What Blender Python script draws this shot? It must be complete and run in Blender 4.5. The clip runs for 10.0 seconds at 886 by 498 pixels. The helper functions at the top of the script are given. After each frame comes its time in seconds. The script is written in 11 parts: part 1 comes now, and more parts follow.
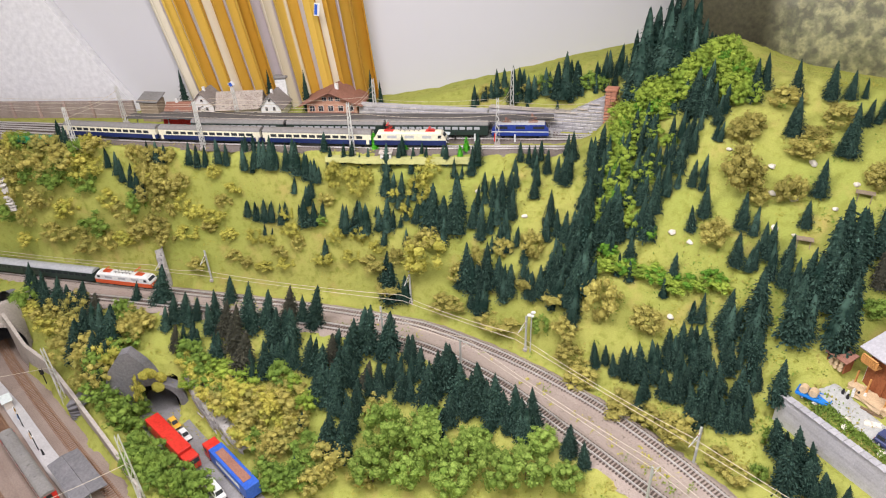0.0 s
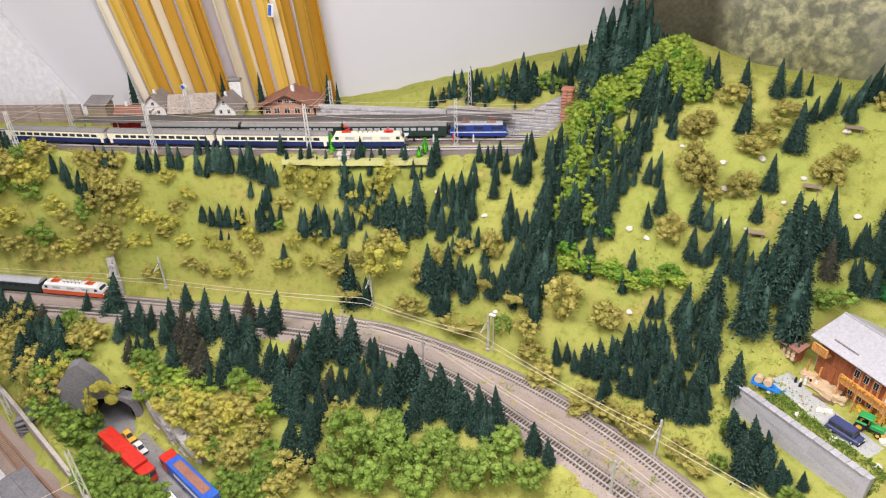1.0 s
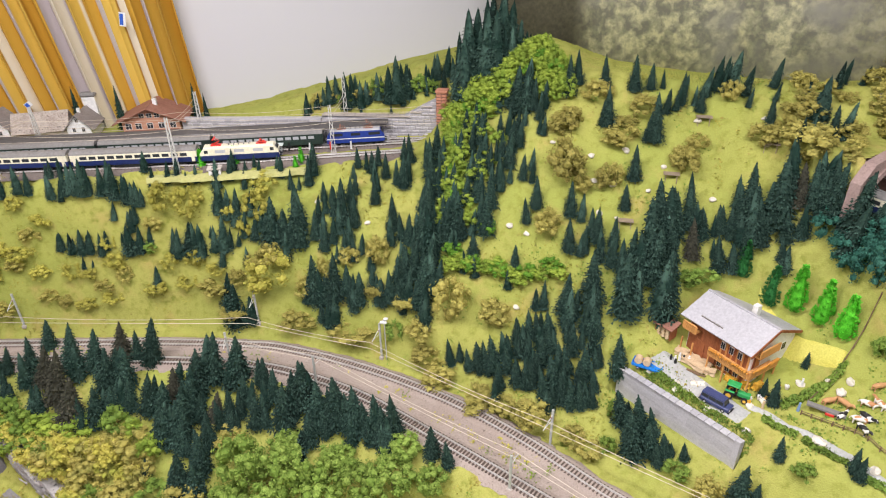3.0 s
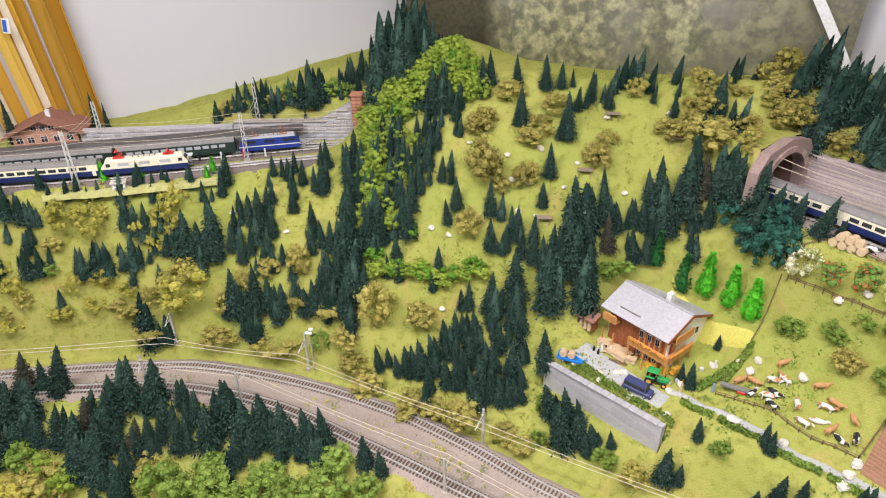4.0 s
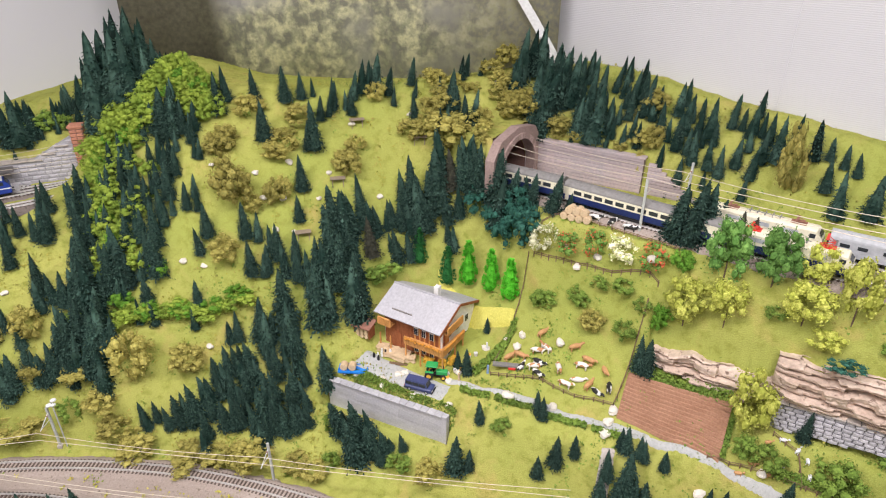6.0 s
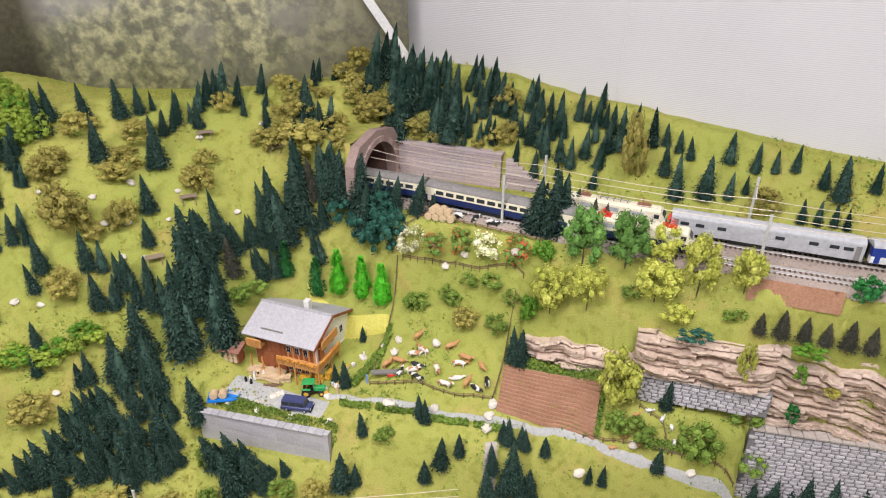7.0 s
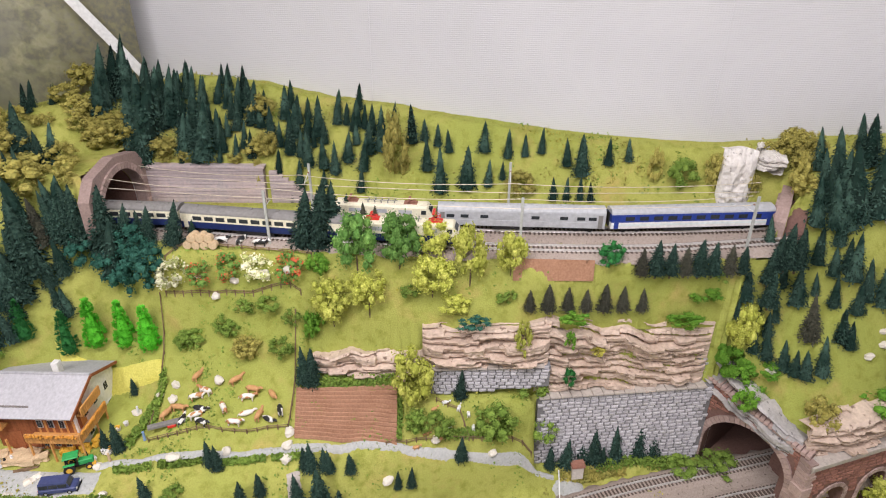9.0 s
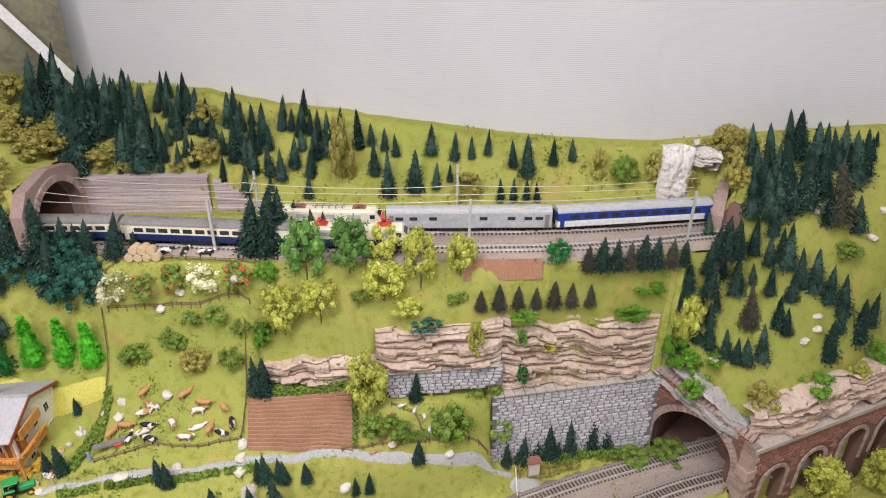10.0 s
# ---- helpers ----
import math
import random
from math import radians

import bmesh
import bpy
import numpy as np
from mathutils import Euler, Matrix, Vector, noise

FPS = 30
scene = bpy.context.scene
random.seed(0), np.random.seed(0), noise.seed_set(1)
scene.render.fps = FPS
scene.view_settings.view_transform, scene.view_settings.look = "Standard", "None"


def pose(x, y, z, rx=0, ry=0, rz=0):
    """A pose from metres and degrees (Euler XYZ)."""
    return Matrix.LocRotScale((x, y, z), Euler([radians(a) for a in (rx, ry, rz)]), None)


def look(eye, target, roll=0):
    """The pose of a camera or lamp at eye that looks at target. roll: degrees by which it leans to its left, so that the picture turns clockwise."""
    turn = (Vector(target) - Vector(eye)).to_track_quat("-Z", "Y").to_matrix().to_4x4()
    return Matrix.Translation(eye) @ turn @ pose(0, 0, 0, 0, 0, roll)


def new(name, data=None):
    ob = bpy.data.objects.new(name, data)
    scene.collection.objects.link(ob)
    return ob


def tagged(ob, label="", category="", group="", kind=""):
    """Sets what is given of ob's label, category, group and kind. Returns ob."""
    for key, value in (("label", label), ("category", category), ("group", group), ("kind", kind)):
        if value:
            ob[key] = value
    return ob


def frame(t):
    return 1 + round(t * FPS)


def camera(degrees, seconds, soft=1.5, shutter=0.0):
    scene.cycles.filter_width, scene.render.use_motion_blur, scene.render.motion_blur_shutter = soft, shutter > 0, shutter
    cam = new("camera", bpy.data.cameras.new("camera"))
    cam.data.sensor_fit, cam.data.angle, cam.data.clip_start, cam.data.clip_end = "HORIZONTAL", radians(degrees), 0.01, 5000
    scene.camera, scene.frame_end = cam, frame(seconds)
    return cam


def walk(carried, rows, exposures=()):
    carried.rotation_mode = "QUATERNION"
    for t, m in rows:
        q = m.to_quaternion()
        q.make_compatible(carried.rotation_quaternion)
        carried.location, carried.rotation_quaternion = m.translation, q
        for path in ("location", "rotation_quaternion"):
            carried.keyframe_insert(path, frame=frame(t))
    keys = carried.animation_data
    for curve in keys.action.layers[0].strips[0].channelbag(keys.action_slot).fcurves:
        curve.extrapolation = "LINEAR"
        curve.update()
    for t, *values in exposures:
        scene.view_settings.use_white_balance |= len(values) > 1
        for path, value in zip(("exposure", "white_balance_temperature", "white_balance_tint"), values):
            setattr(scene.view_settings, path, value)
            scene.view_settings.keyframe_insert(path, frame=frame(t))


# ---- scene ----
cam = camera(70.00, 10.0, soft=1.1)
PATH = [
    (0, (0.4190, 0.2591, 0.6021), (0.2556, 1.9817, -0.4008), -2.44),
    (0.5, (0.4192, 0.2601, 0.5990), (0.2788, 1.9856, -0.4025), -2.20),
    (1, (0.4241, 0.2611, 0.5900), (0.3775, 1.9963, -0.4034), -1.67),
    (1.5, (0.4325, 0.2644, 0.5890), (0.4438, 2.0006, -0.4037), -1.68),
    (2, (0.4364, 0.2668, 0.5867), (0.5062, 2.0029, -0.4039), -1.46),
    (2.5, (0.4495, 0.2701, 0.5828), (0.6074, 2.0031, -0.4030), -1.28),
    (4, (0.4740, 0.2869, 0.5895), (0.9621, 1.9520, -0.4051), -0.39),
    (4.5, (0.4884, 0.2854, 0.5824), (1.0817, 1.9221, -0.4022), -0.23),
    (5, (0.5161, 0.2814, 0.5723), (1.2677, 1.8615, -0.3962), -0.14),
    (5.5, (0.5405, 0.2748, 0.5643), (1.4268, 1.7923, -0.3904), -0.09),
    (7, (0.6012, 0.2636, 0.5606), (1.9122, 1.4444, -0.3813), 0.29),
    (7.5, (0.6114, 0.2634, 0.5632), (1.9972, 1.3528, -0.3818), 0.38),
    (8, (0.6301, 0.2516, 0.5617), (2.0867, 1.2480, -0.3793), 0.30),
    (8.5, (0.6491, 0.2389, 0.5597), (2.1976, 1.0902, -0.3771), 0.37),
    (9, (0.6767, 0.2272, 0.5645), (2.2965, 0.9192, -0.3829), 0.31),
    (9.5, (0.6755, 0.2158, 0.5648), (2.3372, 0.8175, -0.3716), 0.32),
    (10, (0.6757, 0.2170, 0.5644), (2.3520, 0.7789, -0.3706), 0.49),
]
walk(cam, [(t, look(eye, target, roll)) for t, eye, target, roll in PATH], [(0.0, -0.25), (2.5, -0.27), (4.0, -0.33), (5.0, -0.31), (7.0, -0.46), (7.5, -0.50), (8.5, -0.48), (10.0, -0.57)])

# ---- light: daylight-white tubes under the ceiling of a closed hobby room ----
world = bpy.data.worlds.new("room_air")
world.use_nodes = True
world.node_tree.nodes["Background"].inputs[0].default_value = (0.92, 0.95, 1.0, 1)
world.node_tree.nodes["Background"].inputs[1].default_value = 0.02
scene.world = world


def tube_light(x, y, z, length, width, power, turn):
    data = bpy.data.lights.new("tube_light", "AREA")
    data.shape, data.size, data.size_y, data.energy, data.color = "RECTANGLE", length, width, power, (1.0, 0.95, 0.985)
    ob = new("tube_light", data)
    ob.matrix_world = pose(x, y, z, 0, 0, turn)
    return ob


tube_light(0.62, 0.50, 1.28, 1.4, 0.16, 44, -40)
tube_light(-0.6, 0.80, 1.28, 1.5, 0.20, 38, 20)
tube_light(0.9, -0.7, 1.28, 1.5, 0.22, 14, -60)

# ---- materials ----
def nodes_of(name):
    m = bpy.data.materials.new(name)
    m.use_nodes = True
    t = m.node_tree
    return m, t, t.nodes["Principled BSDF"]


def add(t, kind, **values):
    n = t.nodes.new(kind)
    for key, value in values.items():
        n.inputs[key].default_value = value
    return n


def mix(t, fac, a, b):
    n = t.nodes.new("ShaderNodeMix")
    n.data_type = "RGBA"
    for socket, v in ((n.inputs[0], fac), (n.inputs[6], a), (n.inputs[7], b)):
        if isinstance(v, bpy.types.NodeSocket):
            t.links.new(v, socket)
        else:
            socket.default_value = v
    return n.outputs[2]


def ramp(t, value, low, high):
    n = t.nodes.new("ShaderNodeMapRange")
    n.inputs[1].default_value, n.inputs[2].default_value = low, high
    t.links.new(value, n.inputs[0])
    return n.outputs[0]


def noise_of(t, scale, detail=4.0, rough=0.6, coords=None):
    n = add(t, "ShaderNodeTexNoise", Scale=scale, Detail=detail, Roughness=rough)
    if coords is None:
        coords = t.nodes.new("ShaderNodeTexCoord").outputs["Object"]
    t.links.new(coords, n.inputs["Vector"])
    return n.outputs["Fac"]


def bumped(t, shader, height, strength, distance):
    n = add(t, "ShaderNodeBump", Strength=strength, Distance=distance)
    t.links.new(height, n.inputs["Height"])
    t.links.new(n.outputs[0], shader.inputs["Normal"])


def rgba(c):
    return (c[0], c[1], c[2], 1.0)


def surface(name, a, b, big=8.0, fine=120.0, rough=0.8, metal=0.0, bump=0.3, depth=0.002, each=0.0, specks=None):
    """A mottled surface: two scales of variation between the colours a and b, and a fine relief."""
    m, t, s = nodes_of(name)
    n1, n2 = noise_of(t, big, 3.0), noise_of(t, fine, 5.0)
    col = mix(t, ramp(t, n1, 0.35, 0.65), rgba(a), rgba(b))
    dark = mix(t, ramp(t, n2, 0.3, 0.7), rgba([v * 0.72 for v in a]), rgba([min(1, v * 1.18) for v in b]))
    col = mix(t, 0.45, col, dark)
    if specks:
        col = mix(t, ramp(t, noise_of(t, fine * 0.6, 2.0), 0.62, 0.70), col, rgba(specks))
    if each:
        info = t.nodes.new("ShaderNodeObjectInfo")
        hsv = add(t, "ShaderNodeHueSaturation", Saturation=1.0)
        t.links.new(ramp(t, info.outputs["Random"], -0.0, 1.0), hsv.inputs["Value"])
        mapr = t.nodes.new("ShaderNodeMapRange")
        mapr.inputs[3].default_value, mapr.inputs[4].default_value = 1 - each, 1 + each
        t.links.new(info.outputs["Random"], mapr.inputs[0])
        t.links.new(mapr.outputs[0], hsv.inputs["Value"])
        t.links.new(col, hsv.inputs["Color"])
        col = hsv.outputs[0]
    t.links.new(col, s.inputs["Base Color"])
    s.inputs["Roughness"].default_value, s.inputs["Metallic"].default_value = rough, metal
    s.inputs["Specular IOR Level"].default_value = 0.3
    if bump:
        bumped(t, s, n2, bump, depth)
    return m


def foliage(name, a, b, c, share=None):
    """Clumped foam and flock: every flake shifts a little in tone, and so does every plant."""
    m, t, s = nodes_of(name)
    geo, info = t.nodes.new("ShaderNodeNewGeometry"), t.nodes.new("ShaderNodeObjectInfo")
    pick = geo.outputs["Random Per Island"]
    if share is None:
        col = mix(t, pick, rgba(a), rgba(b))
        col = mix(t, ramp(t, noise_of(t, 30.0, 2.0), 0.42, 0.66), col, rgba(c))
    else:
        # blossom a on the leaves b and c
        leaf = mix(t, ramp(t, noise_of(t, 60.0, 2.0), 0.40, 0.62), rgba(b), rgba(c))
        col = mix(t, ramp(t, pick, share, share + 0.03), rgba(a), leaf)
    hsv = add(t, "ShaderNodeHueSaturation", Saturation=1.0)
    mapr = t.nodes.new("ShaderNodeMapRange")
    mapr.inputs[3].default_value, mapr.inputs[4].default_value = 0.8, 1.2
    t.links.new(info.outputs["Random"], mapr.inputs[0])
    t.links.new(mapr.outputs[0], hsv.inputs["Value"])
    t.links.new(col, hsv.inputs["Color"])
    t.links.new(hsv.outputs[0], s.inputs["Base Color"])
    s.inputs["Roughness"].default_value = 0.9
    s.inputs["Specular IOR Level"].default_value = 0.15
    return m


def grass_material():
    """Static grass: yellow-green with fresher and drier patches, and earth on the steep banks."""
    m, t, s = nodes_of("static_grass")
    n1, n2, n3 = noise_of(t, 3.2, 3.0), noise_of(t, 14.0, 4.0), noise_of(t, 420.0, 3.0)
    col = mix(t, ramp(t, n1, 0.38, 0.62), rgba((0.48, 0.475, 0.125)), rgba((0.39, 0.43, 0.10)))
    col = mix(t, ramp(t, n2, 0.55, 0.75), col, rgba((0.53, 0.42, 0.14)))
    col = mix(t, ramp(t, noise_of(t, 9.0, 4.0), 0.60, 0.78), col, rgba((0.27, 0.27, 0.06)))
    col = mix(t, ramp(t, noise_of(t, 55.0, 3.0), 0.50, 0.72), col, rgba((0.30, 0.33, 0.065)))
    col = mix(t, ramp(t, n3, 0.3, 0.75), mix(t, 0.34, col, rgba((0.17, 0.17, 0.035))), col)
    t.links.new(col, s.inputs["Base Color"])
    s.inputs["Roughness"].default_value = 0.95
    s.inputs["Specular IOR Level"].default_value = 0.1
    bumped(t, s, n3, 0.6, 0.003)
    return m


MAT = {
    "grass": grass_material(),
    "blade": foliage("grass_blades", (0.375, 0.385, 0.088), (0.49, 0.475, 0.13), (0.385, 0.405, 0.093)),
    # near-black to pale random tones paint in the lit tips and dark insides
    "fir": foliage("fir_needles", (0.003, 0.009, 0.007), (0.062, 0.118, 0.090), (0.012, 0.032, 0.024)),
    "fir_brown": foliage("fir_needles_brown", (0.022, 0.023, 0.017), (0.105, 0.100, 0.070), (0.045, 0.050, 0.036)),
    "bark": surface("bark", (0.10, 0.07, 0.045), (0.16, 0.11, 0.07), 40, 300),
    "olive": foliage("flock_olive", (0.30, 0.26, 0.06), (0.50, 0.43, 0.12), (0.27, 0.26, 0.07)),
    "yellow": foliage("flock_yellow", (0.38, 0.35, 0.06), (0.54, 0.47, 0.11), (0.30, 0.31, 0.055)),
    "green": foliage("flock_green", (0.15, 0.24, 0.04), (0.25, 0.35, 0.065), (0.13, 0.21, 0.04)),
    "bright": foliage("flock_bright", (0.10, 0.27, 0.03), (0.18, 0.36, 0.04), (0.12, 0.24, 0.03)),
    "vine": foliage("flock_vine", (0.19, 0.27, 0.036), (0.32, 0.40, 0.062), (0.16, 0.24, 0.035)),
    "light": foliage("flock_light", (0.17, 0.26, 0.045), (0.30, 0.39, 0.085), (0.12, 0.20, 0.035)),
    "lime": foliage("flock_lime", (0.40, 0.43, 0.07), (0.62, 0.61, 0.15), (0.33, 0.37, 0.06)),
    "mid": foliage("flock_mid", (0.10, 0.23, 0.050), (0.22, 0.39, 0.095), (0.085, 0.19, 0.042)),
    "teal": foliage("flock_teal", (0.022, 0.090, 0.064), (0.062, 0.185, 0.135), (0.020, 0.080, 0.058)),
    "dark": foliage("flock_dark", (0.020, 0.13, 0.035), (0.055, 0.23, 0.06), (0.018, 0.12, 0.03)),
    "vivid": foliage("flock_vivid", (0.09, 0.50, 0.03), (0.17, 0.62, 0.05), (0.08, 0.44, 0.025)),
    "white": foliage("blossom_white", (0.82, 0.80, 0.56), (0.30, 0.36, 0.10), (0.62, 0.62, 0.30), 0.70),
    "red": foliage("blossom_red", (0.62, 0.13, 0.06), (0.10, 0.22, 0.04), (0.20, 0.30, 0.07), 0.30),
    "ballast": surface("ballast", (0.33, 0.265, 0.225), (0.45, 0.375, 0.325), 5, 320, 0.95, bump=0.8, depth=0.003, specks=(0.20, 0.16, 0.13)),
    "station_bed": surface("station_ballast", (0.16, 0.13, 0.115), (0.25, 0.21, 0.185), 5, 320, 0.95, bump=0.8, depth=0.003, specks=(0.10, 0.085, 0.075)),
    "canopy": surface("canopy_felt", (0.085, 0.08, 0.078), (0.14, 0.13, 0.125), 18, 200, 0.8, bump=0.1),
    "wallpaper": surface("wallpaper", (0.618, 0.61, 0.625), (0.622, 0.617, 0.632), 2, 90, 0.9, bump=0.01, depth=0.001),
    "sleeper": surface("sleeper_wood", (0.075, 0.055, 0.045), (0.14, 0.105, 0.085), 30, 400, 0.9),
    "rail": surface("rail_steel", (0.60, 0.57, 0.54), (0.72, 0.69, 0.66), 30, 200, 0.4, 0.35, bump=0.0),
    "rust": surface("rail_rust", (0.20, 0.11, 0.07), (0.30, 0.18, 0.11), 30, 200, 0.8),
    "cream": surface("paint_cream", (0.80, 0.74, 0.55), (0.84, 0.79, 0.62), 20, 200, 0.35, bump=0.05),
    "navy": surface("paint_navy", (0.015, 0.025, 0.10), (0.02, 0.035, 0.13), 20, 200, 0.35, bump=0.05),
    "blue": surface("paint_blue", (0.02, 0.05, 0.26), (0.03, 0.06, 0.32), 20, 200, 0.35, bump=0.05),
    "van_blue": surface("paint_slate_blue", (0.05, 0.065, 0.16), (0.07, 0.085, 0.20), 20, 200, 0.3, bump=0.05),
    "sky": surface("paint_blue_bright", (0.02, 0.22, 0.75), (0.03, 0.27, 0.82), 20, 200, 0.4, bump=0.05),
    "cobalt": surface("tarpaulin_cobalt", (0.03, 0.10, 0.50), (0.05, 0.15, 0.60), 20, 200, 0.45, bump=0.1),
    "orange_red": surface("paint_orange_red", (0.62, 0.09, 0.03), (0.70, 0.13, 0.045), 20, 200, 0.35, bump=0.05),
    "red_paint": surface("paint_red", (0.60, 0.03, 0.02), (0.70, 0.05, 0.035), 20, 200, 0.35, bump=0.05),
    "silver": surface("paint_silver_grey", (0.42, 0.43, 0.45), (0.50, 0.51, 0.53), 14, 150, 0.45, bump=0.05),
    "roof_grey": surface("roof_grey", (0.20, 0.19, 0.18), (0.28, 0.27, 0.26), 18, 200, 0.6, bump=0.1),
    "dark_green": surface("paint_dark_green", (0.02, 0.035, 0.03), (0.03, 0.05, 0.04), 20, 200, 0.45, bump=0.05),
    "wagon_green": surface("paint_green", (0.02, 0.20, 0.08), (0.03, 0.27, 0.11), 20, 200, 0.45, bump=0.05),
    "tractor": surface("paint_tractor_green", (0.03, 0.32, 0.08), (0.05, 0.40, 0.12), 20, 200, 0.4, bump=0.05),
    # lighter than the wall paint, for the added slanting panel
    "pale_panel": surface("panel_paint", (0.74, 0.735, 0.75), (0.77, 0.765, 0.775), 2, 60, 0.9, bump=0.0),
    "black": surface("black_plastic", (0.015, 0.015, 0.016), (0.03, 0.03, 0.03), 20, 200, 0.6),
    "white_paint": surface("paint_white", (0.78, 0.78, 0.76), (0.82, 0.82, 0.80), 14, 160, 0.5, bump=0.05),
    "stripe": surface("paint_pale_stripe", (0.70, 0.78, 0.76), (0.76, 0.82, 0.80), 14, 160, 0.45, bump=0.05),
    "pane": surface("window_glass", (0.03, 0.035, 0.04), (0.05, 0.055, 0.06), 20, 200, 0.08, bump=0.0),
    "mast": surface("mast_grey_green", (0.42, 0.43, 0.40), (0.52, 0.53, 0.49), 20, 200, 0.6),
    "mast_white": surface("mast_pale_concrete", (0.60, 0.60, 0.57), (0.70, 0.70, 0.66), 20, 200, 0.8),
    "wire": surface("contact_wire", (0.62, 0.54, 0.42), (0.70, 0.62, 0.50), 20, 200, 0.5, 0.3, bump=0.0),
    "rock": surface("cast_rock", (0.50, 0.37, 0.29), (0.71, 0.575, 0.475), 14, 130, 0.9, bump=0.4, depth=0.002, specks=(0.26, 0.18, 0.14)),
    "rock_grey": surface("cast_rock_grey", (0.38, 0.36, 0.35), (0.52, 0.49, 0.47), 14, 160, 0.9, bump=0.6, depth=0.003, specks=(0.13, 0.12, 0.12)),
    "rock_white": surface("cast_rock_white", (0.68, 0.63, 0.58), (0.80, 0.77, 0.73), 16, 160, 0.85, bump=0.5, depth=0.003, specks=(0.30, 0.27, 0.25)),
    "slate": surface("dark_slate_rock", (0.14, 0.14, 0.15), (0.24, 0.23, 0.24), 12, 140, 0.8, bump=0.5, depth=0.003),
    "stone": surface("stone_block", (0.41, 0.395, 0.41), (0.52, 0.50, 0.52), 30, 300, 0.9, each=0.18, bump=0.5),
    "mortar": surface("stone_joint", (0.17, 0.165, 0.17), (0.24, 0.235, 0.24), 30, 300, 0.95),
    "brick": surface("portal_brick", (0.25, 0.115, 0.085), (0.35, 0.17, 0.13), 25, 260, 0.9, each=0.22, bump=0.4),
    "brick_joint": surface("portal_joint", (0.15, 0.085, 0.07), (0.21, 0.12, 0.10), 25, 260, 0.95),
    "portal": surface("portal_stone", (0.33, 0.235, 0.21), (0.45, 0.33, 0.295), 25, 260, 0.9, each=0.2, bump=0.4),
    "rear_wall": surface("rear_wall_brown", (0.27, 0.21, 0.19), (0.38, 0.31, 0.28), 30, 240, 0.9),
    "plank": surface("wall_plank", (0.41, 0.375, 0.39), (0.53, 0.42, 0.405), 9, 220, 0.85, each=0.15),
    "pier": surface("pier_brick", (0.45, 0.19, 0.12), (0.55, 0.26, 0.17), 30, 260, 0.9, each=0.15),
    "concrete": surface("concrete", (0.42, 0.37, 0.33), (0.52, 0.47, 0.42), 8, 160, 0.9, specks=(0.36, 0.33, 0.30)),
    "wall_grey": surface("garden_wall_grey", (0.42, 0.41, 0.43), (0.50, 0.49, 0.51), 20, 240, 0.9, each=0.10),
    "asphalt": surface("road_asphalt", (0.22, 0.21, 0.21), (0.30, 0.29, 0.29), 10, 240, 0.9),
    "platform": surface("platform_paving", (0.46, 0.45, 0.45), (0.55, 0.54, 0.54), 10, 240, 0.9),
    "gravel": surface("yard_gravel", (0.23, 0.175, 0.145), (0.36, 0.285, 0.24), 6, 320, 0.95, bump=0.6, specks=(0.24, 0.18, 0.14)),
    "path": surface("path_grey", (0.40, 0.41, 0.40), (0.50, 0.50, 0.48), 12, 240, 0.95, specks=(0.27, 0.29, 0.20)),
    "soil": surface("ploughed_soil", (0.34, 0.175, 0.105), (0.47, 0.26, 0.165), 30, 260, 0.95, bump=0.5, depth=0.002),
    "rape_pale": surface("rape_strip", (0.46, 0.46, 0.17), (0.56, 0.55, 0.23), 18, 300, 0.95, bump=0.8, depth=0.003),
    "rape": surface("rape_field", (0.62, 0.57, 0.10), (0.72, 0.67, 0.17), 18, 300, 0.95, bump=0.8, depth=0.003),
    "hay": surface("hay", (0.55, 0.40, 0.24), (0.68, 0.52, 0.33), 30, 300, 0.95, bump=0.5),
    "pine": surface("chalet_pine", (0.55, 0.25, 0.07), (0.68, 0.35, 0.12), 20, 240, 0.6, each=0.12),
    "brown_wood": surface("chalet_brown_wood", (0.26, 0.08, 0.03), (0.34, 0.12, 0.05), 20, 240, 0.7, each=0.12),
    "flower": surface("balcony_flowers", (0.75, 0.40, 0.04), (0.85, 0.52, 0.08), 60, 300, 0.9),
    "marigold": surface("balcony_marigolds", (0.62, 0.26, 0.04), (0.74, 0.36, 0.07), 60, 300, 0.9),
    "plaster": surface("white_plaster", (0.74, 0.72, 0.68), (0.82, 0.80, 0.77), 12, 200, 0.9, bump=0.2),
    "slab": surface("chalet_roof_grey", (0.43, 0.42, 0.445), (0.50, 0.49, 0.515), 14, 220, 0.7, each=0.06),
    "tile_red": surface("roof_tile_brown", (0.28, 0.13, 0.09), (0.36, 0.18, 0.13), 30, 240, 0.85),
    "tile_grey": surface("roof_tile_grey", (0.26, 0.23, 0.22), (0.34, 0.31, 0.29), 30, 240, 0.85),
    "tile_pale": surface("roof_tile_pale", (0.34, 0.28, 0.24), (0.52, 0.46, 0.40), 60, 240, 0.85, specks=(0.20, 0.16, 0.14)),
    "facade": surface("station_facade", (0.46, 0.24, 0.15), (0.55, 0.30, 0.20), 20, 240, 0.9),
    "beige": surface("house_beige", (0.58, 0.52, 0.46), (0.66, 0.60, 0.54), 20, 240, 0.9),
    "fence": surface("fence_wood", (0.16, 0.10, 0.06), (0.25, 0.17, 0.10), 40, 300, 0.9),
    "boulder": surface("white_boulder", (0.72, 0.66, 0.56), (0.82, 0.77, 0.68), 30, 200, 0.85, bump=0.4),
    "cow_brown": surface("figurine_tan", (0.52, 0.27, 0.11), (0.60, 0.34, 0.16), 60, 300, 0.7, bump=0.0),
    "tyre": surface("tyre_rubber", (0.02, 0.02, 0.02), (0.035, 0.035, 0.035), 40, 300, 0.8),
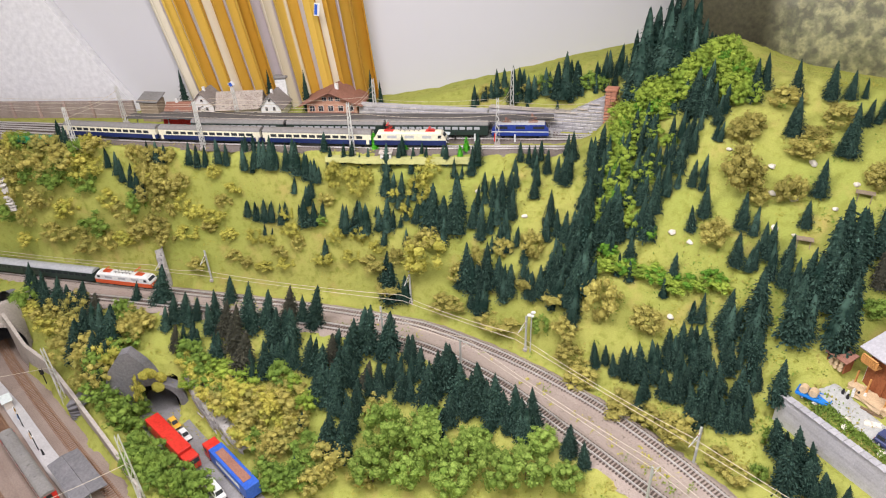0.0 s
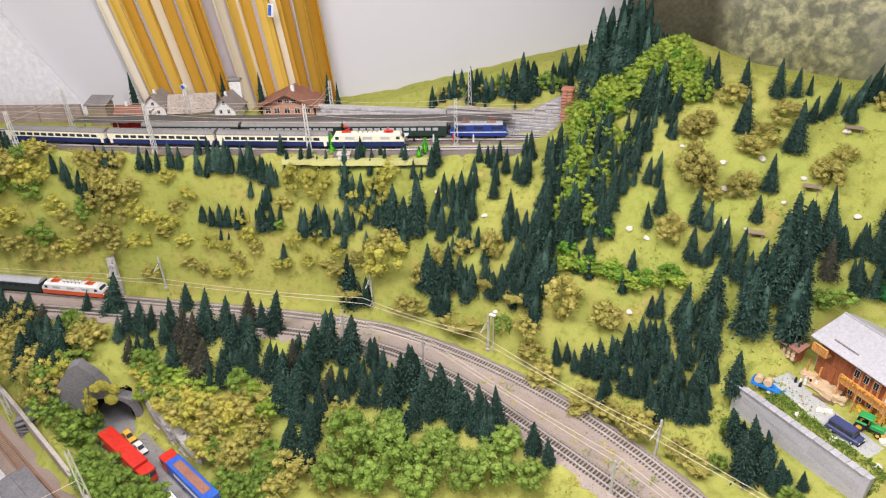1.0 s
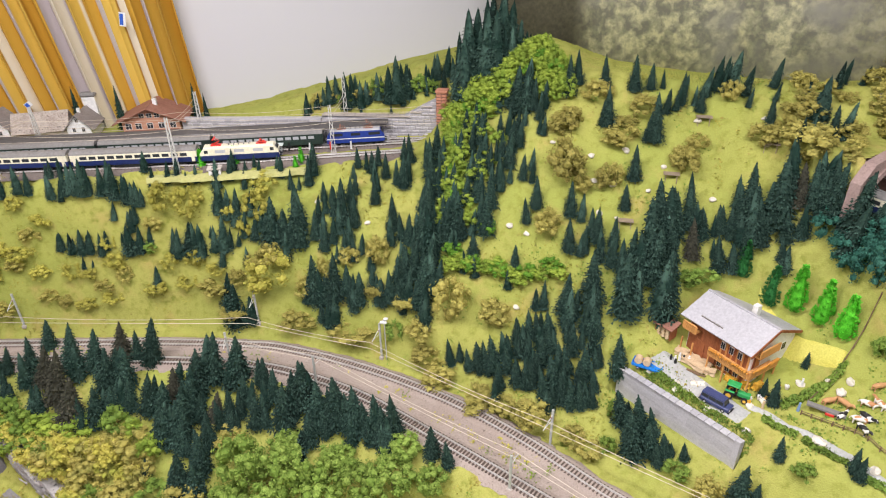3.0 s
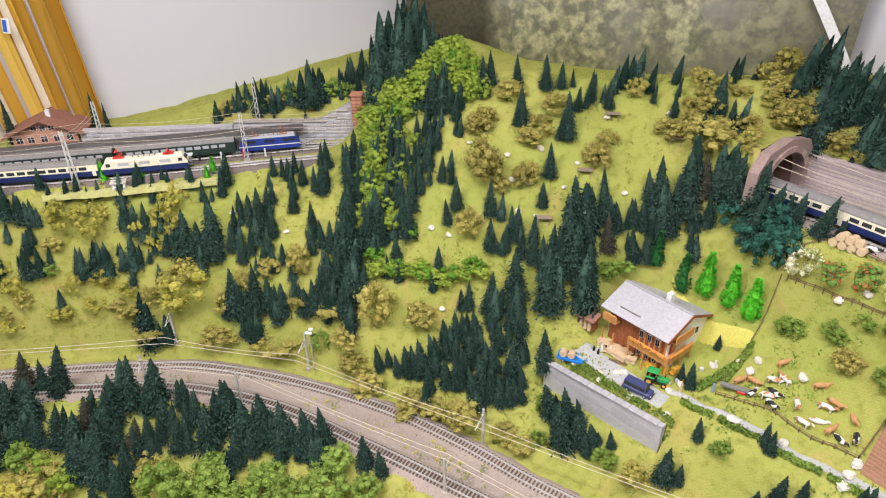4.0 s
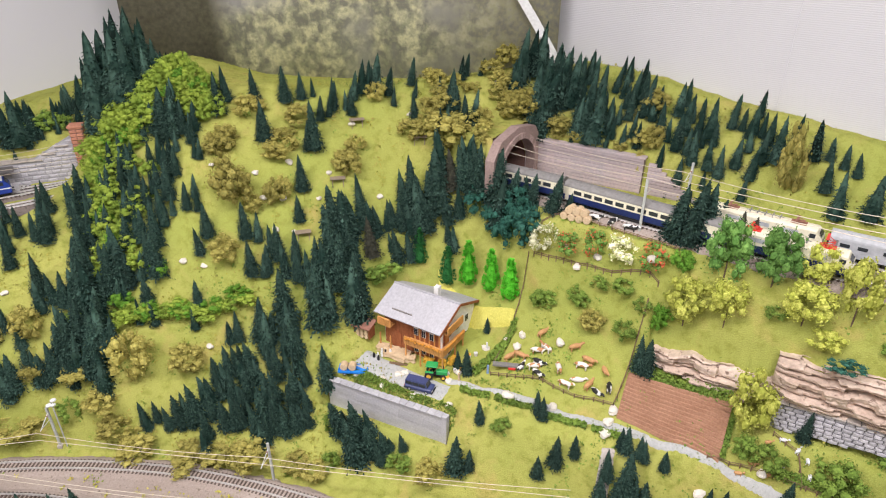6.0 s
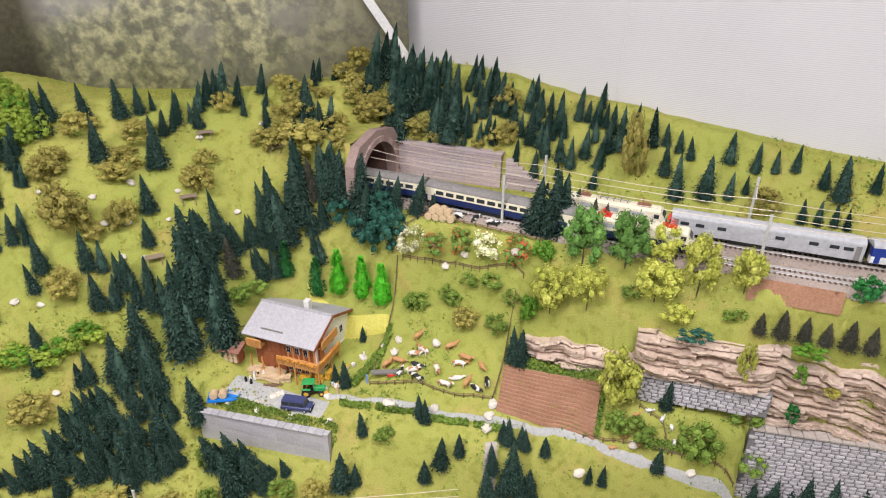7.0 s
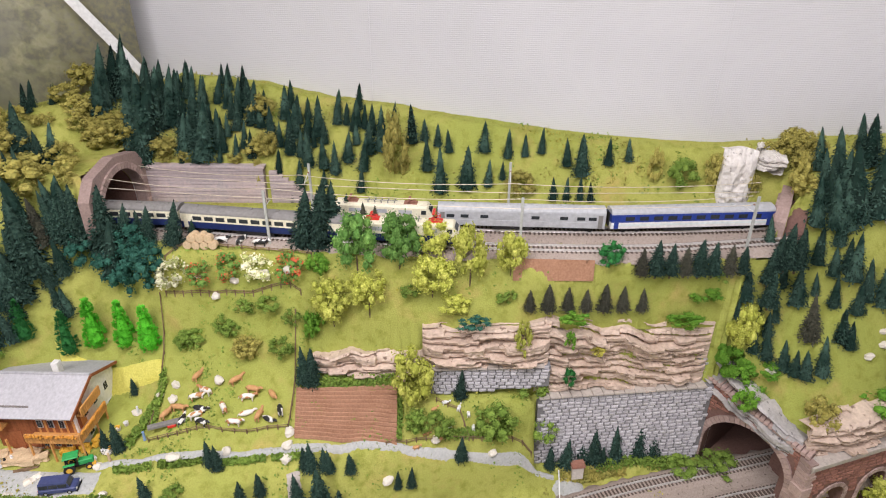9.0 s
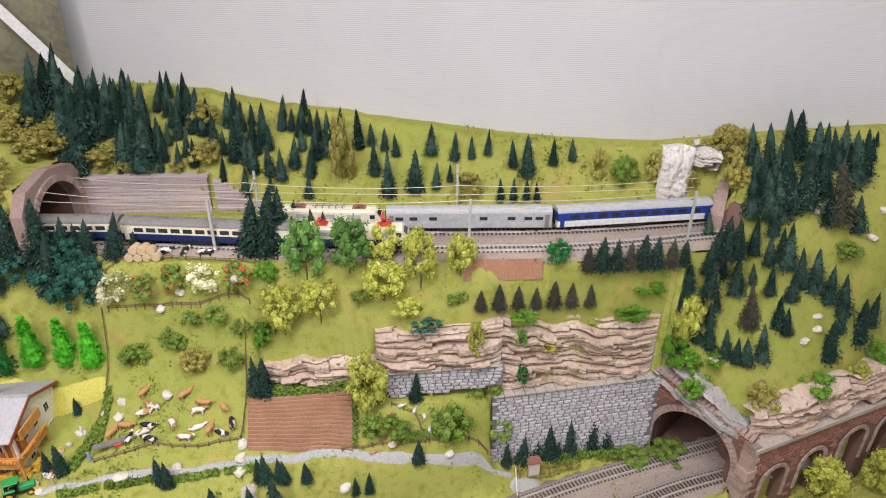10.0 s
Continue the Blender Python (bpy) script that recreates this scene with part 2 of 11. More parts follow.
    "figure": surface("figure_paint", (0.18, 0.30, 0.55), (0.30, 0.42, 0.65), 60, 300, 0.7, bump=0.0),
    "planking": surface("shelter_planks", (0.26, 0.20, 0.14), (0.36, 0.29, 0.21), 30, 260, 0.9),
}


def patched_material(name, base, spots, scale, low, high):
    """A painted hide: clear-edged patches on a plain ground."""
    m, t, s = nodes_of(name)
    info = t.nodes.new("ShaderNodeObjectInfo")
    coords = t.nodes.new("ShaderNodeTexCoord").outputs["Object"]
    shift = t.nodes.new("ShaderNodeVectorMath")
    shift.operation = "ADD"
    t.links.new(coords, shift.inputs[0])
    t.links.new(info.outputs["Location"], shift.inputs[1])
    f = ramp(t, noise_of(t, scale, 1.0, 0.4, shift.outputs[0]), low, high)
    t.links.new(mix(t, f, rgba(base), rgba(spots)), s.inputs["Base Color"])
    s.inputs["Roughness"].default_value = 0.6
    return m


MAT["holstein"] = patched_material("hide_black_white", (0.78, 0.76, 0.72), (0.02, 0.02, 0.02), 110, 0.47, 0.49)
MAT["fleckvieh"] = patched_material("hide_tan_white", (0.80, 0.75, 0.68), (0.50, 0.24, 0.10), 110, 0.53, 0.56)


def poster_material():
    """A printed mountain photograph: wooded slopes with pale sunlit crowns below a hazy dark mountainside."""
    m, t, s = nodes_of("mountain_print")
    coords = t.nodes.new("ShaderNodeTexCoord").outputs["Object"]
    blot = add(t, "ShaderNodeTexNoise", Scale=38.0, Detail=4.0, Roughness=0.5, Distortion=0.15)
    t.links.new(coords, blot.inputs["Vector"])
    n = noise_of(t, 90.0, 5.0, 0.6, coords)
    crowns = mix(t, ramp(t, blot.outputs[0], 0.42, 0.60), rgba((0.24, 0.235, 0.19)), rgba((0.70, 0.67, 0.43)))
    crowns = mix(t, ramp(t, n, 0.45, 0.70), crowns, rgba((0.36, 0.37, 0.24)))
    crowns = mix(t, ramp(t, noise_of(t, 6.0, 3.0, 0.5, coords), 0.52, 0.70), crowns, rgba((0.36, 0.35, 0.32)))
    sep = t.nodes.new("ShaderNodeSeparateXYZ")
    t.links.new(coords, sep.inputs[0])
    edge = t.nodes.new("ShaderNodeMath")
    edge.operation = "ADD"
    t.links.new(sep.outputs["Z"], edge.inputs[0])
    wob = t.nodes.new("ShaderNodeMath")
    wob.operation = "MULTIPLY_ADD"
    t.links.new(noise_of(t, 5.0, 3.0, 0.5, coords), wob.inputs[0])
    wob.inputs[1].default_value, wob.inputs[2].default_value = 0.20, -0.10
    rise = t.nodes.new("ShaderNodeMath")
    rise.operation = "MULTIPLY_ADD"
    t.links.new(sep.outputs["X"], rise.inputs[0])
    rise.inputs[1].default_value = -0.35
    t.links.new(wob.outputs[0], rise.inputs[2])
    t.links.new(rise.outputs[0], edge.inputs[1])
    far = mix(t, ramp(t, noise_of(t, 22.0, 4.0, 0.6, coords), 0.35, 0.65), rgba((0.40, 0.385, 0.40)), rgba((0.56, 0.54, 0.565)))
    col = mix(t, ramp(t, edge.outputs[0], 0.20, 0.32), crowns, far)
    col = mix(t, ramp(t, sep.outputs["X"], 0.72, 0.98), col, mix(t, ramp(t, n, 0.35, 0.65), rgba((0.20, 0.195, 0.17)), rgba((0.34, 0.32, 0.19))))
    left = ramp(t, sep.outputs["X"], 0.26, 0.20)
    col = mix(t, left, col, mix(t, ramp(t, n, 0.3, 0.7), rgba((0.075, 0.07, 0.05)), rgba((0.15, 0.14, 0.095))))
    t.links.new(col, s.inputs["Base Color"])
    s.inputs["Roughness"].default_value = 0.55
    return m


MAT["poster"] = poster_material()


def curtain_material():
    """A heavy printed drape: yellow, ochre, cream and grey stripes along its folds."""
    m, t, s = nodes_of("striped_drape")
    sep = t.nodes.new("ShaderNodeSeparateXYZ")
    uv = t.nodes.new("ShaderNodeUVMap")
    t.links.new(uv.outputs[0], sep.inputs[0])
    r = t.nodes.new("ShaderNodeValToRGB")
    r.color_ramp.interpolation = "LINEAR"
    ochre, gold, dark, cream, grey, lilac = (0.56, 0.31, 0.03), (0.63, 0.42, 0.07), (0.40, 0.21, 0.02), (0.68, 0.62, 0.48), (0.50, 0.46, 0.44), (0.50, 0.44, 0.44)
    stops, at = [], 0.0
    for tone, wide in ((cream, 6), (lilac, 4), (gold, 6), (cream, 4), (ochre, 9), (grey, 4), (gold, 8), (dark, 2), (cream, 4), (ochre, 10), (lilac, 5), (gold, 8), (dark, 2), (ochre, 9), (lilac, 7)):
        stops += [(at + 0.004, tone), (at + wide / 90, tone)]
        at += wide / 88
    while len(r.color_ramp.elements) < len(stops):
        r.color_ramp.elements.new(0.5)
    for e, (p, c) in zip(r.color_ramp.elements, stops):
        e.position, e.color = p, rgba(c)
    w = t.nodes.new("ShaderNodeMath")
    w.operation = "FRACT"
    k = t.nodes.new("ShaderNodeMath")
    k.operation = "MULTIPLY"
    k.inputs[1].default_value = 1.9
    t.links.new(sep.outputs["X"], k.inputs[0])
    t.links.new(k.outputs[0], w.inputs[0])
    t.links.new(w.outputs[0], r.inputs[0])
    t.links.new(r.outputs[0], s.inputs["Base Color"])
    s.inputs["Roughness"].default_value = 0.75
    bumped(t, s, noise_of(t, 300.0, 3.0), 0.2, 0.001)
    return m


MAT["curtain"] = curtain_material()


def wallpaper_material():
    """Woven glass-fibre wallpaper, painted white: fine level ribs."""
    m, t, s = nodes_of("woven_wallpaper")
    coords = t.nodes.new("ShaderNodeTexCoord").outputs["Object"]
    w = add(t, "ShaderNodeTexWave", Scale=85.0, Distortion=1.6, Detail=2.0)
    w.bands_direction = "Z"
    w.inputs["Detail Scale"].default_value = 3.0
    t.links.new(coords, w.inputs["Vector"])
    w2 = add(t, "ShaderNodeTexWave", Scale=70.0, Distortion=2.5, Detail=2.0)
    t.links.new(coords, w2.inputs["Vector"])
    both = t.nodes.new("ShaderNodeMath")
    both.operation = "MULTIPLY_ADD"
    both.inputs[1].default_value = 0.18
    t.links.new(w2.outputs["Fac"], both.inputs[0])
    t.links.new(w.outputs["Fac"], both.inputs[2])
    col = mix(t, ramp(t, noise_of(t, 2.5, 3.0, 0.5, coords), 0.3, 0.7), rgba((0.60, 0.595, 0.61)), rgba((0.66, 0.655, 0.665)))
    t.links.new(col, s.inputs["Base Color"])
    s.inputs["Roughness"].default_value = 0.7
    bumped(t, s, both.outputs[0], 0.30, 0.002)
    return m


MAT["woven"] = wallpaper_material()


def painted_wall_material():
    """Plain matt white wall paint, with the faintest clouding."""
    m, t, s = nodes_of("wall_paint")
    coords = t.nodes.new("ShaderNodeTexCoord").outputs["Object"]
    col = mix(t, ramp(t, noise_of(t, 1.3, 2.0, 0.5, coords), 0.3, 0.7), rgba((0.605, 0.60, 0.618)), rgba((0.63, 0.625, 0.64)))
    t.links.new(col, s.inputs["Base Color"])
    s.inputs["Roughness"].default_value = 0.9
    s.inputs["Specular IOR Level"].default_value = 0.2
    return m


MAT["wallpaper"] = painted_wall_material()

# ---- building helpers ----
def mesh_from(name, verts, faces, material=None, smooth=False):
    me = bpy.data.meshes.new(name)
    me.from_pydata([tuple(v) for v in verts], [], faces)
    if material is not None:
        me.materials.append(material)
    if smooth:
        me.polygons.foreach_set("use_smooth", [True] * len(me.polygons))
    me.update()
    return me


def part(name, bm, material, parent, label=""):
    me = bpy.data.meshes.new(name)
    bm.to_mesh(me)
    bm.free()
    me.materials.append(material)
    ob = new(name, me)
    ob.parent = parent
    if label:
        ob["label"] = label
    return ob


def thing(name, label, category, m=None, group="", kind=""):
    ob = new(name)
    ob.empty_display_size = 0.02
    if m is not None:
        ob.matrix_world = m
    return tagged(ob, label, category, group, kind)


def box(bm, x0, x1, y0, y1, z0, z1, bevel=0.0, m=None):
    made = bmesh.ops.create_cube(bm, size=1.0)["verts"]
    bmesh.ops.transform(bm, matrix=Matrix.Translation(((x0 + x1) / 2, (y0 + y1) / 2, (z0 + z1) / 2)) @ Matrix.Diagonal((x1 - x0, y1 - y0, z1 - z0, 1)), verts=made)
    if m is not None:
        bmesh.ops.transform(bm, matrix=m, verts=made)
    if bevel:
        edges = list({e for v in made for e in v.link_edges})
        bmesh.ops.bevel(bm, geom=edges, offset=bevel, segments=1, affect="EDGES", profile=0.5)
    return bm


def rod(bm, a, b, r, r2=None, sides=6):
    a, b = Vector(a), Vector(b)
    made = bmesh.ops.create_cone(bm, cap_ends=True, segments=sides, radius1=r, radius2=r if r2 is None else r2, depth=(b - a).length)["verts"]
    bmesh.ops.transform(bm, matrix=Matrix.Translation((a + b) / 2) @ (b - a).to_track_quat("Z", "Y").to_matrix().to_4x4(), verts=made)
    return bm


def fresh():
    return bmesh.new()


def boxed(*spec, bevel=0.0):
    bm = fresh()
    for s in spec:
        box(bm, *s, bevel=bevel)
    return bm

# ---- terrain: a landscape shell drawn from its break lines ----
LOW_BACK = [(-1.25, 1.88), (-0.85, 1.81), (-0.52, 1.765), (0.0, 1.69), (0.16, 1.64), (0.27, 1.60), (0.46, 1.50), (0.645, 1.35), (0.78, 1.215), (0.87, 1.11), (0.99, 0.97), (1.585, 0.315), (1.695, 0.165), (1.725, 0.125)]
LOW_FRONT = [(-1.25, 1.73), (-0.7, 1.66), (-0.3, 1.60), (-0.02, 1.53), (0.165, 1.475), (0.27, 1.43), (0.42, 1.325), (0.555, 1.18), (0.66, 1.075), (0.76, 0.97), (1.46, 0.19), (1.61, 0.01), (1.645, -0.035)]
LOW_Z, YARD_Z, STATION_Z, HIGH_Z = -0.402, -0.63, 0.0, 0.045


def flat(points, z):
    return [(x, y, z) for x, y in points]


BREAKS = [
    flat(LOW_BACK, LOW_Z), flat(LOW_FRONT, LOW_Z),
    # foreground slope, yard and road
    [(0.76, 0.90, -0.50), (0.62, 1.00, -0.52), (0.42, 1.14, -0.55), (0.2, 1.26, -0.56), (0.02, 1.33, -0.57)],
    [(0.76, 0.72, -0.56), (0.5, 0.88, -0.62), (0.2, 1.0, -0.66), (0.0, 1.06, -0.66)],
    [(1.30, 0.20, -0.45), (1.02, 0.52, -0.48), (0.80, 0.80, -0.52)],
    [(-1.12, 1.72, -0.45), (-1.02, 1.70, -0.46), (-0.94, 1.635, -0.535), (-0.84, 1.578, -0.545), (-0.705, 1.473, -0.56), (-0.513, 1.313, -0.585), (-0.395, 1.213, -0.60), (-0.33, 1.11, -0.615)],
    [(-1.20, 1.60, YARD_Z), (-1.04, 1.655, YARD_Z), (-0.95, 1.598, YARD_Z), (-0.868, 1.548, YARD_Z), (-0.737, 1.438, YARD_Z), (-0.545, 1.281, YARD_Z), (-0.427, 1.183, YARD_Z), (-0.37, 1.08, YARD_Z)],
    [(-1.3, 1.55, YARD_Z), (-1.0, 1.35, YARD_Z), (-0.7, 1.1, YARD_Z), (-0.5, 0.9, YARD_Z)],
    [(-1.3, 1.0, YARD_Z), (-0.9, 0.9, YARD_Z)],
    [(-0.545, 1.46, YARD_Z), (-0.42, 1.34, YARD_Z), (-0.27, 1.20, YARD_Z), (-0.14, 1.08, YARD_Z)],
    [(-0.43, 1.475, YARD_Z), (-0.35, 1.43, YARD_Z), (-0.17, 1.28, YARD_Z), (-0.03, 1.15, YARD_Z)],
    [(-0.43, 1.56, -0.50), (-0.30, 1.455, -0.52), (-0.12, 1.33, -0.58)],
    [(-0.72, 1.50, -0.49), (-0.60, 1.49, -0.46), (-0.5, 1.505, -0.46), (-0.40, 1.52, -0.48)],
    [(-0.60, 1.41, -0.60), (-0.48, 1.31, -0.612), (-0.34, 1.19, -0.62)],
    # hillside between the lower line and the station
    [(-1.2, 1.90, -0.18), (-0.9, 1.83, -0.18), (-0.4, 1.795, -0.18), (0.0, 1.745, -0.19), (0.25, 1.69, -0.19), (0.45, 1.58, -0.2), (0.60, 1.49, -0.22)],
    [(-1.2, 1.93, -0.06), (-0.9, 1.845, -0.06), (-0.4, 1.805, -0.06), (0.05, 1.755, -0.07), (0.30, 1.725, -0.07), (0.50, 1.64, -0.09), (0.65, 1.545, -0.13)],
    [(-1.25, 1.93, 0), (-0.9, 1.85, 0), (-0.5, 1.825, 0), (0.0, 1.785, 0), (0.4, 1.765, 0), (0.68, 1.755, 0)],
    [(-1.25, 2.06, 0), (-0.5, 2.04, 0), (0.2, 2.02, 0), (0.5, 1.95, 0.0), (0.70, 1.87, 0)],
    [(-1.25, 2.14, 0.0), (-0.4, 2.14, 0.0), (0.12, 2.12, 0.03), (0.37, 2.1, 0.078), (0.61, 2.08, 0.145), (0.80, 2.03, 0.18), (0.92, 1.95, 0.22)],
    [(0.5, 1.985, 0.08), (0.72, 1.905, 0.12)],
    # ridge with the hedge and the meadow hill
    [(0.735, 1.82, 0.14), (0.79, 1.72, 0.215), (0.85, 1.70, 0.25), (0.90, 1.68, 0.275)],
    [(0.715, 1.74, 0.07), (0.70, 1.65, -0.01), (0.66, 1.54, -0.14), (0.61, 1.46, -0.25)],
    [(0.90, 1.68, 0.275), (1.01, 1.63, 0.225), (1.23, 1.52, 0.215), (1.38, 1.42, 0.24), (1.50, 1.31, 0.235), (1.62, 1.27, 0.26)],
    [(0.95, 1.85, 0.27), (1.15, 1.75, 0.20), (1.45, 1.5, 0.2), (1.62, 1.36, 0.25)],
    [(0.83, 1.60, 0.12), (0.90, 1.54, 0.115), (1.03, 1.475, 0.11), (1.23, 1.36, 0.08), (1.31, 1.28, 0.09)],
    [(0.80, 1.50, -0.04), (0.93, 1.42, -0.035), (1.08, 1.33, -0.03), (1.24, 1.24, -0.05)],
    [(0.72, 1.42, -0.25), (0.79, 1.385, -0.24), (0.90, 1.30, -0.24), (0.96, 1.22, -0.28)],
    # ground below the viaduct
    [(1.615, -0.055, -0.43), (1.72, -0.175, -0.47), (1.90, -0.38, -0.50)],
    [(1.50, 0.02, -0.44), (1.56, -0.15, -0.50), (1.70, -0.36, -0.53)],
    [(1.40, -0.02, -0.48), (1.48, -0.30, -0.56)],
    # garden, cow meadow, field, path
    [(0.965, 1.19, -0.335), (1.072, 0.955, -0.318)],
    [(0.985, 1.20, -0.266), (1.03, 1.1, -0.256), (1.092, 0.965, -0.247)],
    [(1.08, 1.23, -0.235), (1.14, 1.12, -0.235), (1.18, 1.0, -0.235)],
    [(1.19, 0.945, -0.24), (1.29, 0.77, -0.242), (1.37, 0.60, -0.26)],
    [(1.14, 0.94, -0.255), (1.25, 0.74, -0.262), (1.33, 0.655, -0.27), (1.40, 0.55, -0.295), (1.47, 0.46, -0.335), (1.535, 0.37, -0.378)],
    [(1.30, 0.98, -0.16), (1.35, 0.86, -0.165), (1.425, 0.70, -0.19), (1.445, 0.60, -0.225)],
    [(1.15, 1.245, -0.222), (1.22, 1.19, -0.215), (1.255, 1.11, -0.212), (1.262, 1.03, -0.205)],
    [(1.30, 1.16, -0.11), (1.340, 1.06, -0.095), (1.405, 0.80, -0.07)],
    # rock ledges: the tops behind them, the ground at their feet
    [(1.420, 0.796, -0.132), (1.460, 0.705, -0.126), (1.500, 0.598, -0.10)],
    [(1.493, 0.613, -0.076), (1.525, 0.540, -0.068), (1.558, 0.460, -0.064)],
    [(1.568, 0.427, -0.070), (1.612, 0.352, -0.072), (1.667, 0.252, -0.078), (1.724, 0.147, -0.096)],
    [(1.425, 0.70, -0.172), (1.465, 0.60, -0.19), (1.535, 0.43, -0.205)],
    [(1.505, 0.43, -0.30), (1.538, 0.403, -0.345), (1.620, 0.27, -0.372), (1.70, 0.128, -0.398)],
    # upper line
    [(1.31, 1.235, 0.12), (1.41, 1.27, 0.165), (1.51, 1.29, 0.19)],
    [(1.340, 1.19, HIGH_Z), (1.366, 1.108, HIGH_Z), (1.430, 0.868, HIGH_Z), (1.567, 0.451, HIGH_Z), (1.646, 0.264, HIGH_Z), (1.765, 0.07, HIGH_Z)],
    [(1.350, 1.10, HIGH_Z - 0.001), (1.418, 0.862, HIGH_Z - 0.001), (1.470, 0.70, HIGH_Z - 0.001)],
    [(1.505, 1.235, HIGH_Z), (1.58, 1.01, HIGH_Z), (1.64, 0.80, HIGH_Z), (1.74, 0.50, HIGH_Z), (1.83, 0.20, HIGH_Z), (1.90, 0.06, HIGH_Z)],
    [(1.385, 1.205, HIGH_Z), (1.412, 1.126, HIGH_Z), (1.476, 0.881, HIGH_Z), (1.613, 0.464, HIGH_Z), (1.69, 0.281, HIGH_Z), (1.81, 0.07, HIGH_Z)],
    [(1.455, 1.22, HIGH_Z), (1.475, 1.15, HIGH_Z), (1.545, 0.90, HIGH_Z), (1.675, 0.49, HIGH_Z), (1.75, 0.31, HIGH_Z), (1.86, 0.08, HIGH_Z)],
    [(1.50, 1.26, 0.115), (1.60, 1.01, 0.105), (1.67, 0.80, 0.07)],
    [(1.685, 1.26, 0.27), (1.715, 1.09, 0.25), (1.76, 0.88, 0.22), (1.81, 0.67, 0.195), (1.86, 0.46, 0.17), (1.91, 0.23, 0.165), (1.95, 0.08, 0.185), (2.02, -0.18, 0.22), (2.08, -0.45, 0.24)],
    # wooded hill over the low tunnel
    [(1.765, 0.115, -0.14), (1.725, 0.03, -0.18), (1.685, -0.05, -0.24)],
    [(1.68, -0.075, -0.26), (1.76, -0.165, -0.26), (1.92, -0.33, -0.26)],
    [(1.775, 0.035, 0.01), (1.80, -0.08, -0.04), (1.88, -0.22, -0.06)],
    [(1.80, 0.055, 0.13), (1.86, 0.045, 0.145), (1.94, 0.035, 0.165)],
    [(1.845, -0.06, 0.09), (1.92, -0.20, 0.09), (2.02, -0.36, 0.11)],
]


def spaced(line, step=0.035):
    out = []
    for a, b in zip(line[:-1], line[1:]):
        n = max(1, int(round(math.dist(a, b) / step)))
        out += [tuple(p + (q - p) * k / n for p, q in zip(a, b)) for k in range(n)]
    return out + [tuple(line[-1])]


KNOTS = np.array([p for line in BREAKS for p in spaced(line, 0.004)])
CELL = 0.006
GX, GY = np.arange(-1.30, 2.16, CELL), np.arange(-0.60, 2.24, CELL)


def stretched_sheet():
    """A sheet stretched between the break lines, from coarse to fine, then smoothed a little."""
    sheet = None
    for step, rounds in ((8, 600), (4, 400), (2, 400), (1, 300)):
        nx, ny = (len(GX) - 1) // step + 2, (len(GY) - 1) // step + 2
        i = np.clip(np.round((KNOTS[:, 0] - GX[0]) / CELL / step).astype(int), 0, nx - 1)
        j = np.clip(np.round((KNOTS[:, 1] - GY[0]) / CELL / step).astype(int), 0, ny - 1)
        total, count = np.zeros((ny, nx)), np.zeros((ny, nx))
        np.add.at(total, (j, i), KNOTS[:, 2])
        np.add.at(count, (j, i), 1)
        held = count > 0
        value = total / np.maximum(count, 1)
        if sheet is None:
            sheet = np.full((ny, nx), -0.2)
        else:
            sheet = np.kron(sheet, np.ones((2, 2)))[:ny, :nx]
            sheet = np.pad(sheet, ((0, ny - sheet.shape[0]), (0, nx - sheet.shape[1])), mode="edge")
        for _ in range(rounds):
            sheet = np.where(held, value, sheet)
            p = np.pad(sheet, 1, mode="edge")
            sheet = (p[:-2, 1:-1] + p[2:, 1:-1] + p[1:-1, :-2] + p[1:-1, 2:]) / 4
        sheet = np.where(held, value, sheet)
    for _ in range(6):
        p = np.pad(sheet, 1, mode="edge")
        sheet = 0.4 * sheet + 0.15 * (p[:-2, 1:-1] + p[2:, 1:-1] + p[1:-1, :-2] + p[1:-1, 2:])
    return sheet[: len(GY), : len(GX)]


SHELL = stretched_sheet()


def ground(x, y):
    """Height of the landscape at a place in the plan."""
    u, v = min(max((x - GX[0]) / CELL, 0), len(GX) - 1.001), min(max((y - GY[0]) / CELL, 0), len(GY) - 1.001)
    i, j = int(u), int(v)
    u, v = u - i, v - j
    return float((SHELL[j, i] * (1 - u) + SHELL[j, i + 1] * u) * (1 - v) + (SHELL[j + 1, i] * (1 - u) + SHELL[j + 1, i + 1] * u) * v)


# places where a line runs into the hill: face from a to b, height of the bed, height of the arch's crown
MOUTHS = [((1.735, 0.140), (1.645, -0.045), LOW_Z, -0.262), ((1.336, 1.156), (1.520, 1.220), HIGH_Z, 0.15), ((-0.575, 1.455), (-0.415, 1.478), YARD_Z, -0.53), ((-1.17, 1.575), (-0.985, 1.735), YARD_Z, -0.44)]


def open_mouths(heights):
    """Clears the ground before each tunnel mouth, and tells which cells lie inside the mouths."""
    X, Y = np.meshgrid(GX, GY)
    inside = np.zeros(heights.shape, bool)
    for a, b, bed, crown in MOUTHS:
        ln = math.dist(a, b)
        ux, uy = (b[0] - a[0]) / ln, (b[1] - a[1]) / ln
        along = (X - a[0]) * ux + (Y - a[1]) * uy
        behind = -(X - a[0]) * uy + (Y - a[1]) * ux
        mid = (along > ln * 0.10) & (along < ln * 0.90)
        front = mid & (behind > -0.10) & (behind <= 0.012)
        heights[:] = np.where(front, np.minimum(heights, bed), heights)
        roof = mid & (behind > 0.012) & (behind < 0.16)
        rise = crown + 0.05 + (behind - 0.012) * 1.2 + np.maximum(0, 0.4 * ln - along) * 1.6
        heights[:] = np.where(roof, np.clip(heights, crown + 0.012, rise), heights)
        inside |= mid & (behind > 0.006) & (behind < 0.019)
    return inside


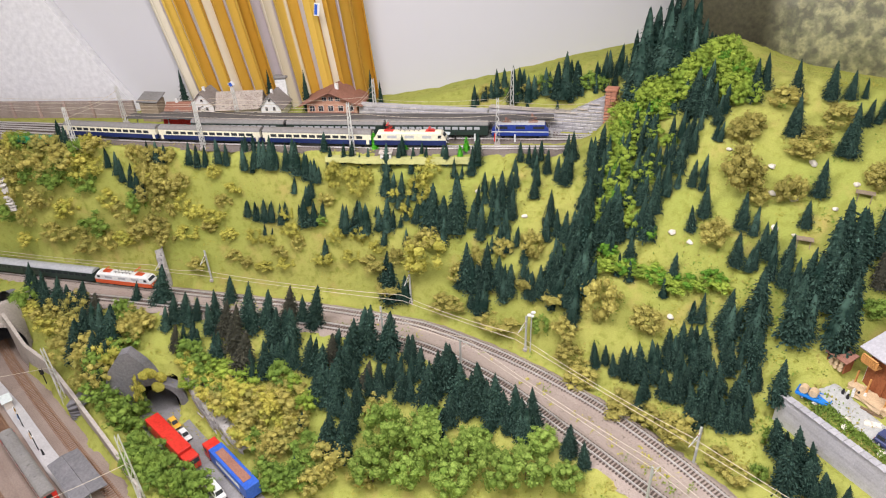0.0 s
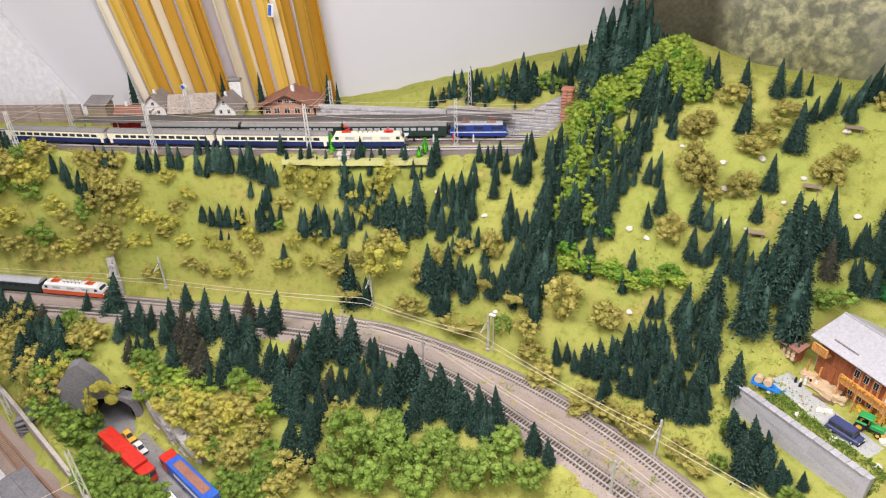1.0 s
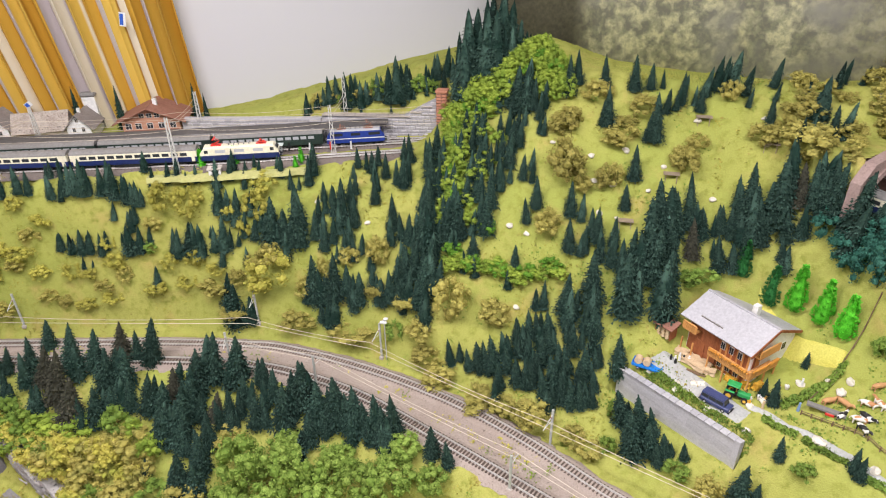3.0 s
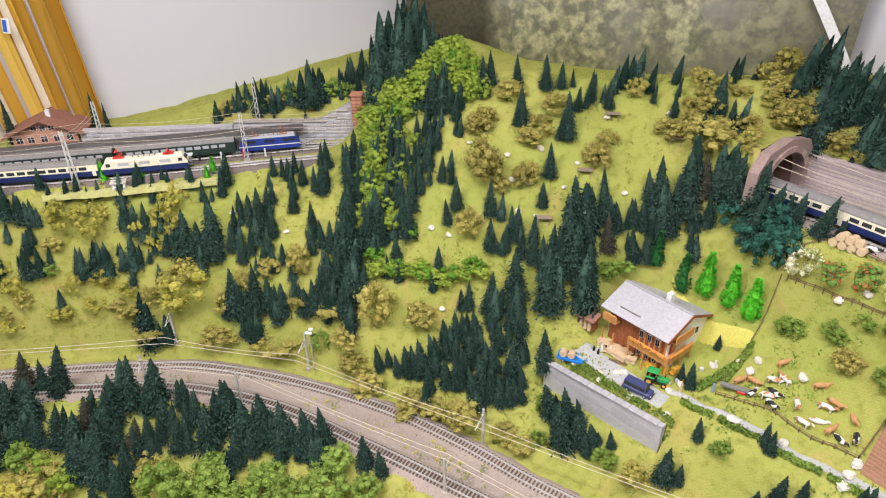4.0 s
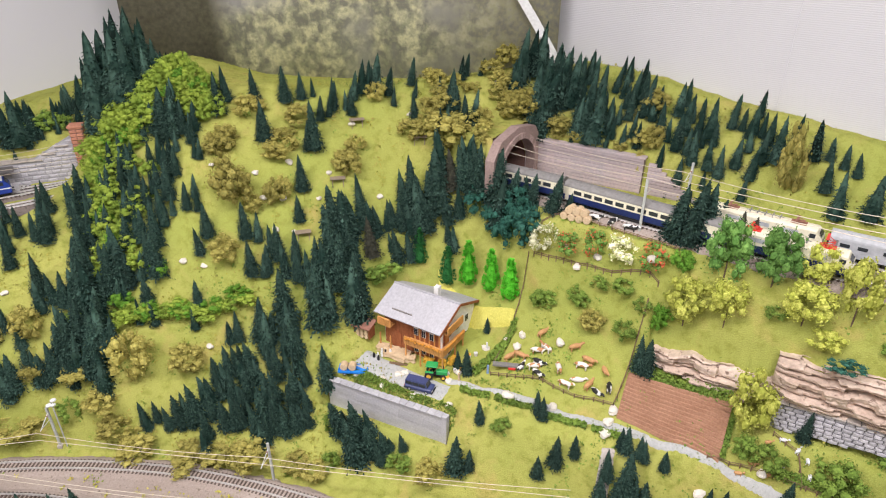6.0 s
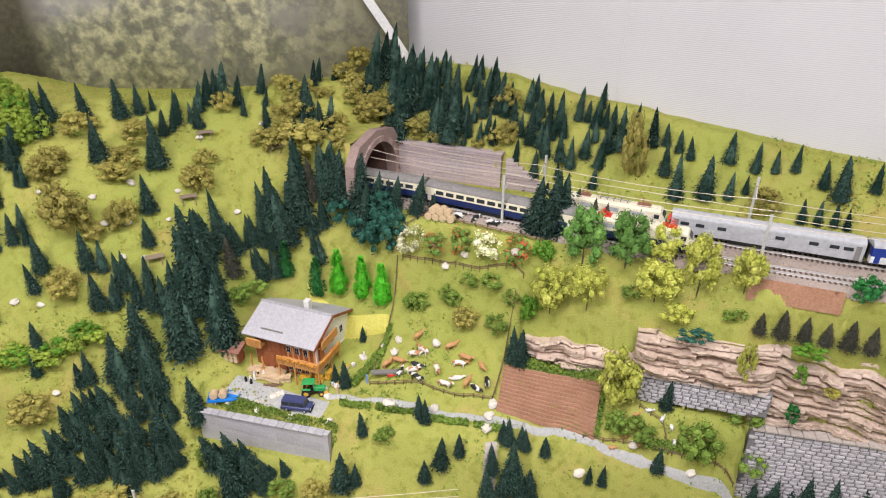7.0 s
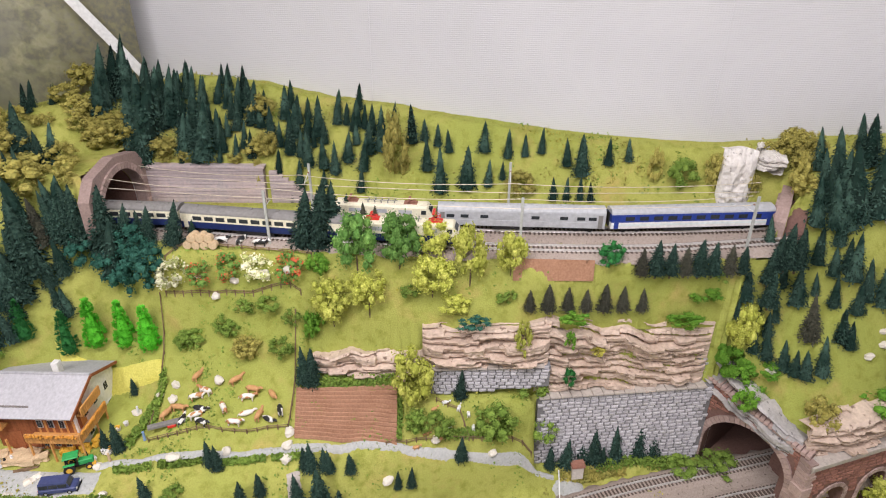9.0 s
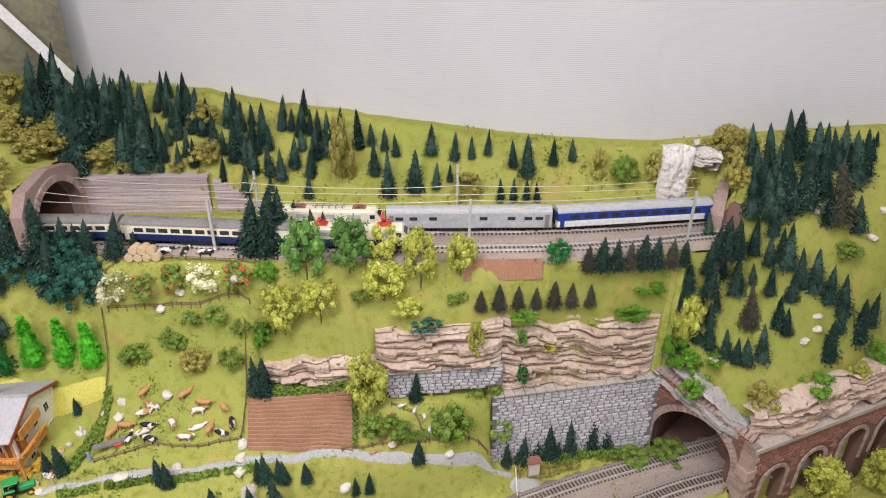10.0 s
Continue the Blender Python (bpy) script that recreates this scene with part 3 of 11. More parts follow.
def near_line(points):
    """Distance of every cell from a line in the plan."""
    X, Y = np.meshgrid(GX, GY)
    best = np.full(X.shape, 9.0)
    for (xa, ya), (xb, yb) in zip(points[:-1], points[1:]):
        dx, dy = xb - xa, yb - ya
        f = np.clip(((X - xa) * dx + (Y - ya) * dy) / (dx * dx + dy * dy), 0, 1)
        best = np.minimum(best, np.hypot(X - xa - f * dx, Y - ya - f * dy))
    return best


def bench_lines(heights):
    """Level benches under the tracks, with a short shoulder."""
    far = near_line([(1.385, 1.205), (1.412, 1.126), (1.476, 0.881), (1.545, 0.66), (1.613, 0.464), (1.69, 0.281), (1.79, 0.108), (1.832, 0.042)])
    heights[:] = np.maximum(heights, HIGH_Z - 0.001 - np.where(far < 0.036, 0.0, np.where(far < 0.066, (far - 0.036) * 4.2, 9.0)))
    low = near_line([((xa + xb) / 2, (ya + yb) / 2) for (xa, ya), (xb, yb) in zip(LOW_BACK, LOW_FRONT)])
    heights[:] = np.where(low < 0.066, LOW_Z, heights)
    return low


# faces that hold the slope up: plan path, height of the foot at both ends, how far in front the foot lies bare
FACES = [
    ([(1.408, 0.790), (1.440, 0.712), (1.470, 0.640), (1.488, 0.592)], -0.172, -0.178, 0.024),
    ([(1.480, 0.608), (1.512, 0.535), (1.545, 0.455), (1.566, 0.405)], -0.205, -0.210, 0.026),
    ([(1.562, 0.424), (1.606, 0.349), (1.661, 0.249), (1.718, 0.144)], -0.218, -0.220, 0.020),
    ([(1.553, 0.412), (1.722, 0.122)], -0.372, -0.402, 0.020),
    ([(1.650, -0.030), (1.735, -0.130), (1.93, -0.350)], -0.44, -0.50, 0.030),
    ([(1.515, 1.222), (1.603, 1.005)], HIGH_Z, HIGH_Z, 0.02),
    ([(1.607, 0.996), (1.648, 0.895)], HIGH_Z, HIGH_Z, 0.02),
    ([(0.966, 1.214), (1.080, 0.966)], -0.338, -0.318, 0.012),
]


def cut_faces(heights):
    """Takes the slope back to a steep step behind each face."""
    X, Y = np.meshgrid(GX, GY)
    for path, za, zb, bare in FACES:
        whole = sum(math.dist(a, b) for a, b in zip(path[:-1], path[1:]))
        done = 0.0
        for a, b in zip(path[:-1], path[1:]):
            ln = math.dist(a, b)
            ux, uy = (b[0] - a[0]) / ln, (b[1] - a[1]) / ln
            along = (X - a[0]) * ux + (Y - a[1]) * uy
            behind = -(X - a[0]) * uy + (Y - a[1]) * ux
            foot = za + (zb - za) * np.clip((done + along) / whole, 0, 1)
            limit = foot + np.maximum(0.0, -behind - bare) * 1.2
            cut = (along > -0.006) & (along < ln + 0.006) & (behind > -0.12) & (behind < 0.010)
            heights[:] = np.where(cut, np.minimum(heights, limit), heights)
            done += ln


bench_lines(SHELL)
cut_faces(SHELL)
MOUTH_CELLS = open_mouths(SHELL)

# ---- the landscape sheet ----
def in_front(x, y):
    """Whether a place lies in the operator's aisle, in front of the layout's edge."""
    edge = [(-1.3, 0.72), (-0.35, 0.72), (0.5, 0.70), (0.78, 0.62), (1.32, 0.02), (1.46, -0.6)]
    for (xa, ya), (xb, yb) in zip(edge[:-1], edge[1:]):
        if xa <= x <= xb:
            return y < ya + (yb - ya) * (x - xa) / (xb - xa)
    return False


def landscape():
    ny, nx = SHELL.shape
    bump = np.zeros_like(SHELL)
    rng = np.random.default_rng(3)
    for size, height in ((14, 0.005), (6, 0.0032), (3, 0.0018), (1, 0.0009)):
        coarse = rng.normal(size=(ny // size + 3, nx // size + 3))
        v, u = np.arange(ny) / size, np.arange(nx) / size
        j, i = v.astype(int), u.astype(int)
        fv, fu = (v - j)[:, None], (u - i)[None, :]
        fv, fu = fv * fv * (3 - 2 * fv), fu * fu * (3 - 2 * fu)
        c = lambda a, b: coarse[np.ix_(j + a, i + b)]
        bump += height * ((c(0, 0) * (1 - fu) + c(0, 1) * fu) * (1 - fv) + (c(1, 0) * (1 - fu) + c(1, 1) * fu) * fv)
    gy, gx = np.gradient(SHELL, CELL)
    slope = np.clip(np.hypot(gx, gy) / 0.4, 0.0, 1.0) * np.clip(2.2 - np.hypot(gx, gy), 0.0, 1.0)
    z = SHELL + bump * slope
    SHELL[:] = z
    X, Y = np.meshgrid(GX, GY)
    keep = np.array([[not in_front(x, y) for x in GX] for y in GY]) & ~MOUTH_CELLS
    verts = np.stack([X, Y, z], -1).reshape(-1, 3)
    a = np.arange(ny * nx).reshape(ny, nx)
    ok = keep[:-1, :-1] & keep[1:, :-1] & keep[:-1, 1:] & keep[1:, 1:]
    quads = np.stack([a[:-1, :-1], a[:-1, 1:], a[1:, 1:], a[1:, :-1]], -1)[ok]
    used = np.unique(quads)
    back = np.full(ny * nx, -1)
    back[used] = np.arange(len(used))
    me = mesh_from("ground", verts[used], back[quads].tolist(), MAT["grass"], True)
    return tagged(new("ground", me), "yellow-green static grass landscape of the model railway", "ground", kind="structure")


landscape()


def fascia():
    """Plain boards that close the layout's front down to the floor."""
    edge = [(-1.3, 0.72), (-0.35, 0.72), (0.5, 0.70), (0.78, 0.62), (1.32, 0.02), (1.46, -0.6)]
    for a, b in zip(edge[:-1], edge[1:]):
        z = min(ground(*a), ground(*b), ground((a[0] + b[0]) / 2, (a[1] + b[1]) / 2)) - 0.012
        d = Vector((b[0] - a[0], b[1] - a[1], 0))
        bm = boxed((0, d.length, 0.001, 0.018, -1.55, z))
        ob = part("fascia", bm, MAT["plank"], None)
        ob.matrix_world = Matrix.Translation((a[0], a[1], 0)) @ Matrix.Rotation(math.atan2(d.y, d.x), 4, "Z")
        tagged(ob, "plain board closing the layout's front edge", "fascia", kind="structure")


fascia()

# ---- the room ----
FLOOR_Z, CEIL_Z = -1.55, 1.35


def wall(name, a, b, z0, z1, material, label, thick=0.06):
    """A wall whose visible face runs from a to b; its thickness lies to the left of that way."""
    d = Vector((b[0] - a[0], b[1] - a[1], 0))
    bm = boxed((0, d.length, 0.0, thick, z0, z1))
    ob = part(name, bm, material, None)
    ob.matrix_world = Matrix.Translation((a[0], a[1], 0)) @ Matrix.Rotation(math.atan2(d.y, d.x), 4, "Z")
    return tagged(ob, label, "wall", kind="structure")


def room():
    wall("wall_north", (-2.2, 2.20), (1.30, 2.20), FLOOR_Z, CEIL_Z, MAT["wallpaper"], "plain white painted room wall behind the station")
    east = wall("wall_east", (1.62, 1.70), (2.25, -1.05), FLOOR_Z, CEIL_Z, MAT["woven"], "white wall with woven ribbed wallpaper")
    for s in (0.85, 1.515):
        part("wallpaper_seam", boxed((s, s + 0.0014, -0.0012, 0.001, 0.0, CEIL_Z)), MAT["wallpaper"], east)
    wall("wall_corner", (1.30, 2.20), (1.62, 1.70), FLOOR_Z, CEIL_Z, MAT["wallpaper"], "plain white painted room wall")
    wall("wall_south", (2.25, -1.05), (-2.2, -1.4), FLOOR_Z, CEIL_Z, MAT["wallpaper"], "plain white painted room wall")
    wall("wall_west", (-2.2, -1.4), (-2.2, 2.2), FLOOR_Z, CEIL_Z, MAT["wallpaper"], "plain white painted room wall")
    for name, z0, z1 in (("floor", FLOOR_Z - 0.1, FLOOR_Z), ("ceiling", CEIL_Z, CEIL_Z + 0.1)):
        tagged(part(name, boxed((-2.4, 2.5, -1.6, 2.5, z0, z1)), MAT["wallpaper"], None), "plain pale room " + name, name, kind="structure")
    # an added panel, painted lighter, makes the wall's bright slanting part left of the drape
    bm = fresh()
    front = [(-2.15, -0.02), (-0.71, -0.02), (-0.80, 0.12), (-0.93, 0.36), (-1.35, 1.2), (-2.15, 1.2)]
    vs = [[bm.verts.new((x, y, z)) for x, z in front] for y in (2.165, 2.198)]
    bm.faces.new(vs[0][::-1])
    for k in range(6):
        bm.faces.new((vs[0][k], vs[0][(k + 1) % 6], vs[1][(k + 1) % 6], vs[1][k]))
    bmesh.ops.recalc_face_normals(bm, faces=bm.faces)
    tagged(part("wall_panel", bm, MAT["pale_panel"], None), "added lighter white wall panel with a slanting edge", "wall panel", kind="structure")


def drape():
    """A pleated curtain hanging behind the station, gathered a little towards its foot."""
    bm = fresh()
    uv = bm.loops.layers.uv.new("uv")
    nx, nz = 340, 22
    grid = []
    rng = random.Random(4)
    amps = [rng.uniform(0.5, 1.3) for _ in range(40)]
    for j in range(nz + 1):
        z = -0.05 + 1.32 * j / nz
        row = []
        for i in range(nx + 1):
            f = i / nx
            left = -0.535 - 0.20 * (z - 0.04)
            right = 0.062 - 0.08 * (z - 0.02)
            ph = f * 17
            a = amps[int(ph)] * (1 - (ph % 1)) + amps[int(ph) + 1] * (ph % 1)
            y = 2.160 - 0.018 * a * math.sin(ph * 6.283 + 0.5 * math.sin(z * 3)) + 0.006 * math.sin(f * 90 + z)
            row.append(bm.verts.new((left + (right - left) * (f + 0.004 * math.sin(ph * 12.56)), y, z)))
        grid.append(row)
    for j in range(nz):
        for i in range(nx):
            face = bm.faces.new((grid[j][i], grid[j][i + 1], grid[j + 1][i + 1], grid[j + 1][i]))
            face.smooth = True
            for loop, (a, b) in zip(face.loops, ((i, j), (i + 1, j), (i + 1, j + 1), (i, j + 1))):
                loop[uv].uv = (a / nx, b / nz)
    ob = part("curtain", bm, MAT["curtain"], None)
    ob.modifiers.new("cloth", "SOLIDIFY").thickness = 0.002
    tagged(ob, "yellow, cream and grey striped curtain in deep folds", "curtain")


def poster():
    """The printed mountain backdrop, standing across the corner, with its white torn margin."""
    a, b = Vector((0.875, 1.977)), Vector((1.655, 1.322))
    d = (b - a)
    ob = thing("backdrop_print", "printed mountain forest backdrop standing across the corner", "backdrop", Matrix.Translation((a.x, a.y, 0)) @ Matrix.Rotation(math.atan2(d.y, d.x), 4, "Z"), kind="structure")
    bm = fresh()
    n = 40
    rows = []
    for z in (0.10, 1.0):
        rows.append([bm.verts.new((d.length * k / n, 0.05 * math.sin(math.pi * k / n) + 0.006 * math.sin(k * 0.9), z)) for k in range(n + 1)])
    for k in range(n):
        bm.faces.new((rows[0][k], rows[0][k + 1], rows[1][k + 1], rows[1][k])).smooth = True
    sheet = part("print", bm, MAT["poster"], ob)
    sheet.modifiers.new("paper", "SOLIDIFY").thickness = 0.002
    bm = fresh()
    edge = [(d.length - 0.004, 0.245), (d.length + 0.008, 0.262), (d.length - 0.045, 0.345), (d.length - 0.15, 0.50), (d.length - 0.172, 0.50), (d.length - 0.062, 0.335)]
    v = [bm.verts.new((x, -0.008, z)) for x, z in edge]
    bm.faces.new(v)
    margin = part("paper_margin", bm, MAT["white_paint"], ob, "white torn paper margin")
    margin.modifiers.new("paper", "SOLIDIFY").thickness = 0.0015


def curtain_tag(x, z, w, h, tilt):
    ob = thing("curtain_tag", "blue and white paper tag pinned to the curtain", "tag", Matrix.Translation((x, 2.124, z)) @ pose(0, 0, 0, 6, tilt, 8), "curtain tags")
    part("paper", boxed((-w / 2, w / 2, -0.0008, 0.0008, -h / 2, h / 2), bevel=0.0003), MAT["white_paint"], ob)
    part("print", boxed((-w * 0.42, w * 0.1, -0.0014, -0.0008, -h * 0.4, h * 0.4)), MAT["cobalt"], ob, "blue printed field")


room()
drape()
curtain_tag(-0.089, 0.302, 0.016, 0.036, 10)
curtain_tag(-0.384, 0.094, 0.018, 0.014, -30)
poster()

# ---- lines of rail ----
class Line:
    """A smooth line through plan points, by arc length."""

    def __init__(self, points, z, step=0.006):
        pts = [Vector((x, y, 0)) for x, y in points]
        pts = [2 * pts[0] - pts[1]] + pts + [2 * pts[-1] - pts[-2]]
        out = []
        for p0, p1, p2, p3 in zip(pts, pts[1:], pts[2:], pts[3:]):
            n = max(2, int((p2 - p1).length / step))
            for k in range(n):
                t = k / n
                m1, m2 = (p2 - p0) / 2 * 1.0, (p3 - p1) / 2 * 1.0
                # tangents scaled to the length of the span
                span = (p2 - p1).length
                m1, m2 = m1.normalized() * span, m2.normalized() * span
                out.append((2 * t**3 - 3 * t**2 + 1) * p1 + (t**3 - 2 * t**2 + t) * m1 + (-2 * t**3 + 3 * t**2) * p2 + (t**3 - t**2) * m2)
        out.append(pts[-2])
        self.p = np.array([(v.x, v.y) for v in out])
        self.s = np.concatenate([[0], np.cumsum(np.hypot(*np.diff(self.p, axis=0).T))])
        self.z = z
        self.length = float(self.s[-1])

    def at(self, s):
        return Vector((float(np.interp(s, self.s, self.p[:, 0])), float(np.interp(s, self.s, self.p[:, 1])), self.z))

    def tangent(self, s):
        return (self.at(min(s + 0.008, self.length)) - self.at(max(s - 0.008, 0))).normalized()

    def side(self, s, off, up=0.0):
        t = self.tangent(s)
        return self.at(s) + Vector((-t.y, t.x, 0)) * off + Vector((0, 0, up))

    def nearest(self, x, y):
        return float(self.s[np.argmin(np.hypot(self.p[:, 0] - x, self.p[:, 1] - y))])

    def place(self, s, length):
        """The pose of a vehicle whose middle stands at s: x along the line, on the rail head."""
        a, b = self.at(max(s - 0.35 * length, 0)), self.at(min(s + 0.35 * length, self.length))
        d = b - a
        mid = (a + b) / 2
        return Matrix.Translation((mid.x, mid.y, self.z + 0.0045)) @ Matrix.Rotation(math.atan2(d.y, d.x), 4, "Z")


def ribbon(line, profile, s0=0.0, s1=None, step=0.012, wobble=0.0, seed=1):
    """A strip along a line with the cross-section profile of (off, up)."""
    rng = random.Random(seed)
    s1 = line.length if s1 is None else s1
    n = max(2, int((s1 - s0) / step))
    verts, faces, w = [], [], len(profile)
    for k in range(n + 1):
        s = s0 + (s1 - s0) * k / n
        for j, (off, up) in enumerate(profile):
            edge = wobble if j in (0, w - 1) else wobble * 0.15
            verts.append(line.side(s, off + rng.uniform(-edge, edge), up + rng.uniform(-0.2, 0.2) * edge))
    for k in range(n):
        for j in range(w - 1):
            a = k * w + j
            faces.append((a, a + w, a + w + 1, a + 1))
    return verts, faces


def lay_track(line, label, sleepers="sleeper", bed=0.046, bed_material="ballast", low=0.0, rails="rail"):
    ob = thing("railway_track", label, "railway track", kind="structure")
    prof = [(-bed, -0.010), (-bed * 0.72, -0.001 - low), (-0.02, 0.0005 - low), (0.02, 0.0005 - low), (bed * 0.72, -0.001 - low), (bed, -0.010)]
    new("ballast_bed", mesh_from("ballast_bed", *ribbon(line, prof, wobble=0.006, seed=int(line.length * 1000)), MAT[bed_material], True)).parent = ob
    for off in (-0.00875, 0.00875):
        prof = [(off + w, h) for w, h in ((-0.0014, 0.0012), (-0.0009, 0.0018), (-0.0009, 0.0047), (0.0009, 0.0047), (0.0009, 0.0018), (0.0014, 0.0012))]
        new("rail", mesh_from("rail", *ribbon(line, prof, step=0.014), MAT[rails])).parent = ob
    verts, faces = [], []
    rng = random.Random(2)
    for k in range(int(line.length / 0.0078)):
        s = k * 0.0078 + rng.uniform(-0.0003, 0.0003)
        t = line.tangent(s)
        c, u, v = line.at(s), Vector((t.x, t.y, 0)) * 0.0016, Vector((-t.y, t.x, 0)) * 0.0150
        base = len(verts)
        for z in (-0.001, 0.0016):
            verts += [c + u + v + Vector((0, 0, z)), c - u + v + Vector((0, 0, z)), c - u - v + Vector((0, 0, z)), c + u - v + Vector((0, 0, z))]
        faces += [(base + 4, base + 5, base + 6, base + 7), (base, base + 1, base + 5, base + 4), (base + 2, base + 3, base + 7, base + 6), (base + 1, base + 2, base + 6, base + 5), (base + 3, base, base + 4, base + 7)]
    sl = new("sleepers", mesh_from("sleepers", verts, faces, MAT[sleepers]))
    sl.parent = ob
    tagged(sl, kind="stuff")
    return ob


LOW_A = Line([(-1.28, 1.845), (-0.782, 1.765), (-0.522, 1.722), (-0.289, 1.684), (-0.035, 1.641), (0.158, 1.596), (0.251, 1.567), (0.453, 1.449), (0.635, 1.303), (0.762, 1.165), (0.878, 1.011), (1.20, 0.645), (1.547, 0.273), (1.746, 0.018), (1.92, -0.20)], LOW_Z + 0.008)
LOW_B = Line([(-0.95, 1.715), (-0.6, 1.668), (-0.3, 1.622), (-0.018, 1.567), (0.169, 1.518), (0.274, 1.472), (0.426, 1.369), (0.567, 1.226), (0.666, 1.120), (0.744, 1.035), (1.14, 0.590), (1.50, 0.198), (1.614, 0.075), (1.701, -0.040), (1.86, -0.24)], LOW_Z + 0.008)
HIGH_A = Line([(1.33, 1.35), (1.412, 1.126), (1.476, 0.881), (1.545, 0.66), (1.613, 0.464), (1.69, 0.281), (1.80, 0.092), (1.825, 0.052)], HIGH_Z + 0.008)
HIGH_B = Line([(1.40, 1.37), (1.478, 1.15), (1.545, 0.90), (1.612, 0.68), (1.680, 0.485), (1.752, 0.310), (1.85, 0.12), (1.885, 0.060)], HIGH_Z + 0.008)
STATION_A = Line([(-1.28, 2.00), (-0.955, 1.94), (-0.55, 1.876), (-0.2, 1.838), (0.05, 1.815), (0.3, 1.803), (0.50, 1.797), (0.76, 1.788)], 0.006)
STATION_B = Line([(-1.28, 2.03), (-0.6, 1.935), (-0.33, 1.912), (0.03, 1.888), (0.39, 1.872), (0.76, 1.855)], 0.006)
STATION_C = Line([(-1.28, 2.06), (-0.6, 1.985), (-0.2, 1.965), (0.1, 1.955), (0.42, 1.925), (0.70, 1.885)], 0.006)
YARD_A = Line([(-1.16, 1.76), (-1.07, 1.673), (-0.936, 1.558), (-0.755, 1.412), (-0.607, 1.296), (-0.467, 1.188), (-0.30, 1.05)], YARD_Z + 0.008)
YARD_B = Line([(-1.35, 1.63), (-1.105, 1.455), (-0.93, 1.315), (-0.756, 1.174), (-0.65, 1.098), (-0.48, 0.97)], YARD_Z + 0.008)
YARD_C = Line([(-1.30, 1.70), (-1.05, 1.515), (-0.874, 1.375), (-0.70, 1.234), (-0.594, 1.158), (-0.42, 1.03)], YARD_Z + 0.008)

lay_track(LOW_A, "weathered main line track on brown ballast, upper of two", bed=0.032)
lay_track(LOW_B, "weathered main line track on brown ballast, lower of two", low=0.0015, bed=0.032)
lay_track(HIGH_A, "main line track on grey-brown ballast above the garden", bed=0.032)
lay_track(HIGH_B, "main line track on grey-brown ballast below the wooded bank", low=0.0015, bed=0.040)
for k, line in enumerate((STATION_A, STATION_B, STATION_C)):
    lay_track(line, "station track with dark sleepers beside the platform", bed=0.030, bed_material="station_bed", low=0.0015 * k)
for k, line in enumerate((YARD_A, YARD_B, YARD_C)):
    lay_track(line, "rusty yard track on pale gravel", sleepers="rust", bed=0.05, bed_material="gravel", low=0.0015 * k, rails="rust")


def between_tracks():
    """The gravelled strip between the two lower lines, a little lower than the sleepers."""
    verts, faces = [], []
    n = 220
    for k in range(n + 1):
        s = LOW_B.length * k / n
        a = LOW_B.at(s)
        b = LOW_A.at(LOW_A.nearest(a.x, a.y))
        for f in (0.15, 0.4, 0.6, 0.85):
            p = a.lerp(b, f)
            verts.append((p.x, p.y, LOW_Z + 0.0045))
    for k in range(n):
        for j in range(3):
            q = k * 4 + j
            faces.append((q, q + 4, q + 5, q + 1))
    tagged(new("gravel_strip", mesh_from("gravel_strip", verts, faces, MAT["ballast"])), "pale gravel strip between the two lower tracks", "gravel", kind="structure")


between_tracks()


# ---- overhead line ----
def lattice_mast(x, y, z, h, turn, w=0.010, material="mast_white"):
    ob = thing("lattice_mast", "pale grey lattice catenary mast in the station", "catenary mast", Matrix.Translation((x, y, z)) @ pose(0, 0, 0, 0, 0, turn), "lattice masts")
    bm = fresh()
    top = w * 0.55
    for sx in (-1, 1):
        for sy in (-1, 1):
            rod(bm, (sx * w / 2, sy * w / 2, 0), (sx * top / 2, sy * top / 2, h), 0.0009, sides=4)
    part("leg_frame", bm, MAT[material], ob)
    bm = fresh()
    n = 9
    for k in range(n):
        f0, f1 = k / n, (k + 1) / n
        for sy in (-1, 1):
            a, b = (w + (top - w) * f0) / 2, (w + (top - w) * f1) / 2
            sx = 1 if k % 2 else -1
            rod(bm, (sx * a, sy * a, h * f0), (-sx * b, sy * b, h * f1), 0.0006, sides=4)
            rod(bm, (sy * a, sx * a, h * f0), (sy * b, -sx * b, h * f1), 0.0006, sides=4)
    part("lattice", bm, MAT[material], ob)
    part("base_block", boxed((-w * 0.8, w * 0.8, -w * 0.8, w * 0.8, -0.004, 0.004)), MAT["concrete"], ob)
    return ob


def pole_mast(x, y, z, h, arm, turn, label="grey catenary pole mast beside the line"):
    """A pole with a bracket arm that reaches arm metres over the track."""
    ob = thing("catenary_mast", label, "catenary mast", Matrix.Translation((x, y, z)) @ pose(0, 0, 0, 0, 0, turn), "catenary masts")
    bm = fresh()
    box(bm, -0.0016, 0.0016, -0.0022, 0.0022, 0, h)
    part("pole", bm, MAT["mast"], ob)
    part("footing", boxed((-0.005, 0.005, -0.005, 0.005, -0.004, 0.004), bevel=0.0008), MAT["concrete"], ob)
    bm = fresh()
    rod(bm, (0, 0, h * 0.88), (arm, 0, h * 0.72), 0.0008)
    rod(bm, (0, 0, h * 0.72), (arm * 0.9, 0, h * 0.73), 0.0006)
    part("bracket_arm", bm, MAT["mast_white"], ob)
    bm = fresh()
    rod(bm, (arm * 0.16, 0, h * 0.845), (arm * 0.24, 0, h * 0.835), 0.0016)
    part("insulator", bm, MAT["tile_red"], ob)
    return ob


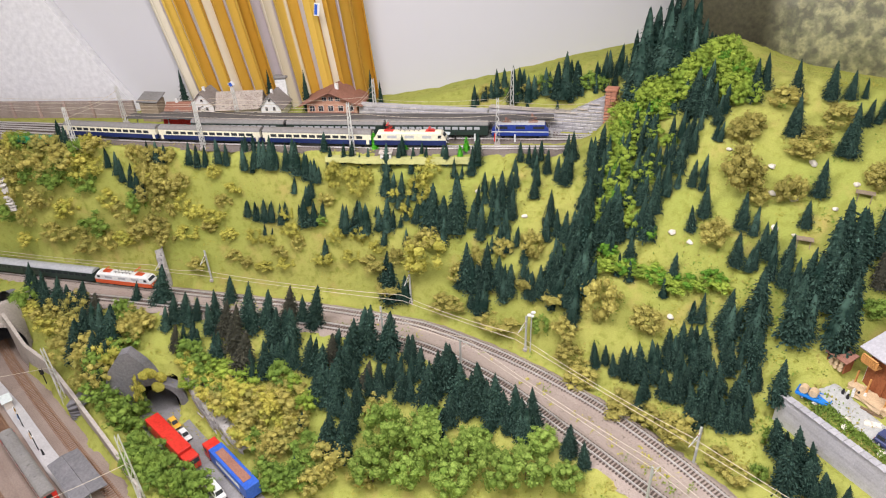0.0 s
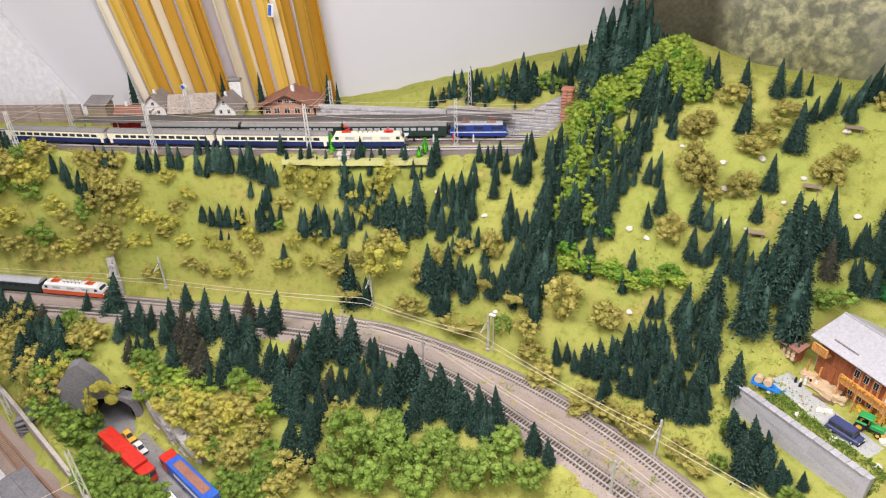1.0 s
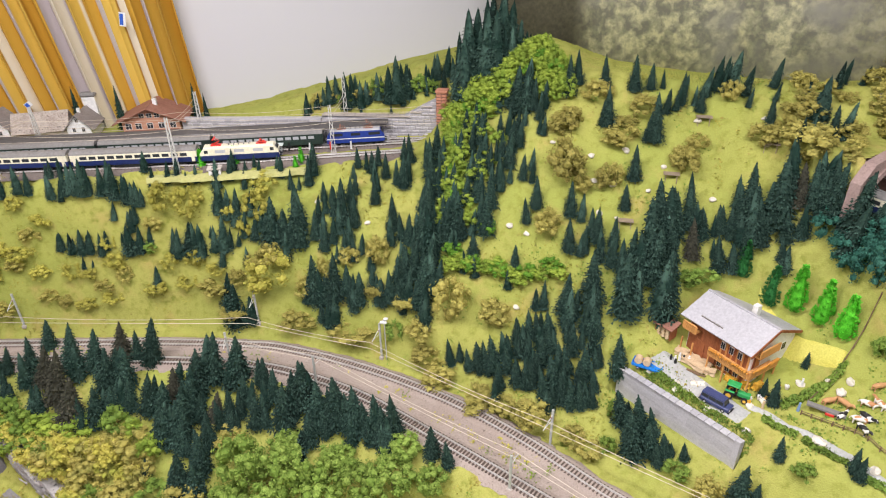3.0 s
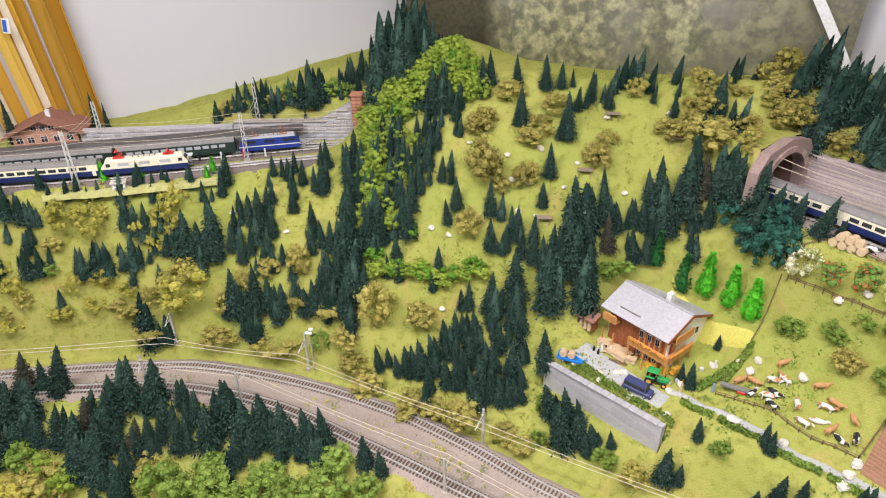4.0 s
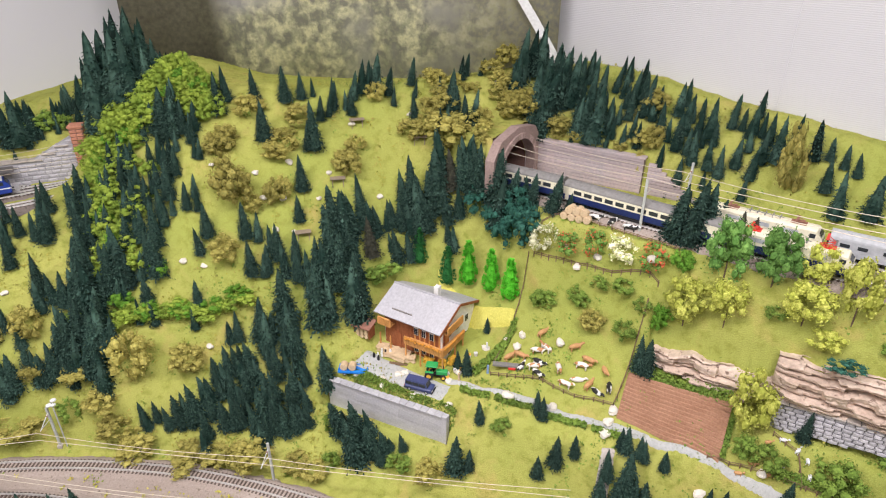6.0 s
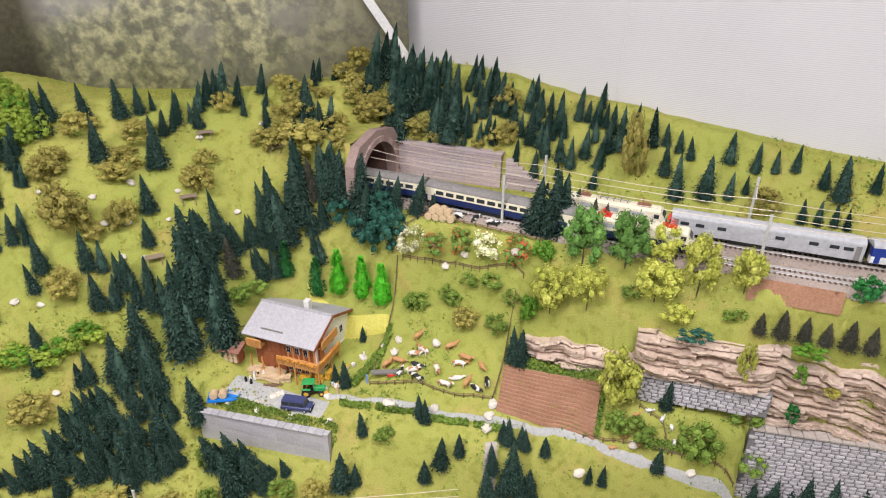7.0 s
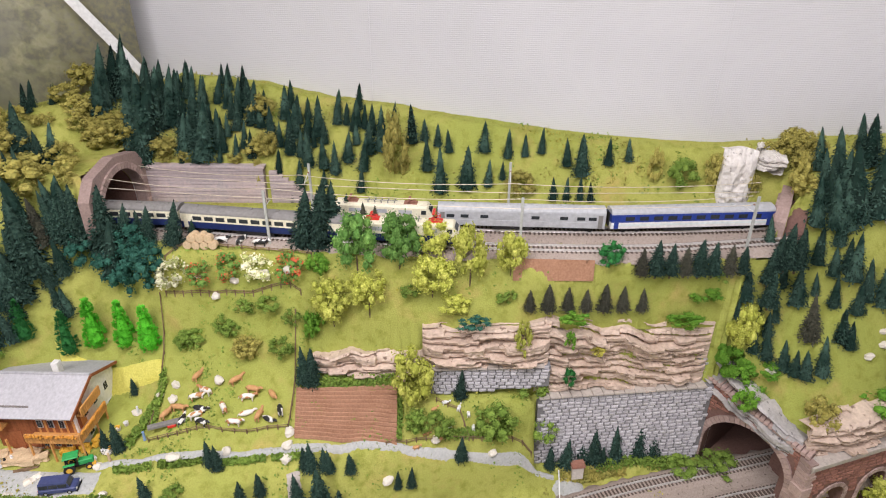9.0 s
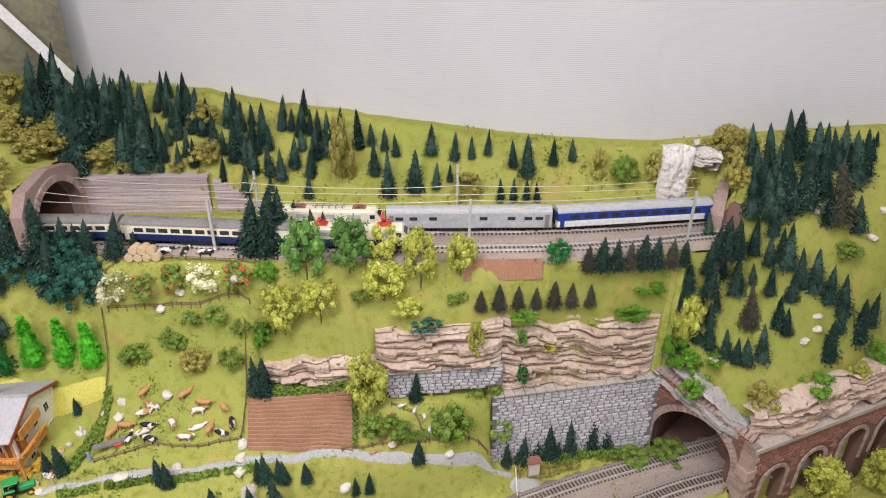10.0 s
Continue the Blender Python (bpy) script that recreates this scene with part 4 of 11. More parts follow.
def tube(points, r, sides=4):
    """One continuous thin tube through the points."""
    verts, faces = [], []
    n = len(points)
    for k, p in enumerate(points):
        d = (points[min(k + 1, n - 1)] - points[max(k - 1, 0)]).normalized()
        u = d.cross(Vector((0, 0, 1))).normalized()
        v = u.cross(d)
        verts += [p + (u * math.cos(6.283 * j / sides) + v * math.sin(6.283 * j / sides)) * r for j in range(sides)]
    for k in range(n - 1):
        for j in range(sides):
            a, b = k * sides + j, k * sides + (j + 1) % sides
            faces.append((a, b, b + sides, a + sides))
    return verts, faces


def wires(name, label, spans, r=0.0006):
    """Overhead wire through its supports, sagging a little between them."""
    runs = []
    for a, b, sag in spans:
        a, b = Vector(a), Vector(b)
        pts = [a.lerp(b, k / 8) - Vector((0, 0, sag * 4 * k / 8 * (1 - k / 8))) for k in range(9)]
        if runs and (runs[-1][-1] - a).length < 1e-6:
            runs[-1] += pts[1:]
        else:
            runs.append(pts)
    for pts in runs:
        tagged(new(name, mesh_from(name, *tube(pts, r), MAT["wire"])), label, "overhead wire", "overhead wires")


def overhead():
    # lower line
    low = [(-0.544, 1.765), (-0.402, 1.752), (0.197, 1.640), (0.494, 1.475), (0.808, 1.150)]
    arms = []
    for x, y in low:
        s = LOW_A.nearest(x, y)
        t = LOW_A.at(s) - Vector((x, y, LOW_A.z))
        pole_mast(x, y, ground(x, y), 0.100, 0.035, math.degrees(math.atan2(t.y, t.x)))
        arms.append(LOW_A.at(s) + Vector((0, 0, 0.066)))
    arms_b = []
    for x, y in ((0.135, 1.535), (0.34, 1.41), (0.700, 1.058)):
        s = LOW_B.nearest(x, y)
        t = LOW_B.at(s) - Vector((x, y, LOW_B.z))
        pole_mast(x, y, LOW_Z + 0.004, 0.090, 0.03, math.degrees(math.atan2(t.y, t.x)))
        arms_b.append(LOW_B.at(s) + Vector((0, 0, 0.062)))
    for a in (arms, arms_b):
        ends = [LOW_A.at(0.05) + Vector((0, 0, 0.066))] + a + [(a[-1] + (a[-1] - a[-2]).normalized() * 0.55)] if a is arms else a + [a[-1] + Vector((0.35, -0.42, 0))]
        wires("overhead_wire", "thin copper-brown contact wire over the lower track", [(p, q, 0.001) for p, q in zip(ends[:-1], ends[1:])])
        wires("overhead_wire", "thin catenary wire sagging between the lower masts", [(Vector(p) + Vector((0, 0, 0.018)), Vector(q) + Vector((0, 0, 0.018)), 0.009) for p, q in zip(ends[:-1], ends[1:])])
    # upper line
    front, back = [], []
    for x, y, h in ((1.452, 0.885, 0.105), (1.600, 0.48, 0.105), (1.765, 0.125, 0.105)):
        s = HIGH_A.nearest(x, y)
        t = HIGH_A.at(s) - Vector((x, y, HIGH_A.z))
        pole_mast(x, y, ground(x, y), h, 0.03, math.degrees(math.atan2(t.y, t.x)), "pale catenary pole mast above the garden")
        front.append(HIGH_A.at(s) + Vector((0, 0, 0.074)))
    for x, y, h in ((1.60, 0.895, 0.10), (1.735, 0.545, 0.10)):
        s = HIGH_B.nearest(x, y)
        t = HIGH_B.at(s) - Vector((x, y, HIGH_B.z))
        pole_mast(x, y, ground(x, y), h, 0.03, math.degrees(math.atan2(t.y, t.x)), "pale catenary pole mast below the bank")
        back.append(HIGH_B.at(s) + Vector((0, 0, 0.072)))
    front = [HIGH_A.at(HIGH_A.nearest(1.395, 1.18)) + Vector((0, 0, 0.074))] + front
    back = [HIGH_B.at(HIGH_B.nearest(1.47, 1.18)) + Vector((0, 0, 0.072))] + back + [HIGH_B.at(HIGH_B.nearest(1.85, 0.12)) + Vector((0, 0, 0.072))]
    for a in (front, back):
        wires("overhead_wire", "thin pale contact wire over the upper track", [(p, q, 0.001) for p, q in zip(a[:-1], a[1:])])
        wires("overhead_wire", "thin catenary wire over the upper track", [(p + Vector((0, 0, 0.018)), q + Vector((0, 0, 0.018)), 0.008) for p, q in zip(a[:-1], a[1:])])
    # station
    tops = []
    for x, y, h in ((-0.744, 1.845, 0.115), (-0.371, 1.832, 0.13), (0.05, 1.785, 0.135), (0.424, 1.838, 0.125)):
        lattice_mast(x, y, 0, h, 0)
        tops.append(Vector((x, y, h - 0.01)))
    far = []
    for x, y, h in ((-0.704, 2.045, 0.115), (-0.338, 2.02, 0.115), (0.069, 2.04, 0.125), (0.464, 1.995, 0.125)):
        lattice_mast(x, y, 0.0 if x < 0.3 else ground(x, y), h, 0)
        far.append(Vector((x, y, h - 0.012)))
    wires("span_wire", "thin span wires across the station tracks", [(a, b, 0.012) for a, b in zip(tops, far)] + [(a - Vector((0, 0, 0.02)), b - Vector((0, 0, 0.02)), 0.0) for a, b in zip(tops, far)])
    for line, up in ((STATION_A, 0.072), (STATION_B, 0.072), (STATION_C, 0.072)):
        pts = [line.at(s * line.length) + Vector((0, 0, up)) for s in (0.02, 0.28, 0.46, 0.67, 0.85, 1.0)]
        wires("overhead_wire", "thin contact wire over the station track", [(p, q, 0.001) for p, q in zip(pts[:-1], pts[1:])], 0.0004)
        wires("overhead_wire", "thin catenary wire over the station track", [(p + Vector((0, 0, 0.018)), q + Vector((0, 0, 0.018)), 0.01) for p, q in zip(pts[:-1], pts[1:])], 0.0004)
    # yard masts
    lattice_mast(-0.386, 1.172, YARD_Z, 0.235, 30, 0.013)
    lattice_mast(-0.774, 1.490, YARD_Z, 0.205, 30, 0.012)
    wires("span_wire", "pale span wires across the yard", [((-0.386, 1.172, YARD_Z + 0.15), (-0.75, 0.95, YARD_Z + 0.12), 0.01), ((-0.774, 1.490, YARD_Z + 0.14), (-1.2, 1.40, YARD_Z + 0.12), 0.008)], 0.0007)


overhead()

# ---- walls, rocks and portals ----
def frame_of(a, b, z=0.0):
    """A local frame at a: x towards b, y to the left of it, z up."""
    return Matrix.Translation((a[0], a[1], z)) @ Matrix.Rotation(math.atan2(b[1] - a[1], b[0] - a[0]), 4, "Z")


def block_mesh(name, w, h, d, material, seed):
    rng = random.Random(seed)
    b = min(w, h) * 0.24
    verts = []
    for y, inset in ((0.0, 0.0), (-d, b)):
        for x, z in ((inset, inset), (w - inset, inset), (w - inset, h - inset), (inset, h - inset)):
            verts.append((x + rng.uniform(-1, 1) * w * 0.04, y + rng.uniform(-1, 1) * d * 0.2 * (y < 0), z + rng.uniform(-1, 1) * h * 0.05))
    return mesh_from(name, verts, [(4, 5, 6, 7), (0, 1, 5, 4), (1, 2, 6, 5), (2, 3, 7, 6), (3, 0, 4, 7)], material)


def masonry(parent, name, length, z_low, z_high, course, brick, proud, material, joint, hole=None, cope=None, thick=0.02, seed=1):
    """A wall in its own frame, face at y = 0 towards -y: a joint-coloured core with every block proud of it.
    z_low, z_high: heights at a share of the length; hole(x, z): whether a place lies in an opening."""
    rng = random.Random(seed)
    bm = fresh()
    n = 40
    cells = max(8, int((max(z_high(0), z_high(1)) - min(z_low(0), z_low(1))) / 0.006))
    if hole is None:
        ring = [(length * k / n, z_low(k / n)) for k in range(n + 1)] + [(length * k / n, z_high(k / n)) for k in range(n, -1, -1)]
        fr = [bm.verts.new((x, 0.0, z)) for x, z in ring]
        bk = [bm.verts.new((x, thick, z)) for x, z in ring]
        bm.faces.new(fr[::-1])
        bm.faces.new(bk)
        m = len(ring)
        for k in range(m):
            bm.faces.new((fr[k], fr[(k + 1) % m], bk[(k + 1) % m], bk[k]))
        bmesh.ops.recalc_face_normals(bm, faces=bm.faces)
        part("core", bm, MAT[joint], parent)
    shapes = [block_mesh(name, brick * f, course * 0.84, proud, MAT[material], seed * 10 + k) for k, f in enumerate((0.92, 0.80, 0.68, 0.92))]
    widths = (0.92, 0.80, 0.68, 0.92)
    z = min(z_low(0), z_low(1))
    made = 0
    row = 0
    while z < max(z_high(0), z_high(1)) - course * 0.5:
        x = brick * (0.5 * (row % 2) + rng.uniform(-0.2, 0.2)) - brick
        while x < length - brick * 0.3:
            k = rng.randrange(4)
            f = min(max((x + brick / 2) / length, 0), 1)
            w = brick * widths[k]
            if x >= -0.003 and x + w <= length + 0.002 and z_low(f) - course * 0.4 <= z and z + course * 0.8 <= z_high(f) + 0.001 and not (hole and (hole(x, z) or hole(x + w, z) or hole(x, z + course) or hole(x + w, z + course))):
                ob = new(name, shapes[k])
                ob.parent = parent
                ob.location = (x, rng.uniform(-0.0004, 0.0003), z)
                made += 1
            x += w + brick * 0.08
        z += course
        row += 1
    if cope:
        v, h = cope
        for k in range(int(length / v)):
            f0 = k * v / length
            c = part("coping_stone", boxed((k * v + 0.0006, (k + 1) * v - 0.0006, -proud - 0.003, thick, z_high(f0), z_high(f0) + h), bevel=0.0006), MAT["wall_grey" if material == "wall_grey" else "concrete"], parent)
    return made


def strata(name, label, path, z_low, z_high, out=0.02, seed=1, material="rock", category="cliff", flow=False):
    """A cast rock face along a plan path: layered ledges that overhang one another, with dark clefts between."""
    rng = random.Random(seed)
    length = sum(math.dist(a, b) for a, b in zip(path[:-1], path[1:]))
    line = Line(path, 0.0)
    nx = max(16, int(line.length / 0.0028))
    span = max(z_high(0.5) - z_low(0.5), 0.02)
    nz = max(18, int(span / 0.0014))
    layers = max(4, int(span / 0.0125))
    depth = [rng.uniform(-1, 1) for _ in range(layers * 3 + 6)]
    tilt = rng.uniform(-0.5, 0.5)
    verts, faces = [], []
    for k in range(nx + 1):
        f = k / nx
        s = line.length * f
        wob = noise.noise(Vector((s * 16, seed * 3.1, 0.5)))
        zl = z_low(f) + 0.004 * noise.noise(Vector((s * 30, seed, 7)))
        zh = z_high(f) + 0.012 * noise.noise(Vector((s * 22, seed, 3)))
        taper = min(1.0, 6 * f, 6 * (1 - f)) ** 0.6
        for j in range(nz + 1):
            g = j / nz
            z = zl + (zh - zl) * g
            u = (g + 0.35 / layers * math.sin(g * 9.0 + seed)) * layers + 1.3 * noise.noise(Vector((s * 7, seed * 1.7, 2.2 + 1.2 * g))) + tilt * f + layers
            i, fr = int(u), u - int(u)
            block = noise.cell(Vector((s * 28 + i * 7.3, i * 3.7, seed)))
            d = out * (0.42 + 0.30 * depth[i % len(depth)] + 0.34 * block)
            crack = max(0.0, min(0.75, 0.42 + 0.9 * noise.noise(Vector((s * 15, i * 5.1, seed + 0.3)))))
            cleft = max(0.0, min(1.0, 1.7 * (1 - abs(fr - 0.16) / 0.20)))
            d -= out * 2.1 * cleft * min(1.0, 1.8 * crack)
            d += out * 0.22 * fr
            d += out * (0.16 * noise.noise(Vector((s * 45, z * 60, seed))) + 0.10 * noise.noise(Vector((s * 140, z * 240, seed))))
            if flow:
                d = out * (0.5 + 0.45 * noise.noise(Vector((s * 75, z * 9, seed))) + 0.22 * noise.noise(Vector((s * 160, z * 90, seed))))
            d -= out * 0.9 * max(0, g - 0.82) / 0.18 * 0.8
            verts.append(line.side(s, -d * taper, z))
        top = line.side(s, 0.03, zh - 0.006)
        verts.append(top)
    w = nz + 2
    for k in range(nx):
        for j in range(w - 1):
            a = k * w + j
            faces.append((a, a + w, a + w + 1, a + 1))
    ob = new(name, mesh_from(name, verts, faces, MAT[material]))
    return tagged(ob, label, category)


def lerp(a, b):
    return lambda f: a + (b - a) * min(max(f, 0), 1)


def rock_faces():
    strata("cliff", "pinkish layered rock ledge above the ploughed field", [(1.408, 0.790), (1.440, 0.712), (1.470, 0.640), (1.488, 0.592)], lerp(-0.165, -0.172), lerp(-0.128, -0.118), 0.020, 3)
    strata("cliff", "pinkish layered rock ledge over the low stone wall", [(1.480, 0.608), (1.512, 0.535), (1.545, 0.455), (1.566, 0.405)], lerp(-0.150, -0.146), lerp(-0.066, -0.054), 0.024, 5)
    strata("cliff", "large pinkish layered rock face above the stone wall", [(1.566, 0.426), (1.610, 0.351), (1.665, 0.251), (1.722, 0.146)], lerp(-0.214, -0.216), lerp(-0.056, -0.080), 0.024, 8)
    strata("cliff", "grey-pink layered rock stepping down over the tunnel portal", [(1.744, 0.150), (1.715, 0.085), (1.680, 0.015), (1.660, -0.030)], lerp(-0.215, -0.290), lerp(-0.148, -0.245), 0.022, 11, "rock_grey")
    strata("cliff", "pale layered rock along the top of the viaduct", [(1.655, -0.035), (1.735, -0.130), (1.830, -0.235), (1.93, -0.35)], lerp(-0.268, -0.262), lerp(-0.205, -0.170), 0.026, 14)
    strata("cliff", "dark slate rock flank above the road tunnel", [(-0.72, 1.430), (-0.665, 1.448), (-0.620, 1.452), (-0.565, 1.458)], lerp(-0.63, -0.63), lerp(-0.57, -0.505), 0.02, 17, "slate")
    strata("cliff", "brown rock outcrop on the bushy bank", [(-0.558, 1.766), (-0.550, 1.762), (-0.540, 1.762), (-0.532, 1.766)], lerp(-0.41, -0.41), lerp(-0.285, -0.275), 0.010, 19, "rock_grey", "cliff", True)
    strata("cliff", "white rock streak on the bushy bank", [(-1.005, 1.832), (-0.998, 1.826), (-0.990, 1.824), (-0.982, 1.828)], lerp(-0.19, -0.19), lerp(-0.09, -0.08), 0.012, 23, "rock_white")


def on_bank(x, y, z, f):
    """A place on the bank above the rocks: f from its foot at (x, y, z) to the edge of the upper line."""
    return Vector((x, y, z - 0.012)).lerp(Vector(HIGH_A.side(HIGH_A.nearest(x, y), -0.036, -0.012)), f)


def grass_bank():
    """The steep grassed bank between the rock tops and the upper line."""
    foot = [(1.476, 0.620, -0.075), (1.512, 0.537, -0.068), (1.545, 0.457, -0.062), (1.570, 0.422, -0.060), (1.612, 0.350, -0.066), (1.667, 0.250, -0.078), (1.722, 0.150, -0.115), (1.742, 0.112, -0.165), (1.760, 0.080, -0.150), (1.778, 0.045, -0.06), (1.790, 0.030, 0.01)]
    pts = spaced(foot, 0.006)
    rows = 16
    verts, faces = [], []
    for x, y, z in pts:
        top = HIGH_A.side(HIGH_A.nearest(x, y), -0.036, -0.012)
        low = Vector((x, y, z - 0.012))
        for k in range(rows + 1):
            f = k / rows
            p = low.lerp(Vector(top), f)
            near = min(1.0, math.dist((x, y), foot[0][:2]) / 0.07, math.dist((x, y), foot[-1][:2]) / 0.05)
            p.z += (ground(p.x, p.y) - 0.004 - p.z) * (1 - near * near * (3 - 2 * near)) * (p.z > ground(p.x, p.y) - 0.004)
            out = 0.0022 * noise.noise(p * 42) + 0.0012 * noise.noise(p * 130) - 0.001
            verts.append(p + Vector((-0.80, -0.34, 0.35)) * out)
    w = rows + 1
    for j in range(len(pts) - 1):
        faces += [(j * w + k, j * w + k + 1, (j + 1) * w + k + 1, (j + 1) * w + k) for k in range(rows)]
    # bare earth along the ballast
    earth, quads = [], []
    for x, y, z in spaced([(1.540, 0.470, -0.062), (1.560, 0.437, -0.061), (1.585, 0.397, -0.063), (1.612, 0.350, -0.066)], 0.006):
        for f in (0.76, 0.87, 0.98, 1.09):
            earth.append(on_bank(x, y, z, f) + Vector((-0.0030, -0.0012, 0.0026)))
    for j in range(len(earth) // 4 - 1):
        quads += [(j * 4 + k, j * 4 + k + 1, j * 4 + k + 5, j * 4 + k + 4) for k in range(3)]
    tagged(new("soil_patch", mesh_from("soil_patch", earth, quads, MAT["soil"], True)), "bare red-brown earth patch before the upper line", "soil", kind="structure")
    tagged(new("bank", mesh_from("bank", verts, faces, MAT["grass"], True)), "steep grass bank between rock face and upper line", "bank", kind="structure")


def waterfall():
    ob = strata("rock_chute", "white cast rock chute below the wallpapered wall", [(1.874, 0.190), (1.878, 0.175), (1.883, 0.160), (1.888, 0.146), (1.893, 0.131)], lerp(0.030, 0.050), lerp(0.188, 0.190), 0.020, 31, "rock_white", "rock chute", True)
    # stepped white ledges beside it, with dark gaps
    strata("cliff", "white rock ledges stepping down beside the chute", [(1.902, 0.132), (1.906, 0.118), (1.912, 0.100), (1.918, 0.084)], lerp(0.142, 0.142), lerp(0.188, 0.176), 0.024, 33, "rock_white")


def arch_ring(parent, cx, cz, r_in, r_out, n, proud, material, y0=0.0, legs=0.0, start=0.0, end=math.pi, name="arch_stone"):
    """Wedge stones round an arch in the wall's plane, with upright jambs."""
    for k in range(n):
        a0, a1 = start + (end - start) * (k + 0.06) / n, start + (end - start) * (k + 0.94) / n
        verts = []
        for y in (y0, y0 - proud):
            for a, r in ((a0, r_in), (a0, r_out), (a1, r_out), (a1, r_in)):
                verts.append((cx + r * math.cos(a), y, cz + r * math.sin(a)))
        new(name, mesh_from(name, verts, [(4, 7, 6, 5), (0, 4, 5, 1), (1, 5, 6, 2), (2, 6, 7, 3), (3, 7, 4, 0)], MAT[material])).parent = parent
    step = (r_out - r_in) * 0.9
    for side in (-1, 1):
        for k in range(int(legs / step)):
            a, b = sorted((cx + side * r_in, cx + side * r_out))
            bm = boxed((a, b, y0 - proud, y0, cz - (k + 1) * step + 0.0004, cz - k * step - 0.0004), bevel=0.0005)
            part("jamb_stone", bm, MAT[material], parent)


def pierced(parent, name, outline, holes, thick, material, y=0.0):
    """A slab in the x-z plane with an outline and arched holes (cx, cz, r, foot): front, back and reveals."""
    bm = fresh()
    loops = [outline]
    for cx, cz, r, foot in holes:
        arc = [(cx - r, foot)] + [(cx - r * math.cos(math.pi * k / 16), cz + r * math.sin(math.pi * k / 16)) for k in range(17)] + [(cx + r, foot)]
        loops.append(arc)
    edges = []
    for loop in loops:
        vs = [bm.verts.new((x, y, z)) for x, z in loop]
        edges += [bm.edges.new((vs[k], vs[(k + 1) % len(vs)])) for k in range(len(vs))]
    bmesh.ops.triangle_fill(bm, edges=edges, use_beauty=True)
    ext = bmesh.ops.extrude_face_region(bm, geom=list(bm.faces))
    bmesh.ops.translate(bm, vec=(0, thick, 0), verts=[e for e in ext["geom"] if isinstance(e, bmesh.types.BMVert)])
    bmesh.ops.recalc_face_normals(bm, faces=bm.faces)
    return part(name, bm, MAT[material], parent)


def barrel(parent, cx, cz, r, foot, depth, material, y=0.0):
    """The dark lining of a tunnel behind its arch."""
    bm = fresh()
    prof = [(cx - r, foot)] + [(cx - r * math.cos(math.pi * k / 14), cz + r * math.sin(math.pi * k / 14)) for k in range(15)] + [(cx + r, foot)]
    a = [bm.verts.new((x, y + 0.001, z)) for x, z in prof]
    b = [bm.verts.new((x, y + depth, z)) for x, z in prof]
    for k in range(len(prof) - 1):
        bm.faces.new((a[k], b[k], b[k + 1], a[k + 1]))
    bm.faces.new(b)
    bm.faces.new((a[0], a[-1], b[-1], b[0]))
    return part("tunnel_lining", bm, MAT[material], parent)


def low_portal():
    """Brick portal of the lower line, with the stone wall beside it and the viaduct beyond."""
    a, b = (1.735, 0.140), (1.645, -0.045)
    ob = thing("tunnel_portal", "red-brown brick tunnel portal over the two lower tracks", "tunnel portal", frame_of(a, b), kind="structure")
    ln = math.dist(a, b)
    cx, r, cz, foot = ln * 0.50, 0.078, -0.345, LOW_Z - 0.01
    top = lerp(-0.205, -0.262)
    pierced(ob, "core", [(0, foot - 0.02), (ln, foot - 0.02), (ln, top(1)), (0, top(0))], [(cx, cz, r, foot)], 0.02, "brick_joint")
    arch_ring(ob, cx, cz, r, r + 0.013, 26, 0.004, "portal", legs=0.05)

    def hole(x, z):
        return (abs(x - cx) < r + 0.014 and z < cz) or math.hypot(x - cx, z - cz) < r + 0.014
    masonry(ob, "brick", ln, lambda f: foot, top, 0.0075, 0.0155, 0.0018, "brick", "brick_joint", hole, seed=4)
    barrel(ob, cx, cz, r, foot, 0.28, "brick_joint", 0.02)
    bm = fresh()
    for k in range(24):
        f = k / 24
        box(bm, ln * f + 0.0005, ln * (f + 1 / 24) - 0.0005, -0.006, 0.018, top(f) - 0.001, top(f) + 0.005)
    part("parapet_course", bm, MAT["portal"], ob)
    # viaduct
    c, d = (1.640, -0.050), (1.93, -0.375)
    vi = thing("viaduct", "red-brown brick viaduct with dark arches below a stone parapet", "viaduct", frame_of(c, d), kind="structure")
    ln = math.dist(c, d)
    foot = -0.56
    holes = [(0.075, -0.375, 0.030, foot + 0.02), (0.175, -0.370, 0.030, foot + 0.02), (0.285, -0.360, 0.034, foot + 0.02), (0.385, -0.355, 0.03, foot + 0.02)]
    pierced(vi, "core", [(0, foot), (ln, foot), (ln, -0.266), (0, -0.272)], holes, 0.05, "brick_joint")
    for cx, cz, r, _ in holes:
        arch_ring(vi, cx, cz, r, r + 0.008, 15, 0.003, "portal", legs=0.06)
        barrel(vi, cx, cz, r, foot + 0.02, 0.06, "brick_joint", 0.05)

    def hole2(x, z):
        return any((abs(x - cx) < r + 0.009 and z < cz) or math.hypot(x - cx, z - cz) < r + 0.009 for cx, cz, r, _ in holes)
    masonry(vi, "brick", ln, lambda f: -0.46, lerp(-0.276, -0.27), 0.0085, 0.019, 0.0018, "brick", "brick_joint", hole2, seed=6)
    bm = fresh()
    box(bm, -0.006, ln, -0.008, 0.03, -0.274, -0.268)
    box(bm, -0.004, ln, -0.005, 0.03, -0.282, -0.276)
    part("parapet_course", bm, MAT["concrete"], vi)
    part("corner_stone", boxed((-0.012, 0.012, -0.006, 0.02, -0.345, -0.322), bevel=0.001), MAT["portal"], vi)
    for k in range(14):
        z = -0.41 + 0.0105 * k
        part("quoin_stone", boxed((-0.009, 0.008 if k % 2 else 0.014, -0.004, 0.02, z, z + 0.0095), bevel=0.0006), MAT["portal"], vi)


